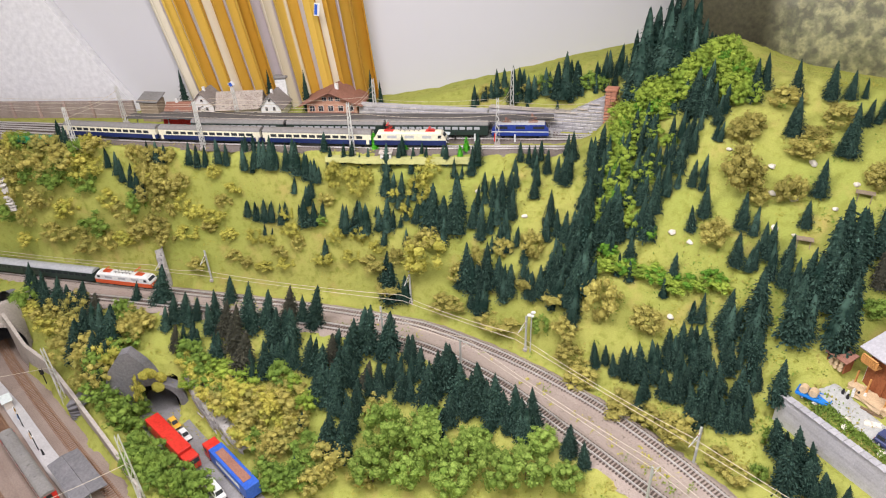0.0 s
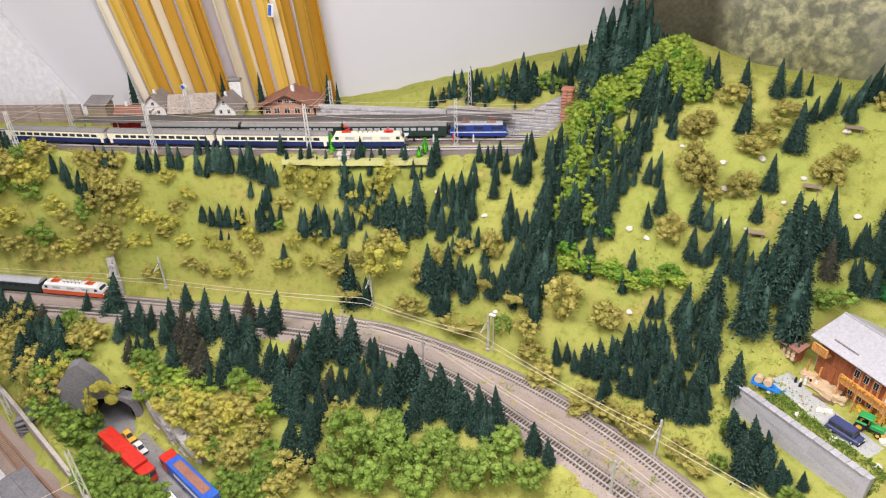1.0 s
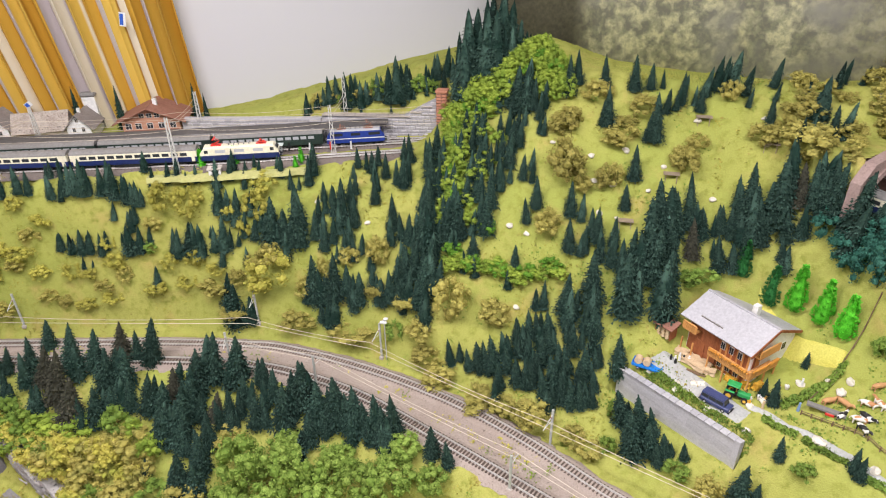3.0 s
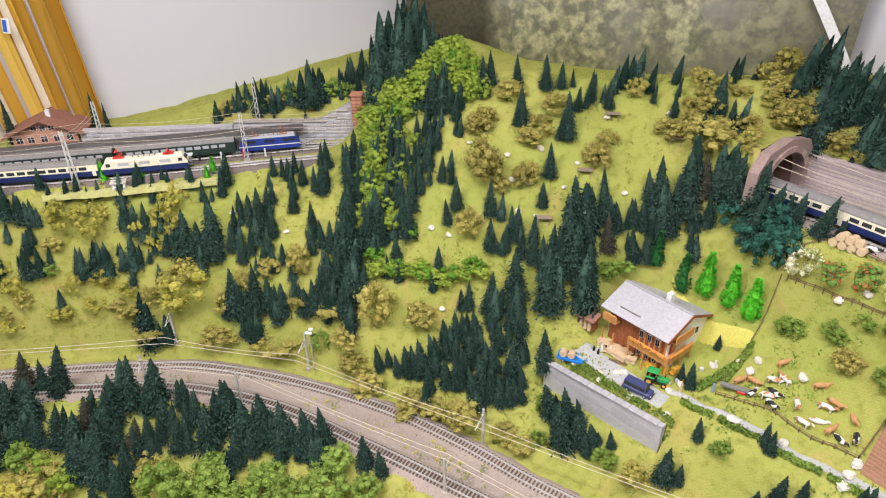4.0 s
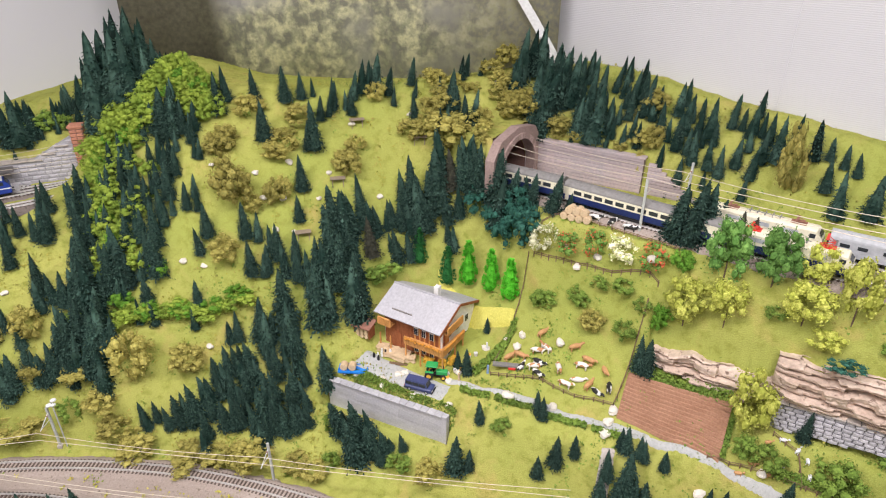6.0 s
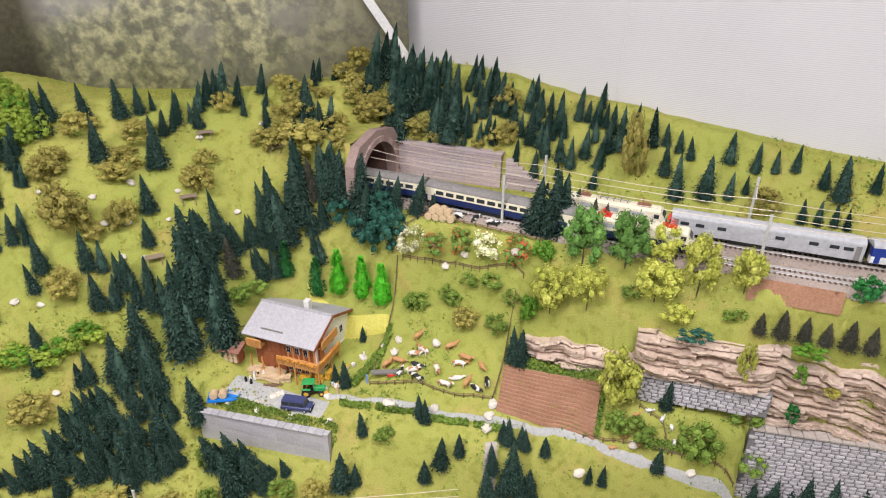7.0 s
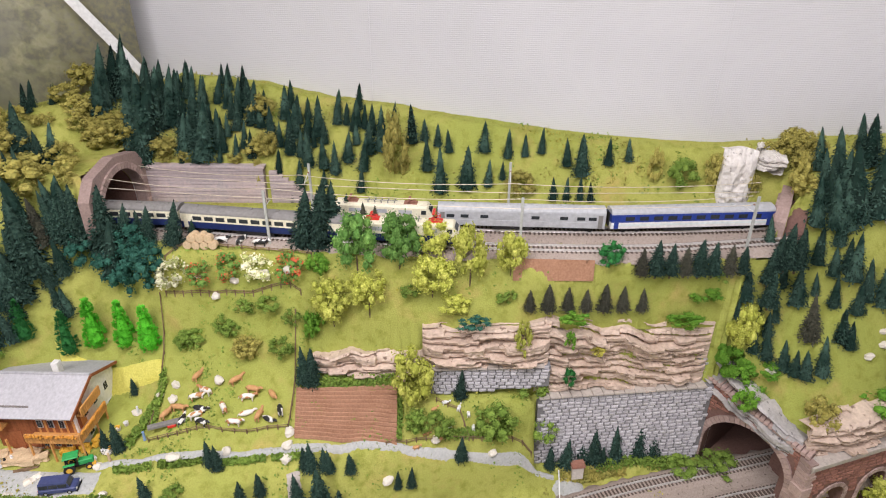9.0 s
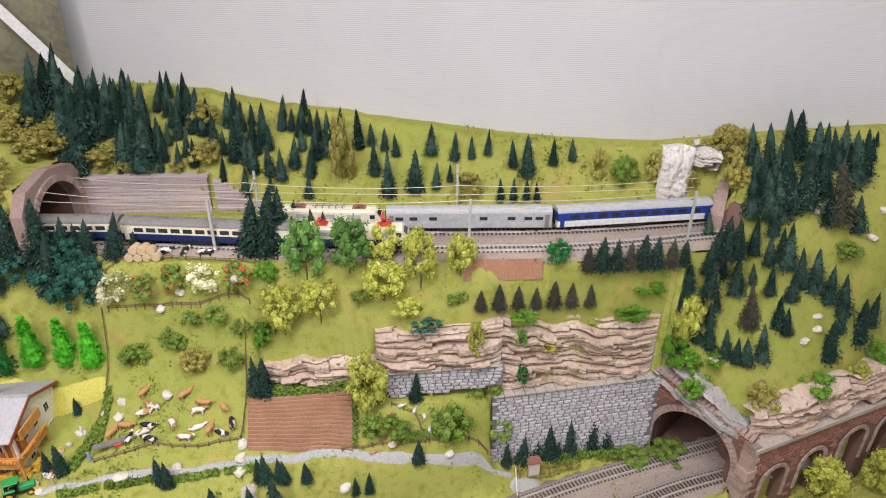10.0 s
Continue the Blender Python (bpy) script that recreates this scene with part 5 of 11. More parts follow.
def stone_walls():
    a, b = (1.553, 0.412), (1.722, 0.122)
    ob = thing("stone_wall", "grey coursed stone retaining wall below the rock face", "stone wall", frame_of(a, b), kind="structure")
    ln = math.dist(a, b)
    masonry(ob, "stone", ln, lerp(-0.375, -0.40), lerp(-0.213, -0.217), 0.0083, 0.0165, 0.0028, "stone", "mortar", cope=(0.02, 0.004), seed=2)
    a, b = (1.478, 0.592), (1.560, 0.398)
    ob = thing("stone_wall", "low grey coursed stone wall under the rock ledge", "stone wall", frame_of(a, b), kind="structure")
    ln = math.dist(a, b)
    masonry(ob, "stone", ln, lerp(-0.205, -0.185), lerp(-0.150, -0.140), 0.0074, 0.0150, 0.0026, "stone", "mortar", cope=(0.02, 0.003), seed=3)
    a, b = (1.716, 0.158), (1.742, 0.128)
    ob = thing("stone_wall", "grey stone wing wall beside the brick portal", "stone wall", frame_of(a, b), kind="structure")
    masonry(ob, "stone", math.dist(a, b) + 0.02, lerp(-0.235, -0.235), lerp(-0.150, -0.165), 0.0095, 0.0155, 0.0024, "stone", "mortar", seed=12)
    # garden wall of the chalet
    a, b = (0.966, 1.214), (1.080, 0.966)
    ob = thing("garden_wall", "smooth grey garden wall carrying the chalet's yard", "garden wall", frame_of(a, b), kind="structure")
    ln = math.dist(a, b)
    masonry(ob, "stone", ln, lerp(-0.345, -0.335), lerp(-0.272, -0.253), 0.024, 0.060, 0.0003, "wall_grey", "wall_grey", cope=(0.0155, 0.0025), thick=0.012, seed=7)
    # retaining wall of planks behind the upper line
    a, b = (1.515, 1.222), (1.603, 1.005)
    ob = thing("retaining_wall", "grey-pink planked retaining wall beside the upper tunnel", "retaining wall", frame_of(a, b), kind="structure")
    ln = math.dist(a, b)
    bm = boxed((0, ln, 0.0, 0.012, 0.035, 0.118))
    part("core", bm, MAT["rear_wall"], ob)
    for k in range(11):
        z = 0.040 + 0.0072 * k
        part("plank", boxed((0.0, ln, -0.0022, 0.002, z, z + 0.0064), bevel=0.0004), MAT["plank"], ob)
    part("coping", boxed((-0.003, ln + 0.003, -0.004, 0.014, 0.1185, 0.1225)), MAT["plank"], ob)
    a, b = (1.607, 0.996), (1.648, 0.895)
    ob = thing("retaining_wall", "grey planked retaining wall falling away along the line", "retaining wall", frame_of(a, b), kind="structure")
    ln = math.dist(a, b)
    for k in range(10):
        z = 0.040 + 0.0072 * k
        f = 1 - k / 10.5
        part("plank", boxed((0.0, max(0.012, ln * f), 0.0, 0.008, z, z + 0.0064), bevel=0.0004), MAT["plank"], ob)
    # stone wall behind the station, rising to the brick pier
    a, b = (0.40, 1.962), (0.700, 1.878)
    ob = thing("stone_wall", "long grey stone wall behind the station tracks", "stone wall", frame_of(a, b), kind="structure")
    ln = math.dist(a, b)
    masonry(ob, "stone", ln, lambda f: 0.0, lambda f: 0.062 + (0.05 * max(0, f - 0.7) / 0.3), 0.0095, 0.0185, 0.0016, "stone", "wall_grey", cope=(0.03, 0.003), seed=9)
    ob = thing("stone_wall", "low pale stone wall behind the platforms", "stone wall", frame_of((0.02, 2.045), (0.40, 1.965)), kind="structure")
    masonry(ob, "stone", 0.385, lambda f: 0.0, lambda f: 0.052, 0.0105, 0.021, 0.0016, "stone", "wall_grey", seed=10)
    ob = thing("retaining_wall", "brownish low backdrop wall along the rear tracks", "retaining wall", frame_of((-1.25, 2.115), (-0.70, 2.10)), kind="structure")
    part("core", boxed((0, 0.55, 0, 0.01, -0.01, 0.052)), MAT["rear_wall"], ob)
    for k in range(6):
        part("pilaster", boxed((0.05 + 0.09 * k, 0.058 + 0.09 * k, -0.004, 0.0, -0.01, 0.055)), MAT["portal"], ob)
    # brick pier at the end of the station
    ob = thing("brick_pier", "orange-red brick pier at the end of the stone wall", "pier", Matrix.Translation((0.712, 1.862, 0.0)) @ pose(0, 0, 0, 0, 0, -20), kind="structure")
    part("core", boxed((-0.013, 0.013, -0.013, 0.013, -0.01, 0.134)), MAT["brick_joint"], ob)
    shape = block_mesh("brick", 0.0125, 0.0072, 0.0015, MAT["pier"], 5)
    for k in range(17):
        for turn in (0, 90, 180, 270):
            for j in range(2):
                q = new("brick", shape)
                q.parent = ob
                q.matrix_local = pose(0, 0, 0, 0, 0, turn) @ Matrix.Translation((-0.013 + 0.0132 * j, -0.0130, 0.0082 * k))
    part("cap", boxed((-0.016, 0.016, -0.016, 0.016, 0.1345, 0.140), bevel=0.001), MAT["pier"], ob)


def high_portals():
    d = (HIGH_A.tangent(HIGH_A.nearest(1.40, 1.18)) + HIGH_B.tangent(HIGH_B.nearest(1.47, 1.18))).normalized()
    n = Vector((-d.y, d.x, 0))
    mid = Vector((1.428, 1.188, 0))
    a = mid - n * 0.098
    b = mid + n * 0.098
    ob = thing("tunnel_portal", "pinkish stone tunnel portal with a wide arch over the upper tracks", "tunnel portal", frame_of((a.x, a.y), (b.x, b.y)), kind="structure")
    ln, cx, r, cz, foot = 0.196, 0.098, 0.074, 0.072, HIGH_Z - 0.005
    outline = [(0, foot - 0.02), (ln, foot - 0.02), (ln, 0.125), (ln * 0.86, 0.158), (ln * 0.5, 0.172), (ln * 0.14, 0.158), (0, 0.125)]
    pierced(ob, "core", outline, [(cx, cz, r, foot)], 0.02, "portal")
    arch_ring(ob, cx, cz, r, r + 0.012, 24, 0.004, "portal", legs=0.03)

    def hole(x, z):
        return (abs(x - cx) < r + 0.013 and z < cz) or math.hypot(x - cx, z - cz) < r + 0.013
    masonry(ob, "stone", ln, lambda f: foot, lambda f: 0.128 + 0.042 * math.sin(math.pi * f), 0.0085, 0.018, 0.002, "portal", "brick_joint", hole, seed=14)
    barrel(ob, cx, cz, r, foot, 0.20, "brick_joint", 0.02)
    # portal at the far end of the upper line
    ob = thing("tunnel_portal", "red-brown tunnel portal half hidden by firs", "tunnel portal", frame_of((1.955, 0.073), (1.825, 0.088)), kind="structure")
    pierced(ob, "core", [(0, foot - 0.02), (0.131, foot - 0.02), (0.131, 0.085), (0.118, 0.110), (0.02, 0.122), (0, 0.105)], [(0.065, 0.052, 0.050, foot)], 0.02, "portal")
    arch_ring(ob, 0.065, 0.052, 0.050, 0.058, 22, 0.004, "portal", legs=0.01)
    barrel(ob, 0.065, 0.052, 0.050, foot, 0.03, "brick_joint", 0.02)
    # wing wall
    ob = thing("retaining_wall", "grey planked wing wall beside the far portal", "retaining wall", frame_of((1.870, 0.195), (1.900, 0.118)), kind="structure")
    ln = 0.082
    for k in range(8):
        z = 0.042 + 0.0072 * k
        part("plank", boxed((0.0 + 0.011 * k, ln, 0.0, 0.008, z, z + 0.0064), bevel=0.0004), MAT["plank"], ob)


def yard_walls():
    """Retaining wall along the yard, with the tunnel mouth at its far end."""
    pts = [(-1.03, 1.672), (-0.95, 1.615), (-0.853, 1.563), (-0.72, 1.456), (-0.528, 1.298), (-0.411, 1.198), (-0.35, 1.09)]
    tops = [-0.45, -0.52, -0.535, -0.548, -0.572, -0.588, -0.605]
    ob = thing("retaining_wall", "pale concrete retaining wall along the yard", "retaining wall", kind="structure")
    for (a, za), (b, zb) in zip(zip(pts[:-1], tops[:-1]), zip(pts[1:], tops[1:])):
        bm = fresh()
        d = Vector((b[0] - a[0], b[1] - a[1], 0))
        n = Vector((-d.y, d.x, 0)).normalized() * 0.009
        lo = [bm.verts.new((p[0] + o.x, p[1] + o.y, YARD_Z - 0.01)) for p, o in ((a, Vector()), (b, Vector()), (b, n), (a, n))]
        hi = [bm.verts.new((p[0] + o.x, p[1] + o.y, z)) for p, o, z in ((a, Vector(), za), (b, Vector(), zb), (b, n, zb), (a, n, za))]
        bm.faces.new(hi)
        for k in range(4):
            bm.faces.new((lo[k], lo[(k + 1) % 4], hi[(k + 1) % 4], hi[k]))
        bmesh.ops.recalc_face_normals(bm, faces=bm.faces)
        part("wall_panel", bm, MAT["concrete"], ob)
    ob = thing("tunnel_portal", "pale concrete tunnel mouth at the far end of the yard", "tunnel portal", frame_of((-1.17, 1.575), (-0.985, 1.735)), kind="structure")
    pierced(ob, "core", [(0, YARD_Z - 0.02), (0.245, YARD_Z - 0.02), (0.245, -0.43), (0, -0.43)], [(0.125, YARD_Z + 0.06, 0.075, YARD_Z)], 0.02, "concrete")
    arch_ring(ob, 0.125, YARD_Z + 0.06, 0.075, 0.087, 20, 0.004, "concrete", legs=0.05)
    barrel(ob, 0.125, YARD_Z + 0.06, 0.075, YARD_Z, 0.25, "slate", 0.02)
    # yard floor and platform
    bm = fresh()
    v = [bm.verts.new((x, y, YARD_Z + 0.001)) for x, y in ((-1.3, 0.72), (-0.20, 0.72), (-0.352, 1.09), (-0.413, 1.198), (-0.53, 1.298), (-0.722, 1.456), (-0.855, 1.563), (-0.95, 1.612), (-1.04, 1.68), (-1.18, 1.60), (-1.3, 1.72))]
    bm.faces.new(v)
    tagged(part("yard_floor", bm, MAT["gravel"], None), "pale brown gravel floor of the yard", "gravel yard", kind="structure")
    ob = thing("platform", "grey paved yard platform between the tracks", "platform", Matrix.Translation((0, 0, YARD_Z)), kind="structure")
    bm = fresh()
    prof = [(-1.035, 1.575), (-0.899, 1.478), (-0.725, 1.340), (-0.58, 1.228), (-0.44, 1.122), (-0.30, 1.01), (-0.33, 0.99), (-0.485, 1.105), (-0.578, 1.180), (-0.682, 1.256), (-0.856, 1.397), (-1.03, 1.535)]
    lo = [bm.verts.new((x, y, 0)) for x, y in prof]
    hi = [bm.verts.new((x, y, 0.010)) for x, y in prof]
    bm.faces.new(hi)
    for k in range(len(prof)):
        bm.faces.new((lo[k], lo[(k + 1) % len(prof)], hi[(k + 1) % len(prof)], hi[k]))
    bmesh.ops.recalc_face_normals(bm, faces=bm.faces)
    part("paving", bm, MAT["platform"], ob)
    # road with its tunnel
    road = Line([(-0.56, 1.56), (-0.48, 1.455), (-0.36, 1.345), (-0.22, 1.235), (-0.08, 1.11)], YARD_Z)
    tagged(new("road", mesh_from("road", *ribbon(road, [(-0.052, 0.003), (-0.02, 0.0035), (0.02, 0.0035), (0.052, 0.003)], step=0.02), MAT["asphalt"])), "grey road running out of the rock tunnel", "road", kind="structure")
    a, b = (-0.575, 1.455), (-0.415, 1.478)
    ob = thing("tunnel_portal", "rock road tunnel mouth with a black-coloured lining", "tunnel portal", frame_of(a, b), kind="structure")
    pierced(ob, "core", [(-0.05, YARD_Z - 0.02), (0.18, YARD_Z - 0.02), (0.165, -0.552), (0.115, -0.52), (0.085, -0.455), (0.055, -0.412), (0.03, -0.42), (-0.01, -0.47), (-0.05, -0.56)], [(0.085, YARD_Z + 0.042, 0.062, YARD_Z)], 0.03, "slate")
    # lining coloured black: the darkness inside the tunnel is painted on
    barrel(ob, 0.085, YARD_Z + 0.042, 0.062, YARD_Z, 0.16, "black", 0.03)
    strata("cliff", "grey rock cutting beside the road", [(-0.405, 1.490), (-0.355, 1.450), (-0.30, 1.405), (-0.20, 1.32)], lerp(-0.635, -0.635), lerp(-0.515, -0.595), 0.010, 37, "rock_grey")



# ---- trains ----
def prism(bm, section, x0, x1):
    """A body of cross-section (y, z), from x0 to x1, closed at both ends."""
    a = [bm.verts.new((x0, y, z)) for y, z in section]
    b = [bm.verts.new((x1, y, z)) for y, z in section]
    n = len(section)
    for k in range(n):
        bm.faces.new((a[k], a[(k + 1) % n], b[(k + 1) % n], b[k]))
    bm.faces.new(a[::-1])
    bm.faces.new(b)
    bmesh.ops.recalc_face_normals(bm, faces=bm.faces)
    return bm


def roof_section(w, z0, z1):
    return [(-w, z0)] + [(-w * math.cos(a), z0 + (z1 - z0) * math.sin(a)) for a in (0.35, 0.75, 1.15, 1.57, 1.99, 2.39, 2.79)] + [(w, z0)]


def bogie(parent, x):
    bm = fresh()
    box(bm, x - 0.018, x + 0.018, -0.0115, 0.0115, 0.004, 0.010)
    for dx in (-0.0125, 0.0125):
        rod(bm, (x + dx, -0.0105, 0.0052), (x + dx, 0.0105, 0.0052), 0.0052, sides=12)
    part("bogie", bm, MAT["black"], parent)


def coach(m, low, high, roof, label, length=0.300, windows=12, band=None, pane="pane", name="railway_coach", pane_h=0.0075, sparse=None):
    ob = thing(name, label, "railway coach", m, "coaches")
    h, w = length / 2 - 0.002, 0.0165
    part("lower_body", boxed((-h, h, -w, w, 0.0095, 0.0215), bevel=0.0006), MAT[low], ob)
    part("upper_body", boxed((-h, h, -w * 0.99, w * 0.99, 0.0217, 0.0365)), MAT[high], ob)
    part("roof", prism(fresh(), roof_section(w, 0.0367, 0.0455), -h, h), MAT[roof], ob)
    if band:
        part("stripe", boxed((-h + 0.001, h - 0.001, -w - 0.0003, w + 0.0003, 0.0150, 0.0185)), MAT[band], ob)
    xs = sparse or [(-h + 0.020) + (2 * h - 0.040) * (k + 0.5) / windows for k in range(windows)]
    pw = 0.0070 if sparse else min(0.008, 0.62 * (2 * h - 0.04) / windows / 2 * 1.2)
    frame_bm, verts = mesh_from("pane", [(-pw, 0, 0), (pw, 0, 0), (pw, 0, pane_h), (-pw, 0, pane_h), (-pw, 0.0004, 0), (pw, 0.0004, 0), (pw, 0.0004, pane_h), (-pw, 0.0004, pane_h)],
                                  [(0, 1, 2, 3), (7, 6, 5, 4), (0, 4, 5, 1), (2, 6, 7, 3), (1, 5, 6, 2), (3, 7, 4, 0)], MAT[pane]), None
    for side in (-1, 1):
        for x in xs:
            p = new("pane", frame_bm)
            p.parent = ob
            p.location = (x, side * (w * 0.99 + 0.0004) if side < 0 else w * 0.99, 0.0250)
    door = mesh_from("door", [(-0.004, 0, 0.0105), (0.004, 0, 0.0105), (0.004, 0, 0.0350), (-0.004, 0, 0.0350), (-0.004, 0.0005, 0.0105), (0.004, 0.0005, 0.0105), (0.004, 0.0005, 0.0350), (-0.004, 0.0005, 0.0350)],
                     [(0, 1, 2, 3), (7, 6, 5, 4), (0, 4, 5, 1), (2, 6, 7, 3), (1, 5, 6, 2), (3, 7, 4, 0)], MAT[high if not sparse else "roof_grey"])
    for side in (-1, 1):
        for x in (-h + 0.009, h - 0.009):
            p = new("door", door)
            p.parent = ob
            p.location = (x, side * (w + 0.0006) - 0.00025, 0)
    part("underframe", boxed((-h + 0.004, h - 0.004, -0.0125, 0.0125, 0.0065, 0.0093), (-0.05, 0.02, -0.0145, 0.0145, 0.0035, 0.0092)), MAT["black"], ob)
    for x in (-h + 0.038, h - 0.038):
        bogie(ob, x)
    for x in (-h - 0.001, h + 0.001):
        part("gangway", boxed((x - 0.0015, x + 0.0015, -0.006, 0.006, 0.012, 0.036)), MAT["black"], ob)
    for k in range(6):
        x = -h + 0.025 + (2 * h - 0.05) * k / 5
        part("roof_vent", boxed((x - 0.004, x + 0.004, -0.003, 0.003, 0.0452, 0.0468)), MAT[roof], ob)
    return ob


def pantograph(parent, x, z, folded, material):
    bm = fresh()
    top = z + (0.006 if folded else 0.016)
    for y in (-0.006, 0.006):
        rod(bm, (x - 0.011, y, z + 0.001), (x + 0.008, y * 0.6, (z + top) / 2 + 0.001), 0.0007, sides=4)
        rod(bm, (x + 0.008, y * 0.6, (z + top) / 2 + 0.001), (x - 0.004, y, top), 0.0006, sides=4)
    box(bm, x - 0.006, x - 0.002, -0.013, 0.013, top, top + 0.0012)
    box(bm, x - 0.013, x + 0.011, -0.0075, 0.0075, z - 0.0004, z + 0.0012)
    part("pantograph", bm, MAT[material], parent)


def loco(m, low, high, roof, label, length=0.188, panto="red_paint", raised=1, band=None):
    ob = thing("electric_locomotive", label, "locomotive", m, "locomotives")
    h, w = length / 2, 0.0168
    side = [(-w, 0.0090), (-w, 0.0215), (w, 0.0215), (w, 0.0090)]
    part("lower_body", prism(fresh(), side, -h, h), MAT[low], ob)
    bm = fresh()
    z0, z1 = 0.0217, 0.0385
    ring = []
    for x, top in ((-h, z0), (-h + 0.001, z0 + 0.006), (-h + 0.010, z1), (h - 0.010, z1), (h - 0.001, z0 + 0.006), (h, z0)):
        ring.append((x, top))
    left = [bm.verts.new((x, -w * 0.98, z)) for x, z in ring]
    right = [bm.verts.new((x, w * 0.98, z)) for x, z in ring]
    for k in range(5):
        bm.faces.new((left[k], right[k], right[k + 1], left[k + 1]))
    bm.faces.new(left)
    bm.faces.new(right[::-1])
    bm.faces.new((left[5], right[5], right[0], left[0]))
    bmesh.ops.recalc_face_normals(bm, faces=bm.faces)
    part("upper_body", bm, MAT[high], ob)
    part("roof", prism(fresh(), roof_section(w * 0.96, 0.0387, 0.0425), -h + 0.011, h - 0.011), MAT[roof], ob)
    if band:
        part("stripe", boxed((-h + 0.0005, h - 0.0005, -w - 0.0003, w + 0.0003, 0.0188, 0.0212)), MAT[band], ob)
    for s in (-1, 1):
        y = s * (w * 0.98 + 0.0002)
        for x in (-0.045, 0.0, 0.045):
            part("vent_grille", boxed((x - 0.012, x + 0.012, y - 0.0003, y + 0.0003, 0.0275, 0.0345)), MAT["silver" if high != "blue" else "pane"], ob)
        for x in (-h + 0.016, h - 0.016):
            part("cab_window", boxed((x - 0.0045, x + 0.0045, y - 0.0003, y + 0.0003, 0.0275, 0.0350)), MAT["pane"], ob)
        bm = fresh()
        x0, x1 = s * (h - 0.0028), s * (h - 0.0082)
        v = [bm.verts.new(p) for p in ((x0 + s * 0.0006, -0.0135, 0.0305), (x0 + s * 0.0006, 0.0135, 0.0305), (x1 + s * 0.0006, 0.0120, 0.0372), (x1 + s * 0.0006, -0.0120, 0.0372))]
        bm.faces.new(v if s > 0 else v[::-1])
        part("windscreen", bm, MAT["pane"], ob)
        for yy in (-0.011, 0.011):
            bm = fresh()
            rod(bm, (s * h, yy, 0.0170), (s * (h + 0.0012), yy, 0.0170), 0.0018, sides=10)
            part("headlight", bm, MAT["white_paint"], ob)
            bm = fresh()
            rod(bm, (s * h, yy * 0.8, 0.0115), (s * (h + 0.005), yy * 0.8, 0.0115), 0.0016, sides=8)
            part("buffer", bm, MAT["black"], ob)
    part("underframe", boxed((-h + 0.004, h - 0.004, -0.0135, 0.0135, 0.0060, 0.0088), (-0.03, 0.03, -0.014, 0.014, 0.0035, 0.0088)), MAT["black"], ob)
    for x in (-h + 0.042, h - 0.042):
        bogie(ob, x)
    pantograph(ob, -h + 0.040, 0.0425, raised != -1, panto)
    pantograph(ob, h - 0.040, 0.0425, raised != 1, panto)
    bm = fresh()
    for k in range(5):
        rod(bm, (-0.024 + 0.012 * k, -0.006, 0.0425), (-0.024 + 0.012 * k, -0.006, 0.047), 0.0012)
        rod(bm, (-0.024 + 0.012 * k, 0.006, 0.0425), (-0.024 + 0.012 * k, 0.006, 0.047), 0.0012)
    box(bm, -0.03, 0.03, -0.0065, -0.0055, 0.0468, 0.0478)
    part("roof_gear", bm, MAT["roof_grey"], ob)
    return ob


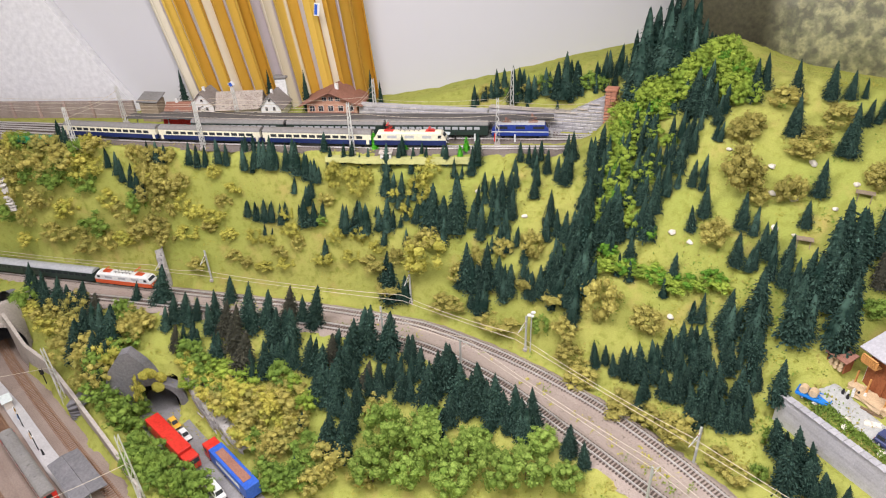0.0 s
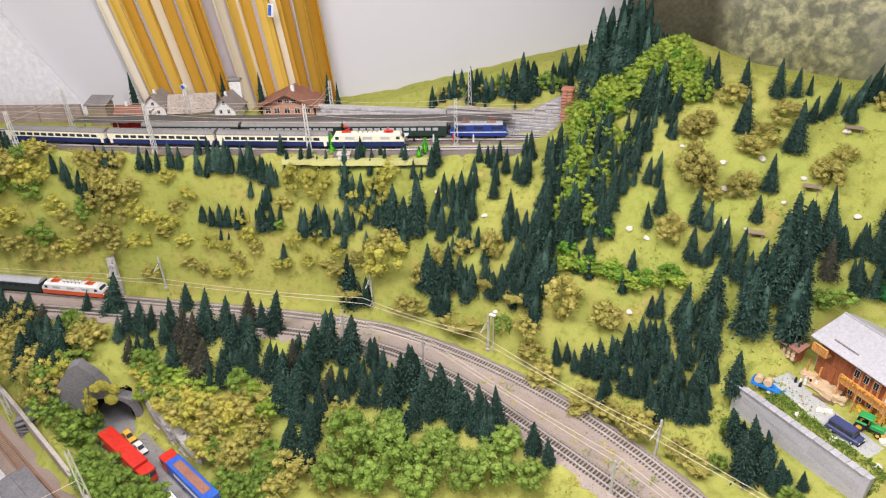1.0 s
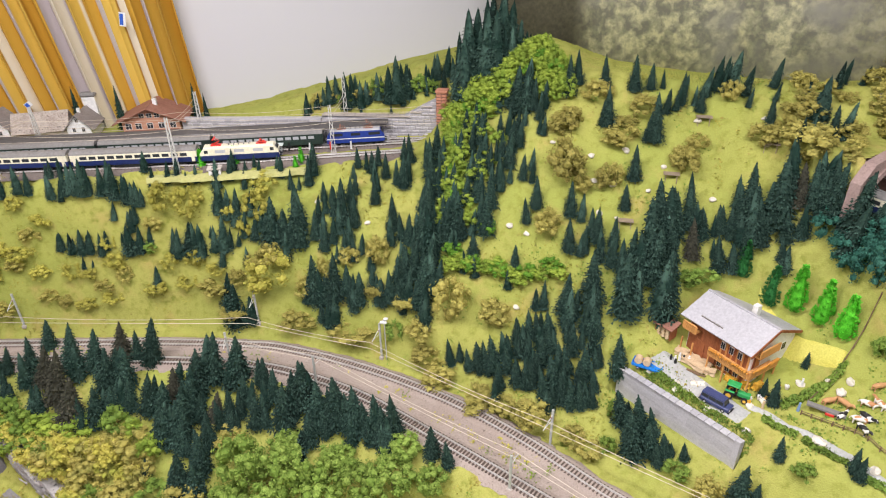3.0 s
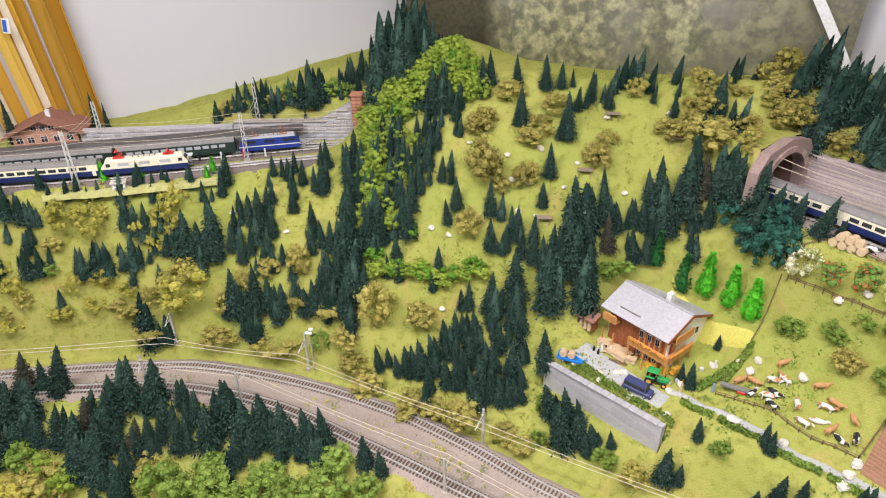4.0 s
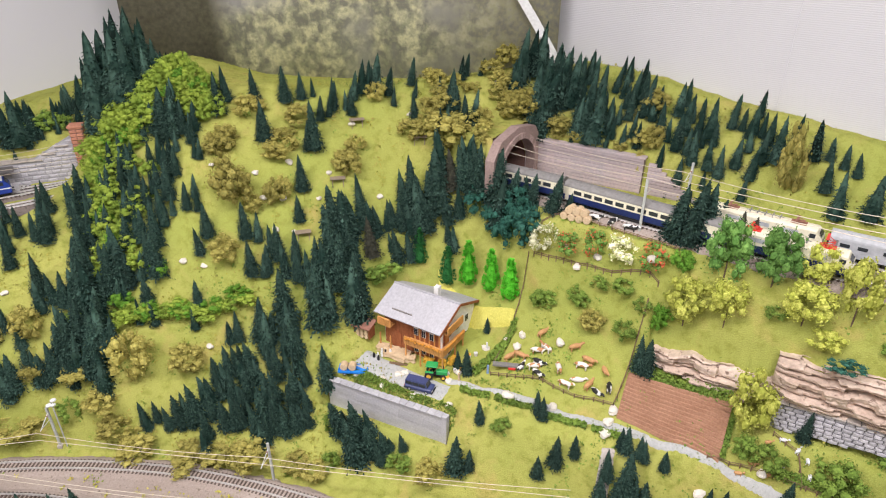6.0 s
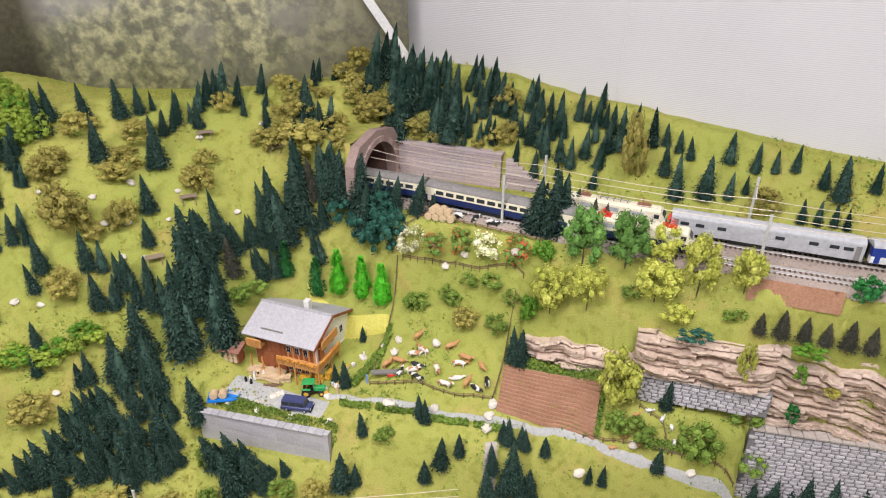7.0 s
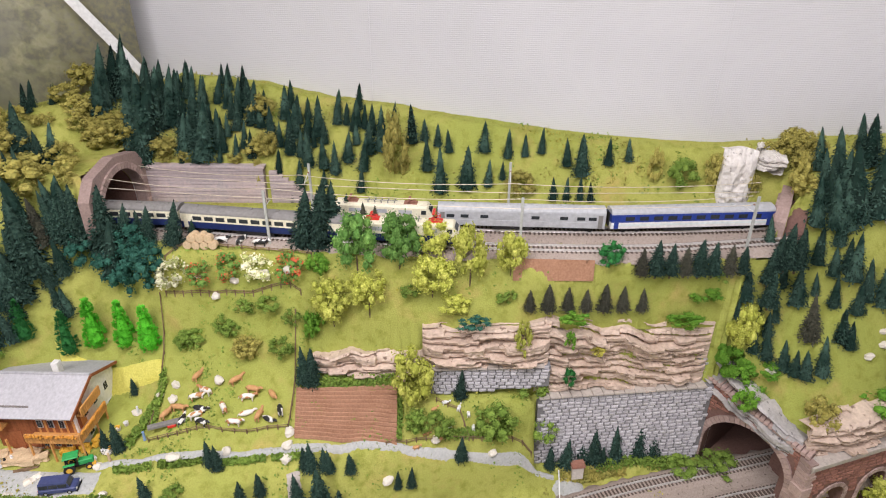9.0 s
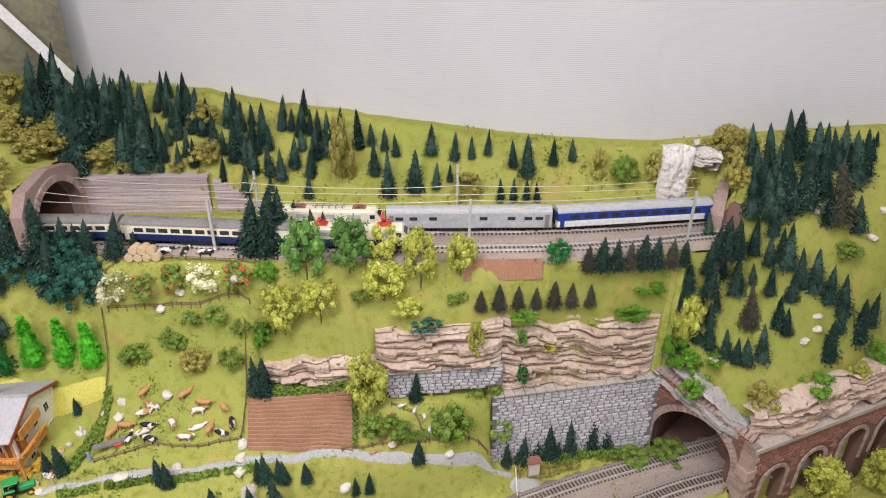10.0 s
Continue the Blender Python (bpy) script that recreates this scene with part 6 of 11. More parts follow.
def trains():
    # cream and blue express in the station, its engine leading to the east
    s = STATION_A.nearest(0.292, 1.80)
    loco(STATION_A.place(s - 0.094, 0.188), "navy", "cream", "cream", "cream and navy electric locomotive on the station track", raised=-1)
    for k in range(3):
        coach(STATION_A.place(s - 0.190 - 0.152 - 0.304 * k, 0.30), "navy", "cream", "roof_grey", "cream and navy express coach on the station track")
    # dark train with the blue engine behind the platform
    s = STATION_B.nearest(0.562, 1.865)
    loco(STATION_B.place(s - 0.076, 0.152), "blue", "blue", "silver", "blue electric locomotive standing at the platform", 0.148, "tile_red", band="white_paint")
    for k in range(3):
        coach(STATION_B.place(s - 0.156 - 0.139 - 0.279 * k, 0.275), "dark_green", "dark_green", "roof_grey", "dark green passenger coach standing at the platform", 0.275, pane="silver")
    s = STATION_C.nearest(-0.385, 1.98)
    loco(STATION_C.place(s - 0.07, 0.16), "red_paint", "red_paint", "red_paint", "bright red locomotive on the rear station track", 0.16, "roof_grey")
    # red and cream engine with grey coaches on the lower line
    s = LOW_A.nearest(-0.566, 1.73)
    loco(LOW_A.place(s - 0.094, 0.188), "orange_red", "white_paint", "white_paint", "orange-red and cream electric locomotive on the lower line", panto="orange_red", band="orange_red")
    for k in range(2):
        coach(LOW_A.place(max(s - 0.190 - 0.152 - 0.304 * k, 0.14), 0.30), "dark_green", "dark_green", "silver", "dark coach with a silver roof on the lower line")
    # standing train on the rear upper track
    a = HIGH_B.nearest(1.607, 0.69) + 0.062
    loco(HIGH_B.place(a - 0.112, 0.188), "navy", "cream", "cream", "cream and navy electric locomotive on the rear upper track", panto="tile_red", raised=0)
    coach(HIGH_B.place(a + 0.138, 0.30), "silver", "silver", "silver", "plain silver-grey baggage coach on the rear upper track", sparse=[-0.125, -0.10, -0.065, 0.025, 0.075, 0.105, 0.125], name="baggage_coach", pane_h=0.006)
    coach(HIGH_B.place(a + 0.442, 0.30), "white_paint", "blue", "silver", "white and blue coach on the rear upper track", windows=10, band="stripe")
    # express leaving the tunnel on the front upper track
    a = HIGH_A.nearest(*MOVING_FRONT)
    loco(HIGH_A.place(a - 0.094, 0.188), "navy", "cream", "cream", "cream and navy locomotive with red pantographs leaving the tunnel", raised=1)
    coach(HIGH_A.place(a - 0.190 - 0.152, 0.30), "navy", "cream", "roof_grey", "cream and navy express coach behind its locomotive")
    coach(HIGH_A.place(max(a - 0.190 - 0.456, 0.12), 0.30), "navy", "cream", "roof_grey", "cream and navy express coach entering from the tunnel")
    # red coach and green wagon
    coach(YARD_C.place(YARD_C.nearest(-0.72, 1.25), 0.30), "red_paint", "red_paint", "roof_grey", "red coach with a grey roof in the yard", band="white_paint")
    ob = thing("flat_wagon", "green flat wagon at the station's edge", "railway wagon", Matrix.Translation((-0.88, 1.865, 0.004)) @ pose(0, 0, 0, 0, 0, -8))
    part("body", boxed((-0.06, 0.06, -0.014, 0.014, 0.008, 0.024), bevel=0.001), MAT["wagon_green"], ob)
    for x in (-0.042, 0.042):
        bogie(ob, x)


MOVING_FRONT = (1.575, 0.58)
trains()

# ---- buildings ----
def gable(bm, w, d, h, peak):
    """A gabled body: w along x (ridge), d along y."""
    pts = [(0, 0), (d, 0), (d, h), (d / 2, peak), (0, h)]
    a = [bm.verts.new((0, y, z)) for y, z in pts]
    b = [bm.verts.new((w, y, z)) for y, z in pts]
    for k in range(5):
        bm.faces.new((a[k], a[(k + 1) % 5], b[(k + 1) % 5], b[k]))
    bm.faces.new(a[::-1])
    bm.faces.new(b)
    bmesh.ops.recalc_face_normals(bm, faces=bm.faces)
    return bm


def roof_leaf(bm, x0, x1, y0, z0, y1, z1, t=0.0022):
    up = Vector((0, -(z1 - z0), y1 - y0)).normalized() * t
    if up.z < 0:
        up = -up
    lo = [Vector((x0, y0, z0)), Vector((x1, y0, z0)), Vector((x1, y1, z1)), Vector((x0, y1, z1))]
    v = [bm.verts.new(p) for p in lo] + [bm.verts.new(p + up) for p in lo]
    for f in ((3, 2, 1, 0), (4, 5, 6, 7), (0, 1, 5, 4), (1, 2, 6, 5), (2, 3, 7, 6), (3, 0, 4, 7)):
        bm.faces.new([v[k] for k in f])
    return bm


def framed_window(parent, x, y, z, w, h, face="y", frame="white_paint", out=-1):
    bm = fresh()
    if face == "y":
        box(bm, x - w / 2, x + w / 2, y + out * 0.0012, y, z, z + h)
    else:
        box(bm, y + out * 0.0012 if out < 0 else y, y if out < 0 else y + 0.0012, x - w / 2, x + w / 2, z, z + h)
    win = part("window", bm, MAT[frame], parent)
    bm = fresh()
    for k in (0, 1):
        a, b = x - w / 2 + 0.0008 + k * (w / 2 - 0.0004), x - 0.0004 + k * (w / 2 - 0.0004)
        if face == "y":
            box(bm, a, b, y + out * 0.0016, y + out * 0.0010, z + 0.0008, z + h - 0.0008)
        else:
            q = sorted((y + out * 0.0016, y + out * 0.0010))
            box(bm, q[0], q[1], a, b, z + 0.0008, z + h - 0.0008)
    part("pane", bm, MAT["pane"], win)


def slat_shape():
    """One upright slat of a railing, standing on the origin."""
    corners = [(x, y, z) for z in (0.0, 0.0115) for x, y in ((-0.0018, -0.0009), (0.0018, -0.0009), (0.0018, 0.0009), (-0.0018, 0.0009))]
    return corners, [(3, 2, 1, 0), (4, 5, 6, 7), (0, 1, 5, 4), (1, 2, 6, 5), (2, 3, 7, 6), (3, 0, 4, 7)]


def chalet():
    base = -0.238
    ob = thing("chalet", "alpine farmhouse with grey roof, brown boards and pine balconies", "farmhouse", frame_of((1.101, 1.2063), (1.1381, 1.1135), base) @ Matrix.Diagonal((0.917, 1.262, 1.27, 1)))
    L, D, H, P = 0.150, 0.090, 0.070, 0.0882
    part("wall", gable(fresh(), L, D, H, P), MAT["plaster"], ob, "white plastered walls")
    part("rear_bay", boxed((0.004, L - 0.0004, D + 0.0002, D + 0.010, -0.012, H - 0.0075)), MAT["plaster"], ob)
    # boarded barn half and upper storey on the long side
    for k in range(14):
        x = 0.002 + 0.0052 * k
        part("board", boxed((x, x + 0.0049, -0.0014, 0.0, 0.006, H - 0.0005)), MAT["brown_wood"], ob)
    for k in range(17):
        x = 0.0755 + 0.0042 * k
        part("board", boxed((x, x + 0.0039, -0.0012, 0.0, 0.003, H - 0.0005)), MAT["pine" if k % 3 == 1 else "brown_wood"], ob)
    for k in range(19):
        y = 0.004 + 0.0055 * k
        top = H + (P - H) * (1 - abs(y + 0.0027 - D / 2) / (D / 2)) - 0.004
        if y < 0.016:
            part("board", boxed((L, L + 0.0012, y, y + 0.0052, 0.034, top)), MAT["pine" if k % 4 else "brown_wood"], ob)
    part("barn_door", boxed((0.020, 0.046, -0.0026, -0.0014, 0.004, 0.034)), MAT["brown_wood"], ob)
    for x in (0.086, 0.106, 0.126):
        framed_window(ob, x, -0.0014, 0.042, 0.010, 0.013)
        framed_window(ob, x, -0.0014, 0.010, 0.010, 0.013)
    for y in (0.022, 0.046, 0.074):
        framed_window(ob, y, L + 0.0012 if y < 0.016 else L, 0.042, 0.010, 0.013, "x", out=1)
        framed_window(ob, y, L, 0.010, 0.010, 0.013, "x", out=1)
    # balconies: floor, rails and flower boxes round the corner, and the small one at the barn end
    def balcony(x0, x1, y0, y1, z):
        bal = part("balcony", boxed((x0, x1, y0, y1, z, z + 0.002)), MAT["pine"], ob)
        return bal
    b1 = balcony(0.070, L + 0.018, -0.019, -0.0014, 0.031)
    b2 = balcony(L + 0.0014, L + 0.018, -0.0012, 0.046, 0.031)
    b4 = balcony(L + 0.0014, L + 0.013, 0.004, 0.048, 0.056)
    b3 = balcony(-0.002, 0.030, -0.016, -0.003, 0.048)
    def railing(bal, a, b, z):
        n = max(3, int(math.dist(a, b) / 0.0042))
        bm = fresh()
        rod(bm, (*a, z + 0.013), (*b, z + 0.013), 0.0016, sides=5)
        rod(bm, (*a, z + 0.007), (*b, z + 0.007), 0.0009, sides=5)
        part("handrail", bm, MAT["pine"], bal)
        along = frame_of(a, b, z)
        panel = boxed((0.0, math.dist(a, b), 0.0011, 0.0019, 0.0015, 0.0105))
        panel.transform(along)
        part("rail_panel", panel, MAT["pine"], bal)
        slat = mesh_from("baluster", *slat_shape(), MAT["pine"])
        for k in range(n + 1):
            f = k / n
            q = new("baluster", slat)
            q.parent = bal
            q.location = (a[0] + (b[0] - a[0]) * f, a[1] + (b[1] - a[1]) * f, z + 0.001)
            q.rotation_euler.z = math.atan2(b[1] - a[1], b[0] - a[0])
    railing(b1, (0.071, -0.0185), (L + 0.0175, -0.0185), 0.032)
    railing(b2, (L + 0.0175, -0.0180), (L + 0.0175, 0.045), 0.032)
    railing(b4, (L + 0.0125, 0.004), (L + 0.0125, 0.047), 0.057)
    railing(b3, (-0.002, -0.0155), (0.030, -0.0155), 0.049)
    bm = fresh()
    rng = random.Random(3)
    for k in range(130):
        x, y = (rng.uniform(0.072, L + 0.017), -0.021 + rng.uniform(-0.001, 0.001)) if k % 2 else (L + 0.020 + rng.uniform(-0.001, 0.001), rng.uniform(-0.015, 0.044))
        bmesh.ops.create_icosphere(bm, subdivisions=1, radius=rng.uniform(0.0011, 0.0022), matrix=Matrix.Translation((x, y, 0.0445 + rng.uniform(-0.002, 0.002))))
    tagged(part("flower_planting", bm, MAT["marigold"], ob, "orange balcony flowers"), kind="stuff")
    for x, y in ((0.072, -0.017), (0.11, -0.017), (L + 0.0165, -0.017), (L + 0.0165, 0.02), (L + 0.0165, 0.044), (0.0, -0.014), (0.028, -0.014)):
        part("post", boxed((x - 0.0012, x + 0.0012, y - 0.0012, y + 0.0012, -0.004, 0.031)), MAT["pine"], ob)
    # roof: two leaves with overhang, purlin ends, chimney, snow guard
    o, e = 0.0153, 0.0135
    end = 0.1573
    slope = (P - H) / (D / 2)
    bm = fresh()
    roof_leaf(bm, -o, end, -e, H - e * slope + 0.001, D / 2, P + 0.001)
    front = part("roof_leaf", bm, MAT["slab"], ob, "pale grey roof leaf")
    bm = fresh()
    roof_leaf(bm, -o, end, D + e, H - e * slope + 0.001, D / 2, P + 0.001)
    part("roof_leaf", bm, MAT["slab"], ob, "pale grey roof leaf")
    bm = fresh()
    for k in range(9):
        x = 0.022 + 0.006 * k
        z = H + 0.001 * slope + 0.0032
        box(bm, x, x + 0.0045, -0.001, 0.0005, z, z + 0.0024)
    part("snow_guard", bm, MAT["tile_grey"], front)
    part("ridge_cap", boxed((-o, end, D / 2 - 0.002, D / 2 + 0.002, P + 0.0025, P + 0.0045)), MAT["slab"], ob)
    part("chimney", boxed((0.086, 0.098, D / 2 + 0.004, D / 2 + 0.014, P - 0.01, P + 0.016), bevel=0.0006), MAT["plaster"], ob)
    bm = fresh()
    for s in (0, 1):
        y0, y1 = (-e, D / 2) if s == 0 else (D + e, D / 2)
        roof_leaf(bm, end + 0.0002, end + 0.0022, y0, H - e * slope - 0.001, y1, P - 0.001, 0.004)
    part("barge_board", bm, MAT["brown_wood"], ob)


def small_house(x, y, turn, w, d, h, peak, wall_mat, roof_mat, label, windows=3, storeys=1, z=None, front=0):
    ob = thing("house", label, "house", Matrix.Translation((x, y, ground(x, y) if z is None else z)) @ pose(0, 0, 0, 0, 0, turn), "station houses")
    part("wall", gable(fresh(), w, d, h, peak), MAT[wall_mat], ob)
    o, e = 0.008, 0.009
    slope = (peak - h) / (d / 2)
    bm = fresh()
    roof_leaf(bm, -o, w + o, -e, h - e * slope + 0.001, d / 2, peak + 0.001)
    part("roof_leaf", bm, MAT[roof_mat], ob)
    bm = fresh()
    roof_leaf(bm, -o, w + o, d + e, h - e * slope + 0.001, d / 2, peak + 0.001)
    part("roof_leaf", bm, MAT[roof_mat], ob)
    part("chimney", boxed((w * 0.3, w * 0.3 + 0.008, d * 0.42, d * 0.42 + 0.007, peak - 0.01, peak + 0.012)), MAT["white_paint"], ob)
    for s in range(storeys):
        for k in range(windows):
            framed_window(ob, w * (k + 0.5) / windows, 0.0, 0.010 + 0.022 * s, 0.009, 0.012, frame="tile_grey" if "beige" in label else "white_paint")
    for k in range(front):
        framed_window(ob, d * (k + 0.8) / (front + 0.6), 0.0, 0.030, 0.008, 0.012, "x", frame="beige")
    if front:
        framed_window(ob, d / 2, 0.0, 0.056, 0.008, 0.010, "x", frame="beige")
    return ob


def station():
    # station building: its gable looks on the tracks
    ob = thing("station_building", "brown timbered station building with a low tiled gable roof", "station building", Matrix.Translation((0.014, 2.045, 0.0)) @ pose(0, 0, 0, 0, 0, 88))
    L, D, H, P = 0.10, 0.150, 0.054, 0.086
    part("wall", gable(fresh(), L, D, H, P), MAT["facade"], ob)
    slope = (P - H) / (D / 2)
    for y0 in (-0.02, D + 0.02):
        bm = fresh()
        roof_leaf(bm, -0.018, L + 0.01, y0, H - 0.02 * slope + 0.001, D / 2, P + 0.001)
        part("roof_leaf", bm, MAT["tile_red"], ob)
    for y in (0.018, 0.048, 0.078, 0.108, 0.134):
        framed_window(ob, y, 0.0, 0.030, 0.016, 0.016, "x")
    for y in (0.055, 0.075, 0.095):
        framed_window(ob, y, 0.0, 0.060, 0.014, 0.012, "x")
    part("chimney", boxed((0.035, 0.045, 0.06, 0.07, P - 0.005, P + 0.015)), MAT["white_paint"], ob)
    part("roof_leaf", boxed((-0.03, -0.0005, 0.005, D - 0.005, 0.0245, 0.027)), MAT["tile_red"], ob)
    small_house(-0.217, 2.050, 90, 0.085, 0.060, 0.042, 0.074, "white_paint", "tile_grey", "white gabled goods house behind the station", 0, front=2)
    small_house(-0.412, 2.062, 6, 0.125, 0.07, 0.040, 0.076, "beige", "tile_pale", "beige house with a mottled pale roof behind the tracks", 4, 2)
    small_house(-0.428, 2.066, 90, 0.075, 0.066, 0.050, 0.084, "white_paint", "tile_grey", "small white gabled house with a grey roof", 0, front=2)
    small_house(-0.568, 2.050, 0, 0.072, 0.05, 0.036, 0.054, "tile_red", "tile_red", "low brown shed beside the tracks", 2)
    ob = thing("church_tower", "small white tower with a grey cap", "tower", Matrix.Translation((-0.236, 2.150, 0.0)))
    part("shaft", boxed((-0.017, 0.017, -0.010, 0.010, 0, 0.100), bevel=0.0006), MAT["white_paint"], ob)
    part("cap", boxed((-0.021, 0.021, -0.013, 0.013, 0.1005, 0.112), bevel=0.004), MAT["roof_grey"], ob)
    ob = thing("shed", "dark weathered shed at the edge of the station", "shed", Matrix.Translation((-0.625, 2.08, 0)) @ pose(0, 0, 0, 0, 0, -8))
    part("wall", boxed((-0.030, 0.030, -0.02, 0.02, 0, 0.066)), MAT["planking"], ob)
    bm = fresh()
    roof_leaf(bm, -0.036, 0.036, -0.026, 0.060, 0.026, 0.078)
    part("roof_leaf", bm, MAT["roof_grey"], ob)
    # platforms with canopies
    for line, s0, s1, off, roofed in ((STATION_B, 0.70, 1.86, 0.036, True), (STATION_C, 0.62, 1.75, -0.037, True)):
        ob = thing("platform", "grey paved station platform" + (" under a long grey canopy" if roofed else ""), "platform", kind="structure")
        v, f = ribbon(line, [(off - 0.014, -0.004), (off - 0.014, 0.006), (off + 0.014, 0.006), (off + 0.014, -0.004)], s0, min(s1, line.length - 0.05), 0.05)
        new("paving", mesh_from("paving", v, f, MAT["platform"])).parent = ob
        if roofed:
            v, f = ribbon(line, [(off - 0.020, 0.0475), (off - 0.019, 0.050), (off, 0.0525), (off + 0.019, 0.050), (off + 0.020, 0.0475), (off, 0.0490), (off - 0.020, 0.0475)], s0 + 0.04, min(s1, line.length - 0.1), 0.05)
            new("canopy", mesh_from("canopy", v, f, MAT["canopy"])).parent = ob
            for k in range(10):
                p = line.side(s0 + 0.06 + k * 0.095, off, 0.006)
                bm = fresh()
                rod(bm, p, p + Vector((0, 0, 0.044)), 0.0012)
                part("canopy_post", bm, MAT["mast"], ob)
    ob = thing("kiosk", "small pale blue platform shelter", "shelter", Matrix.Translation((0.275, 1.836, 0.010)) @ pose(0, 0, 0, 0, 0, -4))
    part("wall", boxed((-0.022, 0.022, -0.006, 0.006, 0, 0.022)), MAT["silver"], ob)
    part("roof", boxed((-0.026, 0.026, -0.010, 0.009, 0.0225, 0.0255), bevel=0.0008), MAT["stripe"], ob)
    # trackside box before the bank
    ob = thing("signal_box", "small cream trackside hut on the bank's edge", "hut", Matrix.Translation((0.140, 1.765, -0.004)))
    part("wall", boxed((-0.014, 0.014, -0.009, 0.009, -0.012, 0.014)), MAT["plaster"], ob)
    part("roof", boxed((-0.017, 0.017, -0.012, 0.012, 0.0142, 0.018), bevel=0.0008), MAT["beige"], ob)
    framed_window(ob, 0.0, -0.009, 0.002, 0.010, 0.007)
    # yellow strip field along the bank's edge
    strip = Line([(-0.02, 1.778), (0.10, 1.763), (0.24, 1.757), (0.38, 1.754)], -0.005)
    tagged(new("rape_strip", mesh_from("rape_strip", *ribbon(strip, [(-0.012, -0.010), (-0.009, 0.001), (0.009, 0.0025), (0.012, -0.002)], wobble=0.002), MAT["rape_pale"])), "pale yellow crop strip along the top of the bank", "crop", kind="stuff")
    for x, label in ((-0.22, "green bench"), (-0.02, "yellow luggage cart")):
        p = STATION_B.side(STATION_B.nearest(x, 1.9), -0.034, 0.006)
        ob = thing("platform_bench" if "bench" in label else "luggage_cart", label + " standing on the station platform", label.split()[1], Matrix.Translation(p))
        part("seat", boxed((-0.022, 0.022, -0.003, 0.003, 0.004, 0.0055)), MAT["wagon_green" if "bench" in label else "flower"], ob)
        part("back" if "bench" in label else "box", boxed((-0.022, 0.022, 0.003, 0.004, 0.004, 0.014)), MAT["wagon_green" if "bench" in label else "flower"], ob)
        for x2 in (-0.018, 0.018):
            part("leg", boxed((x2 - 0.001, x2 + 0.001, -0.002, 0.002, 0, 0.004)), MAT["black"], ob)
    rng = random.Random(8)
    for k in range(16):
        line, s = (STATION_B, 0.98 + 0.052 * k)
        p = line.side(s, -0.034 + rng.uniform(-0.008, 0.008), 0.006)
        figurine(p.x, p.y, p.z, 0.0205, rng.choice(["white_paint", "hay", "figure", "red_paint", "silver", "black"]))


def figurine(x, y, z, h, material):
    """A tiny painted figure as a plain peg shape."""
    bm = fresh()
    rod(bm, (0, 0, 0), (0, 0, h * 0.8), h * 0.13, h * 0.10, 8)
    bmesh.ops.create_icosphere(bm, subdivisions=1, radius=h * 0.12, matrix=Matrix.Translation((0, 0, h * 0.9)))
    ob = part("figurine", bm, MAT[material], None)
    ob.location = (x, y, z)
    return tagged(ob, "tiny painted plastic peg figure standing on the ground", "figurine", "figurines")


chalet()
station()

# ---- loose things of the landscape ----
def boulder(x, y, size, seed, material="boulder"):
    bm = fresh()
    bmesh.ops.create_icosphere(bm, subdivisions=2, radius=1.0)
    rng = random.Random(seed)
    off = Vector((rng.uniform(0, 50), rng.uniform(0, 50), rng.uniform(0, 50)))
    for v in bm.verts:
        n = noise.noise(v.co * 1.1 + off)
        v.co = v.co * (0.85 + 0.45 * n)
        v.co.z *= 0.62
    ob = part("boulder", bm, MAT[material], None)
    ob.matrix_world = Matrix.Translation((x, y, ground(x, y) + size * 0.16)) @ pose(0, 0, 0, rng.uniform(-15, 15), rng.uniform(-15, 15), rng.uniform(0, 360)) @ Matrix.Diagonal((size * 0.62, size * 0.5, size * 0.62, 1))
    return tagged(ob, "small whitish boulder lying in the grass", "boulder", "boulders")


HILL_STONES = [(0.902, 1.533), (0.973, 1.486), (1.039, 1.461), (1.102, 1.41), (0.97, 1.452), (1.004, 1.43), (1.066, 1.392), (1.178, 1.335), (0.971, 1.408), (1.003, 1.387), (0.835, 1.479), (0.799, 1.484), (0.83, 1.457),
               (0.795, 1.392), (1.188, 1.458), (1.3, 1.402), (1.288, 1.357), (1.477, 1.317), (0.835, 1.66), (0.49, 1.63), (0.376, 1.698), (0.37, 1.652)]
GARDEN_STONES = [(1.288, 0.997), (1.27, 0.991), (1.316, 0.922), (1.194, 0.93), (1.243, 0.86), (1.311, 0.78), (1.295, 0.776), (1.276, 0.766), (1.448, 0.709), (1.474, 0.655), (1.349, 0.614), (1.428, 0.561), (1.478, 0.47), (1.377, 0.954),
                 (1.756, 0.149), (1.739, 0.036), (1.878, -0.09), (1.888, -0.108), (1.929, -0.208), (1.902, -0.194), (1.811, -0.126), (1.803, -0.128), (1.783, -0.109), (1.425, 0.828), (1.392, 0.92), (1.375, 0.985), (1.41, 0.87)]
for k, (x, y) in enumerate(HILL_STONES):
    boulder(x, y, 0.0125 + 0.004 * ((k * 7) % 3) / 2, k)
for k, (x, y) in enumerate(GARDEN_STONES):
    boulder(x, y, 0.017 + 0.005 * ((k * 5) % 4) / 3, 40 + k)
for k, (x, y) in enumerate(((1.012, 1.172), (1.034, 1.112), (1.041, 1.121), (1.064, 1.050), (1.10, 0.985), (1.136, 1.035), (1.163, 1.036), (1.235, 1.045), (1.27, 1.02))):
    boulder(x, y, 0.016, 80 + k)


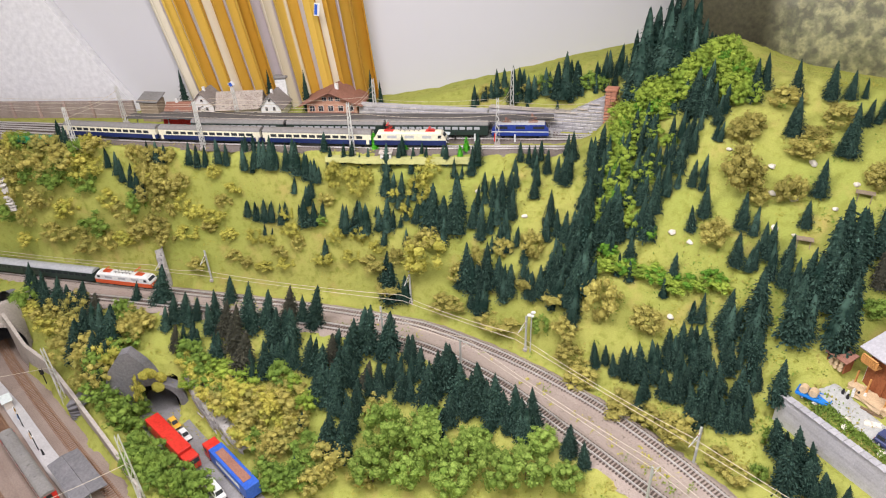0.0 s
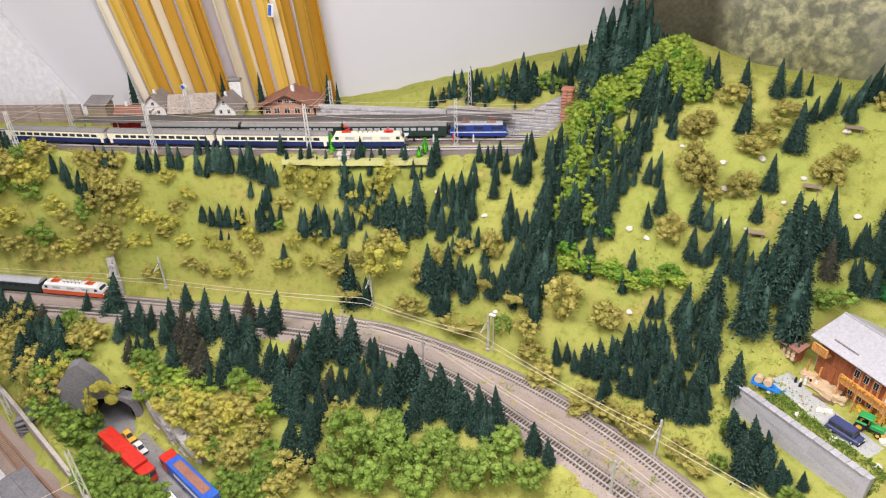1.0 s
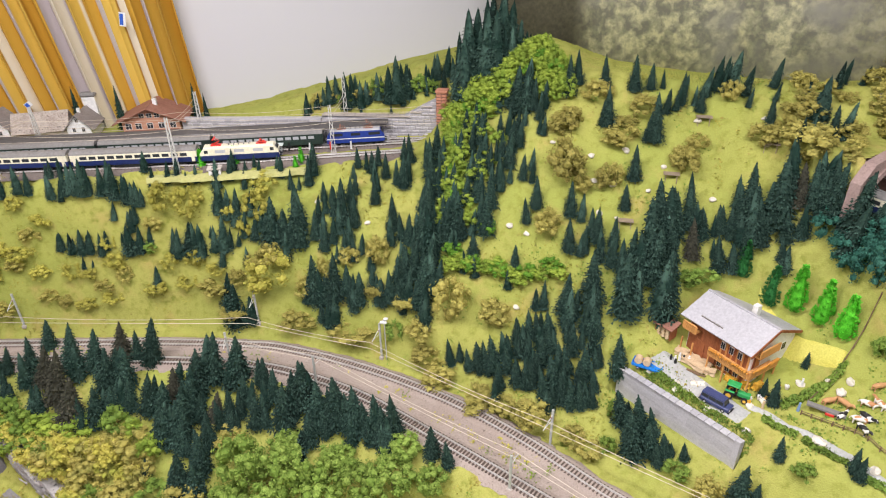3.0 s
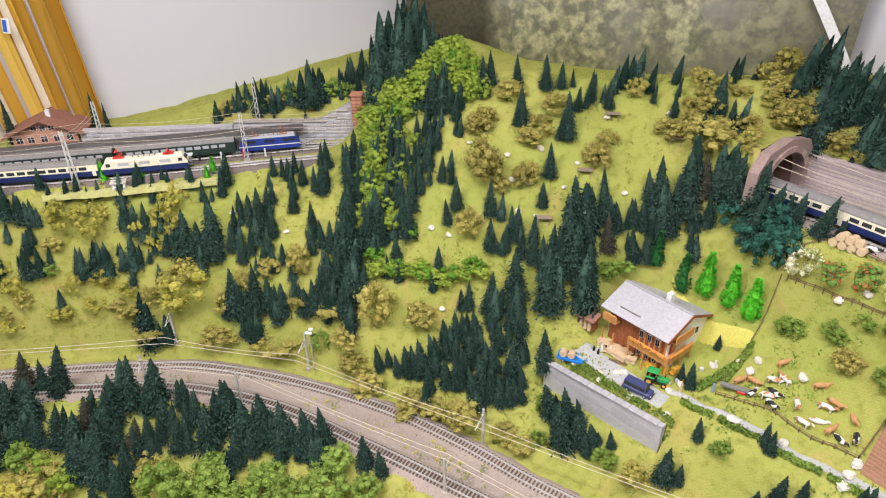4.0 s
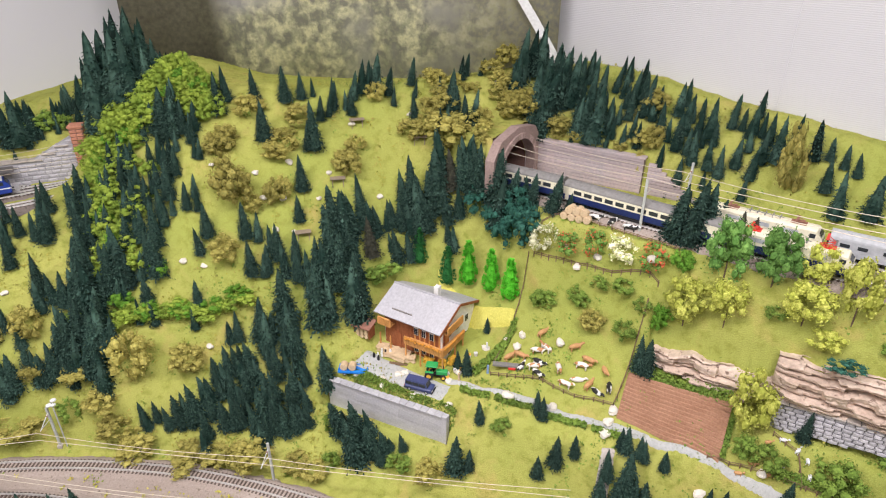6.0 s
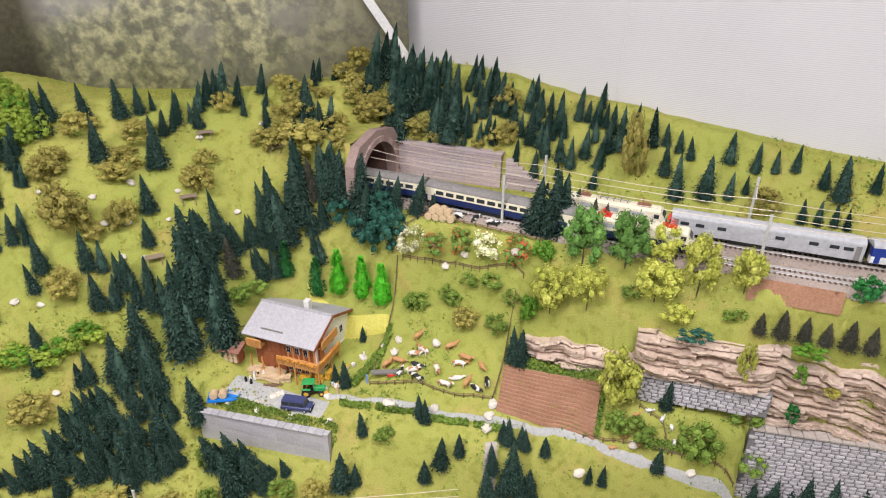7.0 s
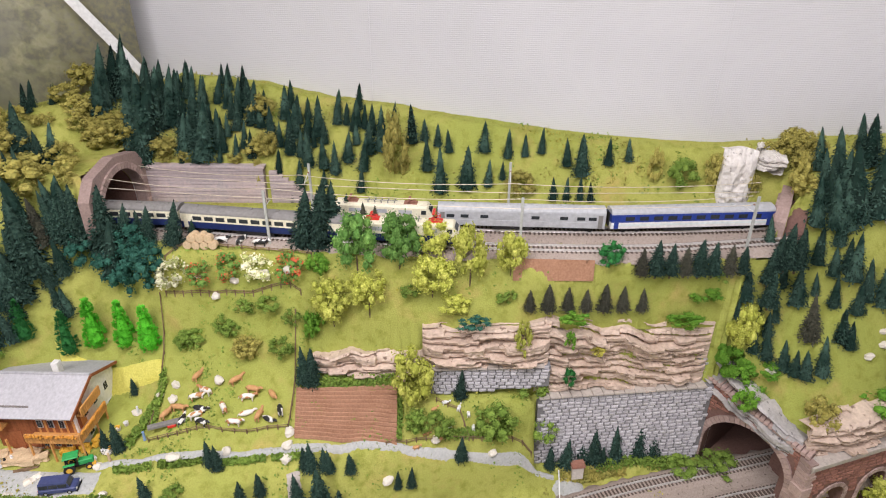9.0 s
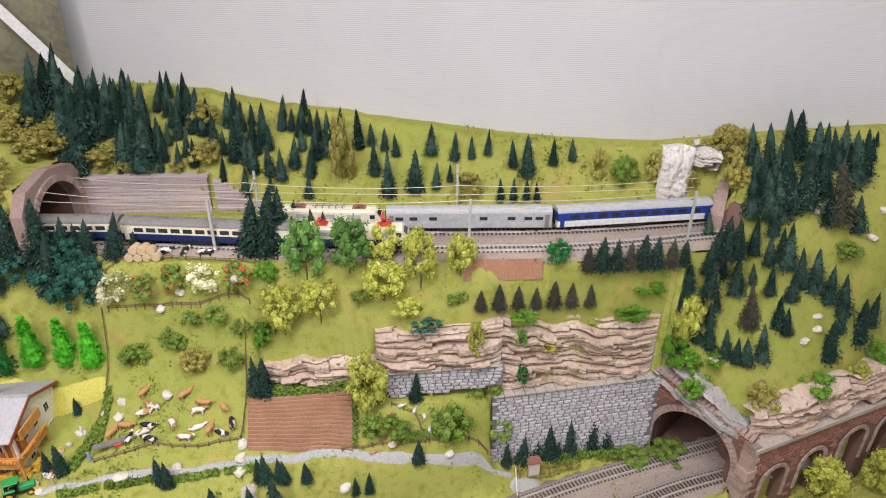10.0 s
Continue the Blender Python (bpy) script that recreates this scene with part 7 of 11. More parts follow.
def fence(points, label, posts=0.018, h=0.0105):
    """A low rustic fence: posts and two rails, following the ground."""
    ob = thing("fence", label, "fence", group="fences")
    pts = spaced([(x, y, 0) for x, y in points], posts)
    tops = []
    for x, y, _ in pts:
        z = ground(x, y)
        bm = fresh()
        rod(bm, (x, y, z - 0.003), (x, y, z + h), 0.0011, sides=5)
        part("post", bm, MAT["fence"], ob)
        tops.append(Vector((x, y, z)))
    for up in (0.5, 0.85):
        for a, b in zip(tops[:-1], tops[1:]):
            bm = fresh()
            rod(bm, a + Vector((0, 0, h * up)), b + Vector((0, 0, h * up)), 0.0008, sides=4)
            part("rail", bm, MAT["fence"], ob)
    return ob


fence([(1.352, 1.045), (1.374, 0.967), (1.395, 0.888), (1.424, 0.810)], "dark wooden rail fence above the cow meadow")
fence([(1.348, 1.056), (1.315, 1.04), (1.275, 1.02), (1.225, 1.005)], "dark wooden rail fence beside the hedge")
fence([(1.205, 0.992), (1.242, 0.916), (1.28, 0.845), (1.315, 0.785)], "dark wooden rail fence along the path")
fence([(1.315, 0.785), (1.345, 0.795), (1.375, 0.806), (1.41, 0.815)], "dark wooden rail fence between meadow and field")
fence([(1.372, 0.628), (1.42, 0.575), (1.475, 0.49), (1.525, 0.41)], "thin wooden fence along the lower path")
fence([(1.465, 0.575), (1.475, 0.535), (1.462, 0.51)], "thin wooden fence beside the sheep")
fence([(1.367, 1.045), (1.40, 1.02), (1.43, 0.90), (1.452, 0.80)], "thin wooden fence below the upper line", 0.025, 0.008)


def sheet_on_ground(name, outline, material, label, category, up=0.002, grid=0.006, ripple=None, kind=""):
    """A patch that follows the ground inside a four-cornered outline."""
    (a, b, c, d) = [Vector((x, y, 0)) for x, y in outline]
    nu, nv = max(2, int((b - a).length / grid)), max(2, int((d - a).length / grid))
    verts, faces = [], []
    for j in range(nv + 1):
        for i in range(nu + 1):
            f, g = i / nu, j / nv
            p = (a.lerp(b, f)).lerp(d.lerp(c, f), g)
            z = ground(p.x, p.y) + up + (ripple(f, g) if ripple else 0.0)
            if i in (0, nu) or j in (0, nv):
                z -= up + 0.002
            verts.append((p.x, p.y, z))
    for j in range(nv):
        for i in range(nu):
            q = j * (nu + 1) + i
            faces.append((q, q + 1, q + nu + 2, q + nu + 1))
    return tagged(new(name, mesh_from(name, verts, faces, MAT[material], True)), label, category, kind=kind)


def ploughed_field():
    """Reddish earth thrown up in thirteen straight ridges."""
    a, b, c, d = [Vector((x, y)) for x, y in ((1.308, 0.770), (1.380, 0.612), (1.450, 0.645), (1.368, 0.800))]
    field = sheet_on_ground("ploughed_field", [tuple(q) for q in (a, b, c, d)], "soil", "ploughed red-brown field in straight furrows", "field", 0.001, 0.006, None, "structure")
    for k in range(13):
        g = (k + 0.5) / 13
        verts, faces = [], []
        for j in range(41):
            f = j / 40
            m = a.lerp(d, g).lerp(b.lerp(c, g), f)
            side = (d - a).lerp(c - b, f) / 13
            for share, up in ((-0.40, -0.001), (-0.12, 0.0052), (0.10, 0.0056), (0.36, -0.001)):
                p = m + side * (share + 0.008 * noise.noise(Vector((f * 30, k, share))))
                even = lerp(lerp(ground(*a), ground(*d))(g), lerp(ground(*b), ground(*c))(g))(f)
                verts.append((p.x, p.y, max(ground(p.x, p.y) - 0.001, 0.3 * ground(p.x, p.y) + 0.7 * even) + 0.001 + up * (1 + 0.10 * noise.noise(Vector((f * 24, k * 3.3, 1))))))
        for j in range(40):
            faces += [(j * 4 + i, j * 4 + i + 4, j * 4 + i + 5, j * 4 + i + 1) for i in range(3)]
        new("furrow_ridge", mesh_from("furrow_ridge", verts, faces, MAT["soil"])).parent = field


ploughed_field()
sheet_on_ground("rape_field", [(1.240, 1.215), (1.309, 1.040), (1.286, 1.026), (1.222, 1.180)], "rape", "bright yellow crop field behind the chalet", "field", 0.006, 0.005, lambda f, g: 0.0012 * noise.noise(Vector((f * 40, g * 20, 3))), "structure")
sheet_on_ground("yard_paving", [(1.0, 1.195), (1.095, 1.0), (1.135, 1.02), (1.06, 1.205)], "path", "grey paved yard in front of the chalet", "paving", 0.0025, 0.008, None, "structure")


def garden_path():
    line = Line([(1.135, 1.035), (1.168, 0.985), (1.205, 0.920), (1.250, 0.838), (1.298, 0.762), (1.338, 0.690), (1.385, 0.605), (1.440, 0.520), (1.495, 0.440), (1.545, 0.368)], 0.0)
    verts, faces = [], []
    n = 90
    for k in range(n + 1):
        s = line.length * k / n
        for off in (-0.0064, -0.0026, 0.0026, 0.0064):
            p = line.side(s, off * (1.0 if s < 0.58 else 0.6))
            verts.append((p.x, p.y, ground(p.x, p.y) + (0.0028 if abs(off) < 0.005 else -0.0004)))
    for k in range(n):
        for j in range(3):
            q = k * 4 + j
            faces.append((q, q + 4, q + 5, q + 1))
    tagged(new("path", mesh_from("path", verts, faces, MAT["path"], True)), "grey gravel path along the meadow", "path", kind="structure")
    # clipped hedges either side
    for s0, s1, off in ((0.03, 0.09, -0.016), (0.10, 0.18, -0.015), (0.19, 0.27, -0.015), (0.28, 0.35, -0.015), (0.56, 0.70, 0.016)):
        a, b = line.side(s0, off), line.side(s1, off)
        hedge(a, b, 0.0085, 0.010, "green", "low clipped green hedge beside the path")


def hedge(a, b, w, h, kind, label):
    rng = random.Random(int(a[0] * 1000 + b[1] * 777))
    verts, faces = [], []
    d = Vector((b[0] - a[0], b[1] - a[1], 0))
    n = Vector((-d.y, d.x, 0)).normalized()
    for k in range(int(d.length / 0.00009)):
        f = rng.random()
        p = Vector((a[0], a[1], 0)) + d * f + n * rng.uniform(-w / 2, w / 2)
        p.z = ground(p.x, p.y) + h * (rng.random() ** 0.5)
        q = Vector((rng.gauss(0, 1), rng.gauss(0, 1), rng.gauss(0.4, 1))).normalized()
        u = q.orthogonal().normalized()
        v = q.cross(u)
        s = rng.uniform(0.0013, 0.0026)
        base = len(verts)
        verts += [p + u * s, p + v * s, p - u * s, p - v * s]
        faces += [(base, base + 1, base + 2), (base, base + 2, base + 3)]
    return tagged(new("hedge", mesh_from("hedge", verts, faces, MAT[kind])), label, "hedge", "hedges")


garden_path()
hedge((1.000, 1.190), (1.075, 1.005), 0.014, 0.012, "green", "low green hedge along the garden wall")
hedge((1.075, 1.00), (1.098, 0.962), 0.016, 0.012, "green", "low green hedge along the garden wall")
hedge((1.180, 1.015), (1.288, 1.020), 0.015, 0.012, "green", "green hedge between chalet garden and meadow")
hedge((1.225, 1.000), (1.296, 1.026), 0.008, 0.010, "green", "green hedge at the edge of the yellow field")
hedge((1.375, 0.802), (1.452, 0.648), 0.016, 0.014, "green", "leafy green hedge above the ploughed field")
hedge((1.388, 0.612), (1.455, 0.640), 0.008, 0.010, "green", "narrow green hedge beside the ploughed field")
hedge((1.60, 0.30), (1.70, 0.13), 0.022, 0.016, "green", "green shrubs at the foot of the stone wall")
hedge((1.55, 0.36), (1.62, 0.245), 0.014, 0.010, "olive", "dry shrubs beside the lower tracks")


# steps and footbridge plank down to the line
sheet_on_ground("plank_path", [(1.258, 0.757), (1.279, 0.738), (1.224, 0.702), (1.203, 0.721)], "concrete", "narrow pale plank path running down the slope", "path", 0.004, 0.006)


def cow(x, y, turn, material, lying=False):
    bm = fresh()
    h = 0.0045 if lying else 0.0095
    made = bmesh.ops.create_icosphere(bm, subdivisions=2, radius=1.0)["verts"]
    bmesh.ops.transform(bm, matrix=Matrix.Translation((0, 0, h)) @ Matrix.Diagonal((0.0125, 0.0044, 0.0046, 1)), verts=made)
    made = bmesh.ops.create_icosphere(bm, subdivisions=1, radius=1.0)["verts"]
    bmesh.ops.transform(bm, matrix=Matrix.Translation((0.0150, 0, h + 0.0035)) @ pose(0, 0, 0, 0, 25, 0) @ Matrix.Diagonal((0.0042, 0.0020, 0.0022, 1)), verts=made)
    rod(bm, (0.009, 0, h + 0.001), (0.0140, 0, h + 0.0035), 0.0027, 0.0018, 7)
    if not lying:
        for lx in (-0.008, 0.008):
            for ly in (-0.0025, 0.0025):
                rod(bm, (lx, ly, 0), (lx, ly, h), 0.0009, 0.0016, 5)
    rod(bm, (-0.0122, 0, h + 0.001), (-0.0138, 0, h - 0.004), 0.0006, sides=4)
    ob = part("cow_figurine", bm, MAT[material], None)
    ob.matrix_world = Matrix.Translation((x, y, ground(x, y) + 0.0005)) @ pose(0, 0, 0, 0, 0, turn) @ Matrix.Diagonal((1.06, 1.15, 1.08, 1))
    words = {"holstein": "black and white painted cow figurine", "fleckvieh": "brown and white painted cow figurine", "cow_brown": "tan painted cow figurine"}
    return tagged(ob, words[material] + (" lying in the meadow" if lying else " standing in the grass"), "cow figurine", "cow figurines")


HERD = [(1.308, 0.962, 60, 2), (1.326, 0.894, 40, 2), (1.329, 0.862, -20, 2), (1.340, 0.831, -60, 2), (1.261, 0.970, -15, 2), (1.285, 0.949, 10, 1), (1.296, 0.938, 150, 1), (1.249, 0.955, 80, 0), (1.269, 0.929, -20, 0), (1.287, 0.895, -65, 1),
        (1.316, 0.866, 0, 1), (1.300, 0.859, 15, 1), (1.250, 0.912, -30, 0), (1.278, 0.868, -10, 1), (1.306, 0.837, 70, 2), (1.308, 0.819, -35, 0), (1.326, 0.807, -80, 0), (1.258, 0.930, 20, 1), (1.245, 0.985, 60, 2)]
for k, (x, y, turn, kind) in enumerate(HERD):
    cow(x, y, turn - 60, ("holstein", "fleckvieh", "cow_brown")[kind], k % 4 == 3)
for x, y, turn in ((1.425, 0.968, 20), (1.438, 0.935, 70), (1.444, 0.900, 0)):
    cow(x, y, turn - 70, "holstein")
for x, y, turn, m in ((1.470, 0.560, 0, "white_paint"), (1.476, 0.536, 60, "white_paint"), (1.479, 0.519, 90, "white_paint"), (1.474, 0.507, 80, "white_paint"), (1.448, 0.548, 10, "white_paint"), (1.455, 0.575, 30, "cow_brown"), (1.425, 0.578, 0, "cow_brown"), (1.435, 0.552, 40, "cow_brown"), (1.40, 0.585, 10, "cow_brown")):
    bm = fresh()
    made = bmesh.ops.create_icosphere(bm, subdivisions=1, radius=1.0)["verts"]
    bmesh.ops.transform(bm, matrix=Matrix.Translation((0, 0, 0.006)) @ Matrix.Diagonal((0.0075, 0.0036, 0.0036, 1)), verts=made)
    bmesh.ops.create_icosphere(bm, subdivisions=1, radius=0.0021, matrix=Matrix.Translation((0.0085, 0, 0.0085)))
    for lx in (-0.004, 0.004):
        for ly in (-0.002, 0.002):
            rod(bm, (lx, ly, 0), (lx, ly, 0.005), 0.0007, sides=4)
    ob = part("sheep_figurine", bm, MAT[m], None)
    ob.matrix_world = Matrix.Translation((x, y, ground(x, y))) @ pose(0, 0, 0, 0, 0, turn - 60)
    tagged(ob, ("white" if m == "white_paint" else "tan") + " painted sheep figurine in the paddock", "sheep figurine", "sheep figurines")


def bale(m, r=0.0075, l=0.012, label="round pale straw bale"):
    bm = fresh()
    made = bmesh.ops.create_cone(bm, cap_ends=True, segments=18, radius1=r, radius2=r, depth=l)["verts"]
    bmesh.ops.bevel(bm, geom=list(bm.edges), offset=0.0008, segments=1, affect="EDGES")
    bmesh.ops.transform(bm, matrix=pose(0, 0, 0, 90, 0, 0), verts=bm.verts)
    ob = part("straw_bale", bm, MAT["hay"], None)
    ob.matrix_world = m
    return tagged(ob, label, "straw bale", "straw bales")


for k in range(4):
    x, y = 1.392 + 0.008 * k * 0.45, 1.012 - 0.0155 * k
    bale(Matrix.Translation((x, y, ground(x, y) + 0.0075)) @ pose(0, 0, 0, 0, 0, -70), label="round straw bale in the stack by the fence")
    if k < 3:
        bale(Matrix.Translation((x + 0.0036, y - 0.0078, ground(x, y) + 0.0205)) @ pose(0, 0, 0, 0, 0, -70), label="round straw bale on top of the stack")
    if k < 2:
        bale(Matrix.Translation((x + 0.011, y - 0.008, ground(x, y) + 0.0215)) @ pose(0, 0, 0, 0, 0, -70), label="round straw bale on top of the stack")


def wheel(parent, x, y, r, w=0.004, rim="silver"):
    bm = fresh()
    rod(bm, (x, y - w / 2, r), (x, y + w / 2, r), r, sides=16)
    tyre = part("tyre", bm, MAT["tyre"], parent)
    bm = fresh()
    rod(bm, (x, y - w / 2 - 0.0003, r), (x, y + w / 2 + 0.0003, r), r * 0.55, sides=12)
    part("rim", bm, MAT[rim], tyre)


def car(m, body, label, L=0.050, W=0.019, H=0.017, van=False, name="car"):
    ob = thing(name, label, "van" if van else "car", m, "road vehicles")
    bm = boxed((-L / 2, L / 2, -W / 2, W / 2, 0.003, H * 0.52), bevel=0.0016)
    part("body", bm, MAT[body], ob)
    bm = fresh()
    x0, x1, t = (-L * 0.48, L * 0.34, L * 0.04) if van else (-L * 0.36, L * 0.22, L * 0.12)
    lo = [bm.verts.new(p) for p in ((x0, -W * 0.47, H * 0.5), (x1, -W * 0.47, H * 0.5), (x1, W * 0.47, H * 0.5), (x0, W * 0.47, H * 0.5))]
    hi = [bm.verts.new(p) for p in ((x0 + t * 0.5, -W * 0.40, H), (x1 - t * 1.6, -W * 0.40, H), (x1 - t * 1.6, W * 0.40, H), (x0 + t * 0.5, W * 0.40, H))]
    bm.faces.new(hi)
    for k in range(4):
        bm.faces.new((lo[k], lo[(k + 1) % 4], hi[(k + 1) % 4], hi[k]))
    bmesh.ops.recalc_face_normals(bm, faces=bm.faces)
    cab = part("cabin", bm, MAT[body], ob)
    n = 3 if van else 2
    for s in (-1, 1):
        for k in range(n):
            a = x0 + t + (x1 - x0 - 2 * t) * k / n
            b = x0 + t + (x1 - x0 - 2 * t) * (k + 1) / n - 0.0012
            y = s * W * 0.442
            part("side_window", boxed((a, b, y - 0.0006, y + 0.0006, H * 0.60, H * 0.88)), MAT["pane"], cab)
    bm = fresh()
    v = [bm.verts.new(p) for p in ((x1 + 0.0003, -W * 0.40, H * 0.58), (x1 + 0.0003, W * 0.40, H * 0.58), (x1 - t * 1.35, W * 0.35, H * 0.95), (x1 - t * 1.35, -W * 0.35, H * 0.95))]
    bm.faces.new(v)
    part("windscreen", bm, MAT["pane"], cab)
    for s in (-1, 1):
        part("headlight", boxed((L / 2 - 0.0004, L / 2 + 0.0005, s * W * 0.34 - 0.0016, s * W * 0.34 + 0.0016, H * 0.30, H * 0.42)), MAT["white_paint"], ob)
        part("tail_light", boxed((-L / 2 - 0.0005, -L / 2 + 0.0004, s * W * 0.38 - 0.0010, s * W * 0.38 + 0.0010, H * 0.30, H * 0.45)), MAT["red_paint"], ob)
        for x in (-L * 0.31, L * 0.31):
            wheel(ob, x, s * (W / 2 - 0.0016), 0.0038, 0.0034)
    part("bumper", boxed((L / 2 - 0.001, L / 2 + 0.0012, -W * 0.48, W * 0.48, 0.003, 0.0055)), MAT["black"], ob)
    part("bumper", boxed((-L / 2 - 0.0012, -L / 2 + 0.001, -W * 0.48, W * 0.48, 0.003, 0.0055)), MAT["black"], ob)
    return ob


def on_yard(x, y, turn, up=0.003):
    return Matrix.Translation((x, y, ground(x, y) + up)) @ pose(0, 0, 0, 0, 0, turn)


car(on_yard(1.083, 1.055, -58), "van_blue", "dark blue van parked in the chalet's yard", 0.056, 0.022, 0.023, True, "van")


def tractor(m):
    ob = thing("tractor", "green tractor parked in the chalet's yard", "tractor", m)
    part("bonnet", boxed((0.004, 0.026, -0.005, 0.005, 0.008, 0.017), bevel=0.001), MAT["tractor"], ob)
    part("chassis", boxed((-0.014, 0.024, -0.004, 0.004, 0.005, 0.0085)), MAT["black"], ob)
    bm = fresh()
    for x in (-0.014, 0.004):
        for y in (-0.007, 0.007):
            rod(bm, (x, y, 0.009), (x * 0.85, y * 0.9, 0.027), 0.0009, sides=4)
    part("cab_frame", bm, MAT["black"], ob)
    part("cab_roof", boxed((-0.016, 0.007, -0.009, 0.009, 0.027, 0.030), bevel=0.001), MAT["tractor"], ob)
    part("mudguard", boxed((-0.017, 0.000, -0.012, -0.007, 0.016, 0.0175), bevel=0.0005), MAT["tractor"], ob)
    part("mudguard", boxed((-0.017, 0.000, 0.007, 0.012, 0.016, 0.0175), bevel=0.0005), MAT["tractor"], ob)
    part("seat", boxed((-0.009, -0.004, -0.003, 0.003, 0.009, 0.015)), MAT["black"], ob)
    for s in (-1, 1):
        wheel(ob, -0.009, s * 0.0105, 0.0085, 0.005, "flower")
        wheel(ob, 0.019, s * 0.0085, 0.0055, 0.004, "flower")
    bm = fresh()
    rod(bm, (0.018, 0.003, 0.017), (0.018, 0.003, 0.026), 0.0008)
    part("exhaust", bm, MAT["black"], ob)
    return ob


tractor(on_yard(1.122, 1.062, -45))


def trailer(m, material, label, load):
    ob = thing("farm_trailer", label, "trailer", m)
    part("bed", boxed((-0.028, 0.028, -0.012, 0.012, 0.0065, 0.0085)), MAT[material], ob)
    for s in (-1, 1):
        part("side_board", boxed((-0.028, 0.028, s * 0.0125 - 0.0006, s * 0.0125 + 0.0006, 0.0085, 0.0125)), MAT[material], ob)
        part("end_board", boxed((s * 0.0285 - 0.0006, s * 0.0285 + 0.0006, -0.0125, 0.0125, 0.0085, 0.0125)), MAT[material], ob)
        for x in (-0.016, 0.016):
            wheel(ob, x, s * 0.0095, 0.0035, 0.003)
    bm = fresh()
    rod(bm, (0.028, 0, 0.006), (0.044, 0, 0.004), 0.0009, sides=5)
    part("drawbar", bm, MAT["black"], ob)
    for k in range(load):
        bale(m @ Matrix.Translation((-0.018 + 0.0165 * k, 0, 0.0165)), 0.0078, 0.014, "round straw bale on the blue trailer")
    return ob


trailer(on_yard(1.008, 1.180, -40), "sky", "bright blue flat farm trailer in the yard", 2)
ob = thing("hay_conveyor", "dark farm conveyor on a red undercarriage in the meadow", "conveyor", on_yard(1.232, 0.972, -45))
part("chute", boxed((-0.030, 0.030, -0.005, 0.005, 0.006, 0.010)), MAT["roof_grey"], ob)
part("undercarriage", boxed((0.0, 0.014, -0.006, 0.006, 0.0, 0.006), bevel=0.001), MAT["red_paint"], ob)
figurine(1.205, 1.000, ground(1.205, 1.0), 0.020, "figure")
figurine(1.150, 1.020, ground(1.15, 1.02), 0.020, "hay")
figurine(1.235, 1.04, ground(1.235, 1.04), 0.019, "white_paint")


def haystack(x, y, w, d, h, turn, label, material="hay"):
    kind = {"hay": "loose_straw", "flower": "flower_bed", "boulder": "board", "fence": "beam"}[material]
    bm = boxed((-w / 2, w / 2, -d / 2, d / 2, 0, h))
    bmesh.ops.subdivide_edges(bm, edges=list(bm.edges), cuts=5, use_grid_fill=True)
    for v in bm.verts:
        v.co += Vector([noise.noise(v.co * 160 + Vector((k * 9.0 + x * 50, y * 50, 0))) for k in range(3)]) * 0.0035
    ob = part(kind, bm, MAT[material], None)
    ob.matrix_world = on_yard(x, y, turn, 0.001)
    return tagged(ob, label, kind.replace("_", " "))


haystack(1.098, 1.158, 0.052, 0.034, 0.007, -64, "loose pale straw heap in front of the barn")
haystack(1.085, 1.190, 0.026, 0.020, 0.008, -50, "loose pale straw heap in front of the barn")
haystack(1.110, 1.128, 0.020, 0.016, 0.010, -40, "loose pale straw heap in front of the barn")
haystack(1.077, 1.109, 0.024, 0.013, 0.003, -20, "pale board lying across the yard", "boulder")
haystack(1.083, 1.138, 0.026, 0.004, 0.003, -40, "dark beam lying in the yard", "fence")
haystack(1.088, 1.132, 0.030, 0.004, 0.003, -48, "dark beam lying in the yard", "fence")
for k, (x, y) in enumerate(((1.055, 1.178), (1.063, 1.176), (1.071, 1.174), (1.080, 1.174), (1.088, 1.168), (1.076, 1.182), (1.060, 1.169))):
    bm = fresh()
    rod(bm, (0, 0, 0), (0, 0, 0.007), 0.0028, 0.0026, 9)
    rod(bm, (0, 0, 0.007), (0, 0, 0.010), 0.0026, 0.0014, 9)
    rod(bm, (0, 0, 0.010), (0, 0, 0.0112), 0.0018, 0.0018, 9)
    churn = part("milk_churn", bm, MAT["white_paint" if k % 3 else "black"], None)
    churn.matrix_world = on_yard(x, y, 0, 0.001)
    tagged(churn, "white milk churn standing in the yard" if k % 3 else "black milk churn standing in the yard", "milk churn", "milk churns")
haystack(1.149, 1.121, 0.020, 0.010, 0.013, -60, "yellow flower bed under the balcony", "flower")
haystack(1.136, 1.098, 0.022, 0.009, 0.012, -60, "yellow flower bed under the balcony", "flower")
haystack(1.152, 1.076, 0.014, 0.010, 0.014, -60, "yellow sunflower bed at the chalet's corner", "flower")
haystack(1.170, 1.066, 0.018, 0.010, 0.015, 20, "yellow sunflower bed at the chalet's corner", "flower")
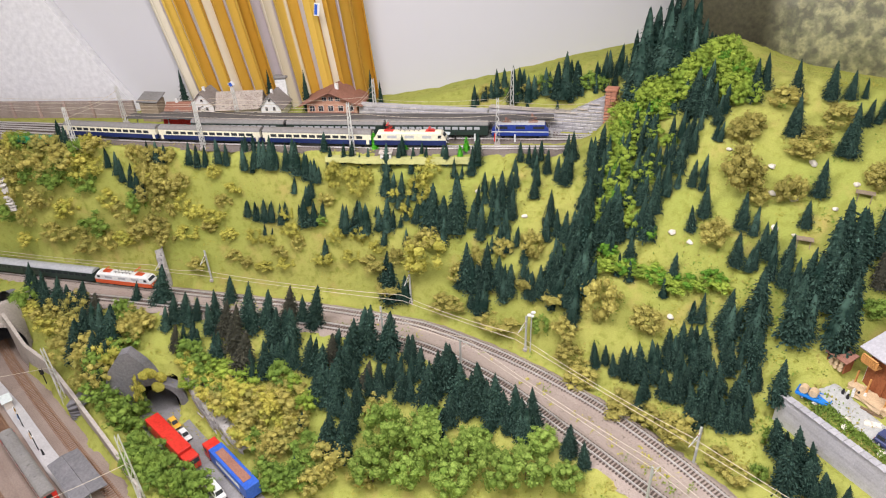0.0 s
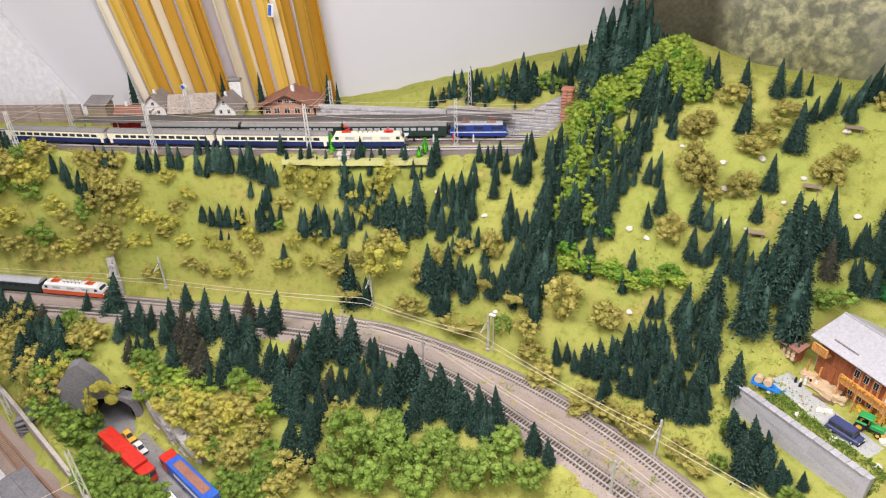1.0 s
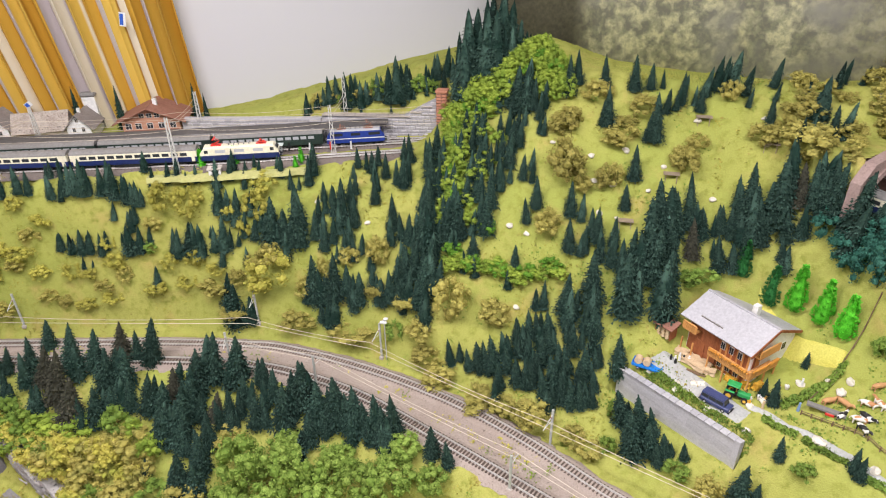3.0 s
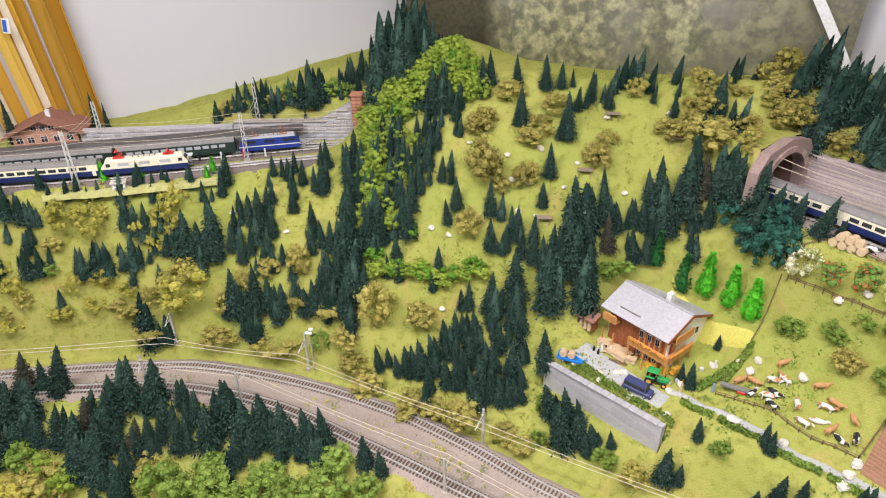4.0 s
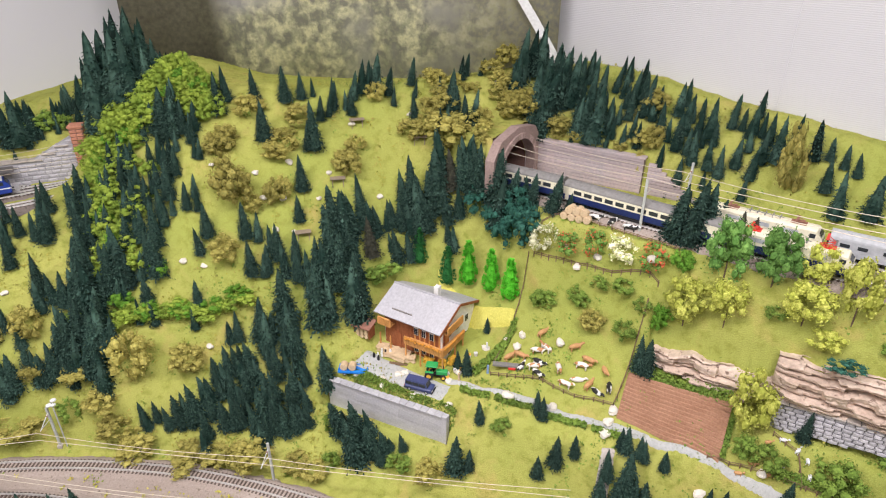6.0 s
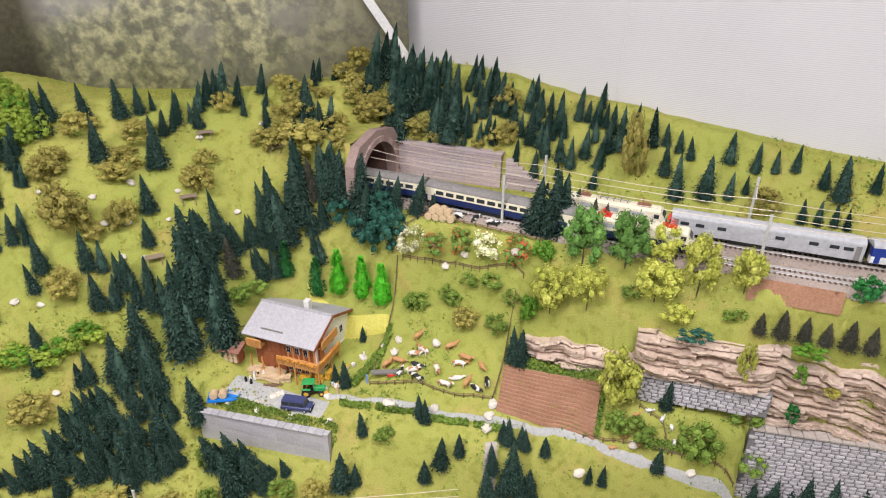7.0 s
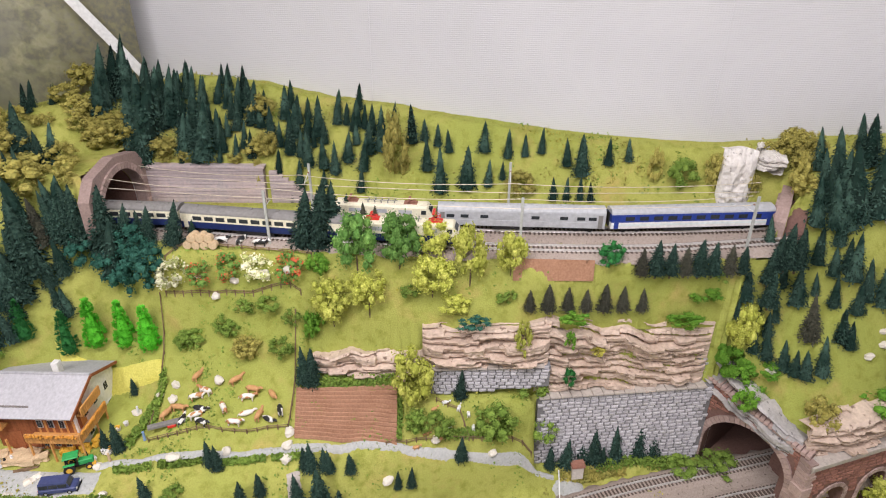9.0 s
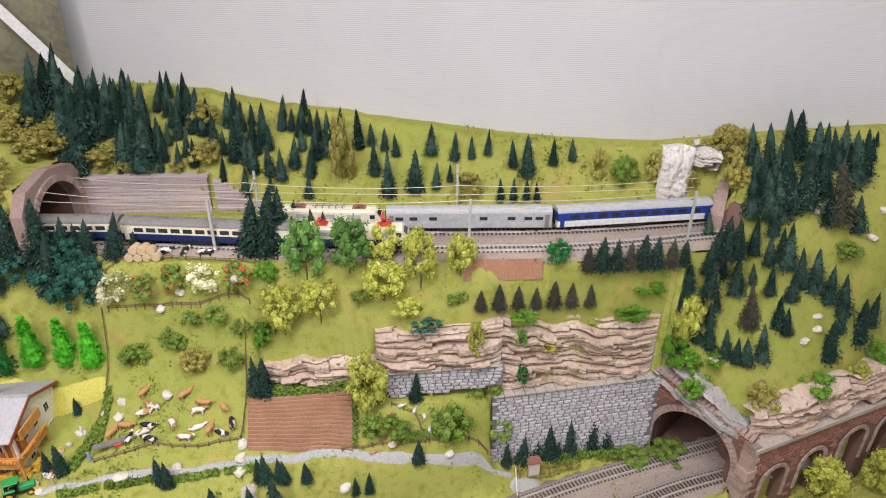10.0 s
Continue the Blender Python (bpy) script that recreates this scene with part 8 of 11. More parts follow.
for k, (x, y) in enumerate(((1.130, 1.140), (1.138, 1.122), (1.136, 1.038), (1.142, 1.046), (1.165, 1.036), (1.158, 1.042), (1.200, 1.052), (1.212, 1.046))):
    bm = fresh()
    rod(bm, (0, 0, 0), (0, 0, 0.006), 0.0032, 0.0042, 10)
    tub = part("plant_tub", bm, MAT["boulder"], None)
    tub.matrix_world = on_yard(x, y, 0, 0.001)
    bm = fresh()
    rng = random.Random(k)
    for j in range(14):
        bmesh.ops.create_icosphere(bm, subdivisions=1, radius=0.0014, matrix=Matrix.Translation((rng.uniform(-0.003, 0.003), rng.uniform(-0.003, 0.003), 0.0065 + rng.uniform(0, 0.003))))
    part("blossom", bm, MAT["white_paint" if k % 2 else "flower"], tub)
    tagged(tub, "cream plant tub with small blossoms in the yard", "plant tub", "plant tubs")


def woodshed():
    ob = thing("woodshed", "small open woodshed with a red-brown roof, full of logs", "shed", on_yard(1.062, 1.226, -62, 0.0))
    part("back_wall", boxed((-0.018, 0.018, 0.010, 0.012, 0, 0.028)), MAT["brown_wood"], ob)
    for x in (-0.018, 0.016):
        part("side_wall", boxed((x, x + 0.002, -0.010, 0.0098, 0, 0.027)), MAT["brown_wood"], ob)
    bm = fresh()
    roof_leaf(bm, -0.022, 0.022, -0.015, 0.0265, 0.016, 0.0335)
    part("roof", bm, MAT["tile_red"], ob)
    for k in range(3):
        for j in range(3):
            bm = fresh()
            rod(bm, (-0.010 + 0.010 * j, -0.010, 0.0045 + 0.0085 * k), (-0.010 + 0.010 * j, 0.009, 0.0045 + 0.0085 * k), 0.0043, sides=10)
            part("log", bm, MAT["hay"], ob)
    return ob


woodshed()


def shelter(x, y, turn, loaded):
    ob = thing("hay_shelter", "small dark plank shelter on posts on the hill meadow", "shelter", on_yard(x, y, turn, 0.0), "hay shelters")
    for sx in (-0.011, 0.011):
        for sy in (-0.006, 0.006):
            bm = fresh()
            rod(bm, (sx, sy, -0.006), (sx, sy, 0.013), 0.0009, sides=5)
            part("post", bm, MAT["planking"], ob)
    for k in range(4):
        part("plank", boxed((-0.016, 0.016, -0.0085 + 0.0043 * k, -0.0045 + 0.0043 * k, 0.013, 0.0143)), MAT["planking"], ob)


for x, y, turn in ((1.112, 1.392, -25), (1.014, 1.370, -20), (1.290, 1.350, -30), (1.198, 1.452, -25)):
    shelter(x, y, turn, False)


def truck(m, body, cab, label, tarp=None):
    ob = thing("lorry", label, "lorry", m, "road vehicles")
    part("chassis", boxed((-0.085, 0.085, -0.010, 0.010, 0.005, 0.009)), MAT["black"], ob)
    cb = part("cab", boxed((0.062, 0.088, -0.0145, 0.0145, 0.006, 0.038), bevel=0.0015), MAT[cab], ob)
    part("windscreen", boxed((0.0878, 0.0886, -0.0125, 0.0125, 0.022, 0.033)), MAT["pane"], cb)
    for s in (-1, 1):
        y = s * 0.0146
        part("side_window", boxed((0.070, 0.082, y - 0.0004, y + 0.0004, 0.023, 0.033)), MAT["pane"], cb)
    part("load_body", boxed((-0.088, 0.058, -0.0150, 0.0150, 0.0092, 0.042), bevel=0.0012), MAT[body], ob)
    if tarp:
        part("roof_panel", boxed((-0.070, 0.040, -0.0085, 0.0085, 0.0421, 0.0428)), MAT[tarp], ob)
    for s in (-1, 1):
        for x in (-0.065, -0.050, 0.010, 0.070):
            wheel(ob, x, s * 0.0115, 0.0058, 0.005)
        part("bar_lettering", boxed((-0.060, 0.030, s * 0.0152 - 0.0003, s * 0.0152 + 0.0003, 0.022, 0.031)), MAT["white_paint" if tarp else body], ob)
    return ob


def on_road(x, y, turn):
    return Matrix.Translation((x, y, YARD_Z + 0.0045)) @ pose(0, 0, 0, 0, 0, turn)


truck(on_road(-0.391, 1.343, -38) @ Matrix.Scale(1.2, 4), "red_paint", "red_paint", "bright red lorry standing at the road tunnel")
truck(on_road(-0.212, 1.270, 140) @ Matrix.Scale(1.2, 4), "cobalt", "red_paint", "cobalt blue lorry with a red cab on the road", "tile_red")
car(on_road(-0.432, 1.428, -41), "flower", "small yellow car in the road cutting")
car(on_road(-0.385, 1.388, -41), "white_paint", "small white car in the road cutting")
car(on_road(-0.232, 1.216, -41), "white_paint", "white camper van on the road", 0.062, 0.023, 0.026, True, "camper_van")
ob = thing("shed", "small brown hut above the road cutting", "shed", Matrix.Translation((-0.385, 1.520, ground(-0.385, 1.520))) @ pose(0, 0, 0, 0, 0, -15))
part("wall", boxed((-0.018, 0.018, -0.012, 0.012, -0.004, 0.014)), MAT["planking"], ob)
bm = fresh()
roof_leaf(bm, -0.021, 0.021, -0.016, 0.0142, 0.016, 0.0185)
part("roof", bm, MAT["tile_red"], ob)


def yard_things():
    ob = thing("platform_roof", "dark grey platform roof in the yard", "platform roof", Matrix.Translation((-0.566, 1.217, YARD_Z)) @ pose(0, 0, 0, 0, 0, -37.5))
    bm = fresh()
    roof_leaf(bm, -0.085, 0.085, -0.036, 0.048, 0.0, 0.053)
    roof_leaf(bm, -0.085, 0.085, 0.036, 0.048, 0.0, 0.053)
    part("roof", bm, MAT["slate"], ob)
    for x in (-0.06, 0.0, 0.06):
        part("post", boxed((x - 0.0016, x + 0.0016, -0.0016, 0.0016, 0.008, 0.050)), MAT["mast"], ob)
    ob = thing("kiosk", "small grey-blue kiosk on the yard platform", "kiosk", Matrix.Translation((-0.935, 1.475, YARD_Z + 0.010)) @ pose(0, 0, 0, 0, 0, -41))
    part("wall", boxed((-0.018, 0.018, -0.010, 0.010, 0, 0.024)), MAT["beige"], ob)
    part("roof", boxed((-0.022, 0.022, -0.014, 0.014, 0.0242, 0.0275), bevel=0.001), MAT["stripe"], ob)
    for x, y in ((-0.840, 1.400), (-0.745, 1.322)):
        ob = thing("platform_lamp", "dark two-armed platform lamp in the yard", "lamp", Matrix.Translation((x, y, YARD_Z + 0.010)) @ pose(0, 0, 0, 0, 0, -41), "platform lamps")
        bm = fresh()
        rod(bm, (0, 0, 0), (0, 0, 0.065), 0.0012)
        rod(bm, (-0.014, 0, 0.062), (0.014, 0, 0.062), 0.0009)
        part("post", bm, MAT["black"], ob)
        for s in (-1, 1):
            part("shade", boxed((s * 0.014 - 0.004, s * 0.014 + 0.004, -0.002, 0.002, 0.059, 0.0615)), MAT["white_paint"], ob)
    for k, (x, y, z) in enumerate(((-0.890, 1.445, 0.010), (-0.872, 1.428, 0.010), (-0.790, 1.360, 0.010), (-0.722, 1.308, 0.010))):
        figurine(x, y, YARD_Z + z, 0.020, ("flower", "figure", "hay", "black")[k])
    ob = thing("signal", "dark column signal beside the yard tracks", "signal", Matrix.Translation((-0.875, 1.560, YARD_Z)))
    bm = fresh()
    rod(bm, (0, 0, 0), (0, 0, 0.07), 0.0014)
    part("post", bm, MAT["black"], ob)
    part("head", boxed((-0.004, 0.004, -0.003, 0.003, 0.052, 0.070)), MAT["black"], ob)


yard_things()

# level crossing and its hut
sheet_on_ground("crossing", [(1.475, 0.335), (1.545, 0.372), (1.572, 0.318), (1.512, 0.275)], "path", "grey level crossing deck over the lower line", "level crossing", 0.0065, 0.01, None, "structure")
ob = thing("crossing_hut", "small brown wooden crossing hut beside the tracks", "hut", Matrix.Translation((1.572, 0.330, ground(1.572, 0.33))) @ pose(0, 0, 0, 0, 0, -60))
part("wall", boxed((-0.011, 0.011, -0.008, 0.008, -0.004, 0.026)), MAT["beige"], ob)
bm = fresh()
for k in range(10):
    a0, a1 = math.pi * k / 10, math.pi * (k + 1) / 10
    box(bm, -0.013, 0.013, -0.010 * math.cos(a0), -0.010 * math.cos(a1), 0.026, 0.0265 + 0.005 * math.sin((a0 + a1) / 2))
part("roof", bm, MAT["tile_red"], ob)
bm = fresh()
rod(bm, (1.55, 0.36, ground(1.55, 0.36) + 0.014), (1.505, 0.345, ground(1.505, 0.345) + 0.012), 0.0010)
tagged(part("crossing_barrier", bm, MAT["white_paint"], None), "white and red barrier pole at the level crossing", "barrier")

# white-capped mast at the foot of the bank
ob = thing("line_signal", "tall grey signal post with white lamp heads beside the line", "signal", Matrix.Translation((0.505, 1.466, ground(0.505, 1.466))))
bm = fresh()
rod(bm, (0, 0, 0), (0, 0, 0.118), 0.0014)
part("post", bm, MAT["mast"], ob)
for dx, dz in ((-0.005, 0.110), (0.004, 0.118), (0.001, 0.108)):
    bm = fresh()
    bmesh.ops.create_icosphere(bm, subdivisions=2, radius=0.0058, matrix=Matrix.Translation((dx, 0, dz)) @ Matrix.Diagonal((1, 0.8, 0.65, 1)))
    part("lamp_head", bm, MAT["white_paint"], ob)


# bright conical thujas behind the chalet
def thuja(seed):
    rng = random.Random(seed)
    verts, faces = [], []
    for j in range(9):
        f = j / 8
        r = 0.18 * (1 - f) ** 0.72 * min(1, 0.55 + 4 * f)
        verts += [(r * math.cos(k * 0.785), r * math.sin(k * 0.785), f * 0.93) for k in range(8)]
    faces += [(j * 8 + k, j * 8 + (k + 1) % 8, j * 8 + 8 + (k + 1) % 8, j * 8 + 8 + k) for j in range(8) for k in range(8)]
    # sprays of scale leaves in uneven tiers
    for k in range(230):
        f = rng.random() ** 1.25 * 0.98
        a = rng.uniform(0, 6.283)
        out = Vector((math.cos(a), math.sin(a), 0))
        r = 0.235 * (1 - f) ** 0.72 * min(1, 0.6 + 4 * f) * rng.uniform(0.88, 1.08) + 0.012
        centre = out * r + Vector((0, 0, f))
        for i in range(9):
            p = centre + Vector((rng.gauss(0, 0.018), rng.gauss(0, 0.018), rng.gauss(0, 0.010)))
            b = a + rng.gauss(0, 0.7)
            d = Vector((math.cos(b), math.sin(b), rng.uniform(0.1, 1.0))).normalized()
            u = Vector((-math.sin(b), math.cos(b), 0))
            n = rng.uniform(0.018, 0.034)
            base = len(verts)
            verts += [p - u * n * 0.6, p + d * n * 1.3, p + u * n * 0.6, p - d * n * 0.7]
            faces += [(base, base + 1, base + 2), (base, base + 2, base + 3)]
    return verts, faces


# ---- where the plants stand: x, y and height (bushes: width and height) ----
FIRS = {}
FIRS['back_hill'] = [(0.358, 2.059, 0.055), (0.424, 2.047, 0.082), (0.471, 2.017, 0.107), (0.509, 1.981, 0.078), (0.554, 1.969, 0.078), (0.605, 1.943, 0.127), (0.64, 1.941, 0.076), (0.685, 1.962, 0.059), (0.724, 1.991, 0.059), (0.743, 1.966, 0.084), (0.583, 1.952, 0.102), (0.662, 1.94, 0.05), (0.708, 1.906, 0.041), (0.735, 1.784, 0.061), (0.524, 1.978, 0.069), (0.388, 2.047, 0.046), (0.487, 2.015, 0.071), (0.619, 1.945, 0.085), (0.407, 2.049, 0.055), (0.697, 1.943, 0.058), (0.728, 1.926, 0.066)]
FIRS['back_wood'] = [(0.732, 1.762, 0.1), (0.752, 1.74, 0.154), (0.781, 1.729, 0.084), (0.796, 1.715, 0.148), (0.812, 1.701, 0.144), (0.836, 1.708, 0.074), (0.849, 1.697, 0.078), (0.866, 1.704, 0.03), (0.879, 1.694, 0.03), (0.893, 1.701, 0.03), (0.74, 1.787, 0.116), (0.765, 1.769, 0.174), (0.787, 1.753, 0.122), (0.808, 1.739, 0.174), (0.824, 1.732, 0.166), (0.84, 1.735, 0.152), (0.854, 1.73, 0.118), (0.873, 1.727, 0.082), (0.888, 1.722, 0.052), (0.9, 1.729, 0.04), (0.751, 1.823, 0.14), (0.785, 1.794, 0.166), (0.807, 1.768, 0.166), (0.84, 1.756, 0.152), (0.86, 1.757, 0.138), (0.891, 1.761, 0.058), (0.912, 1.763, 0.052)]
FIRS['garden'] = [(1.38, 0.791, 0.079), (1.491, 0.54, 0.066), (1.439, 0.516, 0.054), (1.166, 1.044, 0.049), (1.213, 0.87, 0.053), (1.281, 0.733, 0.05), (1.297, 0.704, 0.05), (1.318, 0.668, 0.045), (1.261, 1.071, 0.037), (1.369, 0.58, 0.049), (1.355, 0.599, 0.042), (1.559, 0.379, 0.054), (1.573, 0.353, 0.073), (1.606, 0.331, 0.077), (1.611, 0.306, 0.09), (1.634, 0.27, 0.093), (1.66, 0.233, 0.095), (1.679, 0.206, 0.086), (1.611, 0.29, 0.05)]
FIRS['path_side'] = [(1.071, 0.927, 0.089), (1.09, 0.91, 0.051), (1.133, 0.934, 0.055), (1.217, 0.859, 0.054), (1.172, 0.818, 0.053), (1.196, 0.802, 0.074), (1.221, 0.781, 0.052), (1.283, 0.724, 0.06), (1.298, 0.696, 0.049), (1.173, 1.025, 0.061), (1.388, 0.782, 0.078)]
FIRS['east_upper'] = [(1.912, 0.029, 0.081), (1.89, -0.002, 0.11), (1.949, -0.049, 0.091), (1.858, -0.037, 0.147), (1.925, -0.081, 0.114), (1.947, -0.097, 0.083), (1.959, -0.131, 0.086), (1.933, -0.152, 0.105), (1.977, -0.178, 0.05), (1.871, -0.068, 0.127), (1.854, 0.016, 0.096), (1.844, -0.01, 0.088), (1.868, -0.111, 0.079), (1.893, -0.169, 0.076), (1.849, -0.03, 0.099)]
FIRS['east_middle'] = [(1.851, 0.03, 0.079), (1.845, -0.001, 0.078), (1.807, 0.083, 0.078), (1.824, -0.043, 0.067), (1.818, -0.056, 0.095), (1.809, -0.083, 0.085), (1.821, -0.111, 0.093), (1.83, -0.14, 0.082), (1.751, 0.107, 0.084), (1.797, 0.069, 0.105), (1.817, 0.047, 0.061), (1.816, 0.016, 0.084), (1.829, -0.029, 0.06), (1.811, -0.038, 0.066), (1.798, -0.073, 0.065)]
FIRS['east_lower'] = [(1.757, 0.105, 0.062), (1.770, 0.076, 0.066), (1.784, 0.050, 0.070), (1.768, -0.058, 0.072), (1.771, -0.074, 0.06), (1.744, 0.073, 0.063), (1.75, 0.048, 0.068), (1.739, 0.019, 0.067), (1.73, 0.002, 0.058), (1.729, -0.017, 0.063), (1.737, -0.04, 0.085), (1.84, -0.172, 0.088), (1.83, -0.175, 0.062), (1.853, -0.219, 0.103), (1.804, -0.164, 0.093), (1.875, -0.235, 0.08)]
FIRS['brown_east'] = [(1.879, -0.13, 0.127), (1.773, -0.013, 0.1)]
FIRS['bank_wall_left'] = [(1.562, 1.281, 0.106), (1.591, 1.259, 0.084), (1.617, 1.231, 0.073), (1.643, 1.207, 0.064), (1.628, 1.16, 0.087), (1.674, 1.151, 0.048), (1.671, 1.129, 0.059), (1.659, 1.099, 0.085), (1.662, 1.062, 0.089), (1.608, 1.13, 0.066), (1.592, 1.156, 0.091), (1.555, 1.161, 0.036), (1.567, 1.132, 0.062), (1.583, 1.092, 0.039), (1.619, 1.057, 0.062), (1.578, 1.213, 0.071), (1.539, 1.242, 0.137), (1.587, 1.236, 0.099), (1.608, 1.112, 0.072), (1.653, 1.108, 0.056)]
FIRS['bank_wall_mid'] = [(1.69, 1.005, 0.072), (1.7, 0.984, 0.055), (1.71, 0.964, 0.045), (1.693, 0.931, 0.084), (1.725, 0.906, 0.053), (1.729, 0.887, 0.047), (1.732, 0.864, 0.059), (1.731, 0.831, 0.065), (1.72, 0.805, 0.094), (1.687, 0.863, 0.065), (1.689, 0.831, 0.073), (1.667, 0.826, 0.053), (1.664, 0.88, 0.069), (1.648, 0.93, 0.072), (1.655, 0.901, 0.041), (1.626, 0.986, 0.053), (1.637, 0.946, 0.058), (1.653, 1.015, 0.073), (1.648, 0.969, 0.077), (1.662, 1.044, 0.056), (1.65, 0.946, 0.058), (1.687, 0.916, 0.052)]
FIRS['bank_wall_right'] = [(1.749, 0.751, 0.081), (1.761, 0.73, 0.047), (1.765, 0.704, 0.047), (1.765, 0.68, 0.048), (1.791, 0.617, 0.064), (1.799, 0.571, 0.061), (1.813, 0.541, 0.047), (1.826, 0.512, 0.054), (1.735, 0.631, 0.088), (1.755, 0.594, 0.058), (1.771, 0.571, 0.039), (1.729, 0.71, 0.068), (1.715, 0.677, 0.096)]
FIRS['bank_wall_far'] = [(1.824, 0.459, 0.058), (1.819, 0.429, 0.086), (1.846, 0.386, 0.057), (1.866, 0.351, 0.049), (1.779, 0.47, 0.048), (1.787, 0.447, 0.051), (1.79, 0.422, 0.05), (1.792, 0.402, 0.042)]
FIRS['portal_wood'] = [(1.558, 1.284, 0.119), (1.544, 1.229, 0.154), (1.519, 1.297, 0.124), (1.586, 1.209, 0.116), (1.57, 1.219, 0.068), (1.65, 1.201, 0.062), (1.561, 1.16, 0.083), (1.572, 1.122, 0.12)]
FIRS['line_side'] = [(1.487, 0.808, 0.129), (1.505, 0.796, 0.118), (1.479, 0.834, 0.113), (1.564, 0.804, 0.073), (1.391, 1.047, 0.087), (1.38, 1.092, 0.071), (1.414, 1.024, 0.044), (1.436, 1.006, 0.045), (1.452, 0.988, 0.041), (1.346, 1.167, 0.123), (1.37, 1.137, 0.074), (1.325, 1.202, 0.123), (1.311, 1.218, 0.086)]
FIRS['brown_line'] = [(1.539, 0.746, 0.076), (1.545, 0.727, 0.071)]
FIRS['meadow_hill'] = [(0.953, 1.596, 0.089), (1.027, 1.578, 0.077), (1.084, 1.552, 0.079), (1.118, 1.546, 0.06), (1.176, 1.514, 0.057), (1.133, 1.493, 0.057), (1.016, 1.514, 0.091), (1.007, 1.519, 0.058), (1.098, 1.455, 0.109), (1.087, 1.462, 0.063), (1.044, 1.418, 0.082), (1.019, 1.391, 0.06), (1.199, 1.474, 0.057), (1.285, 1.46, 0.051), (1.303, 1.386, 0.064), (1.31, 1.298, 0.048), (1.369, 1.351, 0.055), (1.36, 1.28, 0.069), (1.378, 1.335, 0.059)]
FIRS['crest'] = [(1.428, 1.632, 0.104), (1.272, 1.494, 0.075), (1.235, 1.497, 0.075), (1.285, 1.461, 0.065), (1.168, 1.504, 0.068), (1.42, 1.374, 0.055), (1.472, 1.372, 0.041), (1.376, 1.396, 0.038), (1.37, 1.346, 0.092), (1.377, 1.278, 0.079), (1.316, 1.287, 0.053), (1.504, 1.299, 0.066), (1.332, 1.441, 0.065), (1.247, 1.489, 0.054)]
FIRS['hill_edge'] = [(1.072, 1.326, 0.136), (1.127, 1.316, 0.099), (1.052, 1.305, 0.157), (1.086, 1.296, 0.108), (1.126, 1.286, 0.096), (1.148, 1.297, 0.065), (1.178, 1.289, 0.066), (1.196, 1.276, 0.072), (1.175, 1.261, 0.085), (1.229, 1.282, 0.127), (1.211, 1.283, 0.094), (1.24, 1.249, 0.105), (1.217, 1.251, 0.079), (1.267, 1.248, 0.144), (1.275, 1.224, 0.068), (1.296, 1.235, 0.093), (1.31, 1.22, 0.099), (1.291, 1.213, 0.057), (1.336, 1.202, 0.1), (1.365, 1.168, 0.109), (1.348, 1.164, 0.077), (1.385, 1.113, 0.06), (1.324, 1.202, 0.088), (1.257, 1.255, 0.104)]
FIRS['hedge_wood'] = [(0.828, 1.644, 0.069), (0.842, 1.622, 0.104), (0.857, 1.615, 0.103), (0.876, 1.603, 0.075), (0.884, 1.581, 0.058), (0.739, 1.682, 0.074), (0.767, 1.64, 0.079), (0.802, 1.606, 0.072), (0.837, 1.569, 0.065), (0.835, 1.525, 0.064), (0.718, 1.652, 0.088), (0.749, 1.597, 0.087), (0.773, 1.584, 0.073), (0.813, 1.559, 0.084), (0.838, 1.639, 0.052), (0.852, 1.62, 0.058), (0.745, 1.644, 0.074), (0.791, 1.555, 0.068)]
FIRS['ridge'] = [(0.854, 1.476, 0.079), (0.917, 1.432, 0.085), (0.907, 1.395, 0.082), (0.959, 1.378, 0.084), (0.934, 1.38, 0.068), (1.013, 1.32, 0.096), (0.98, 1.338, 0.087), (0.766, 1.534, 0.107), (0.751, 1.506, 0.103), (0.718, 1.491, 0.073), (0.799, 1.433, 0.068), (0.99, 1.272, 0.152), (0.937, 1.316, 0.127), (0.92, 1.287, 0.081), (0.885, 1.332, 0.105), (0.847, 1.359, 0.074), (1.088, 1.318, 0.118), (1.072, 1.255, 0.139), (1.048, 1.286, 0.136), (1.027, 1.3, 0.075), (0.902, 1.318, 0.073), (0.94, 1.297, 0.079)]
FIRS['bank_right'] = [(0.686, 1.546, 0.117), (0.697, 1.535, 0.079), (0.61, 1.548, 0.118), (0.558, 1.512, 0.109), (0.594, 1.476, 0.138), (0.58, 1.514, 0.107), (0.622, 1.498, 0.108), (0.689, 1.613, 0.091), (0.745, 1.563, 0.076), (0.718, 1.577, 0.077), (0.655, 1.632, 0.09), (0.633, 1.608, 0.091), (0.659, 1.547, 0.092)]
FIRS['bank_middle'] = [(0.256, 1.696, 0.124), (0.286, 1.682, 0.095), (0.323, 1.664, 0.135), (0.364, 1.655, 0.079), (0.245, 1.696, 0.088), (0.411, 1.687, 0.056), (0.431, 1.66, 0.103), (0.455, 1.679, 0.068), (0.458, 1.636, 0.089), (0.383, 1.634, 0.079), (0.429, 1.61, 0.064), (0.449, 1.595, 0.064), (0.481, 1.75, 0.055), (0.515, 1.734, 0.061), (0.545, 1.717, 0.068), (0.61, 1.74, 0.074), (0.584, 1.681, 0.087), (0.514, 1.664, 0.075), (0.548, 1.604, 0.096), (0.305, 1.672, 0.087)]
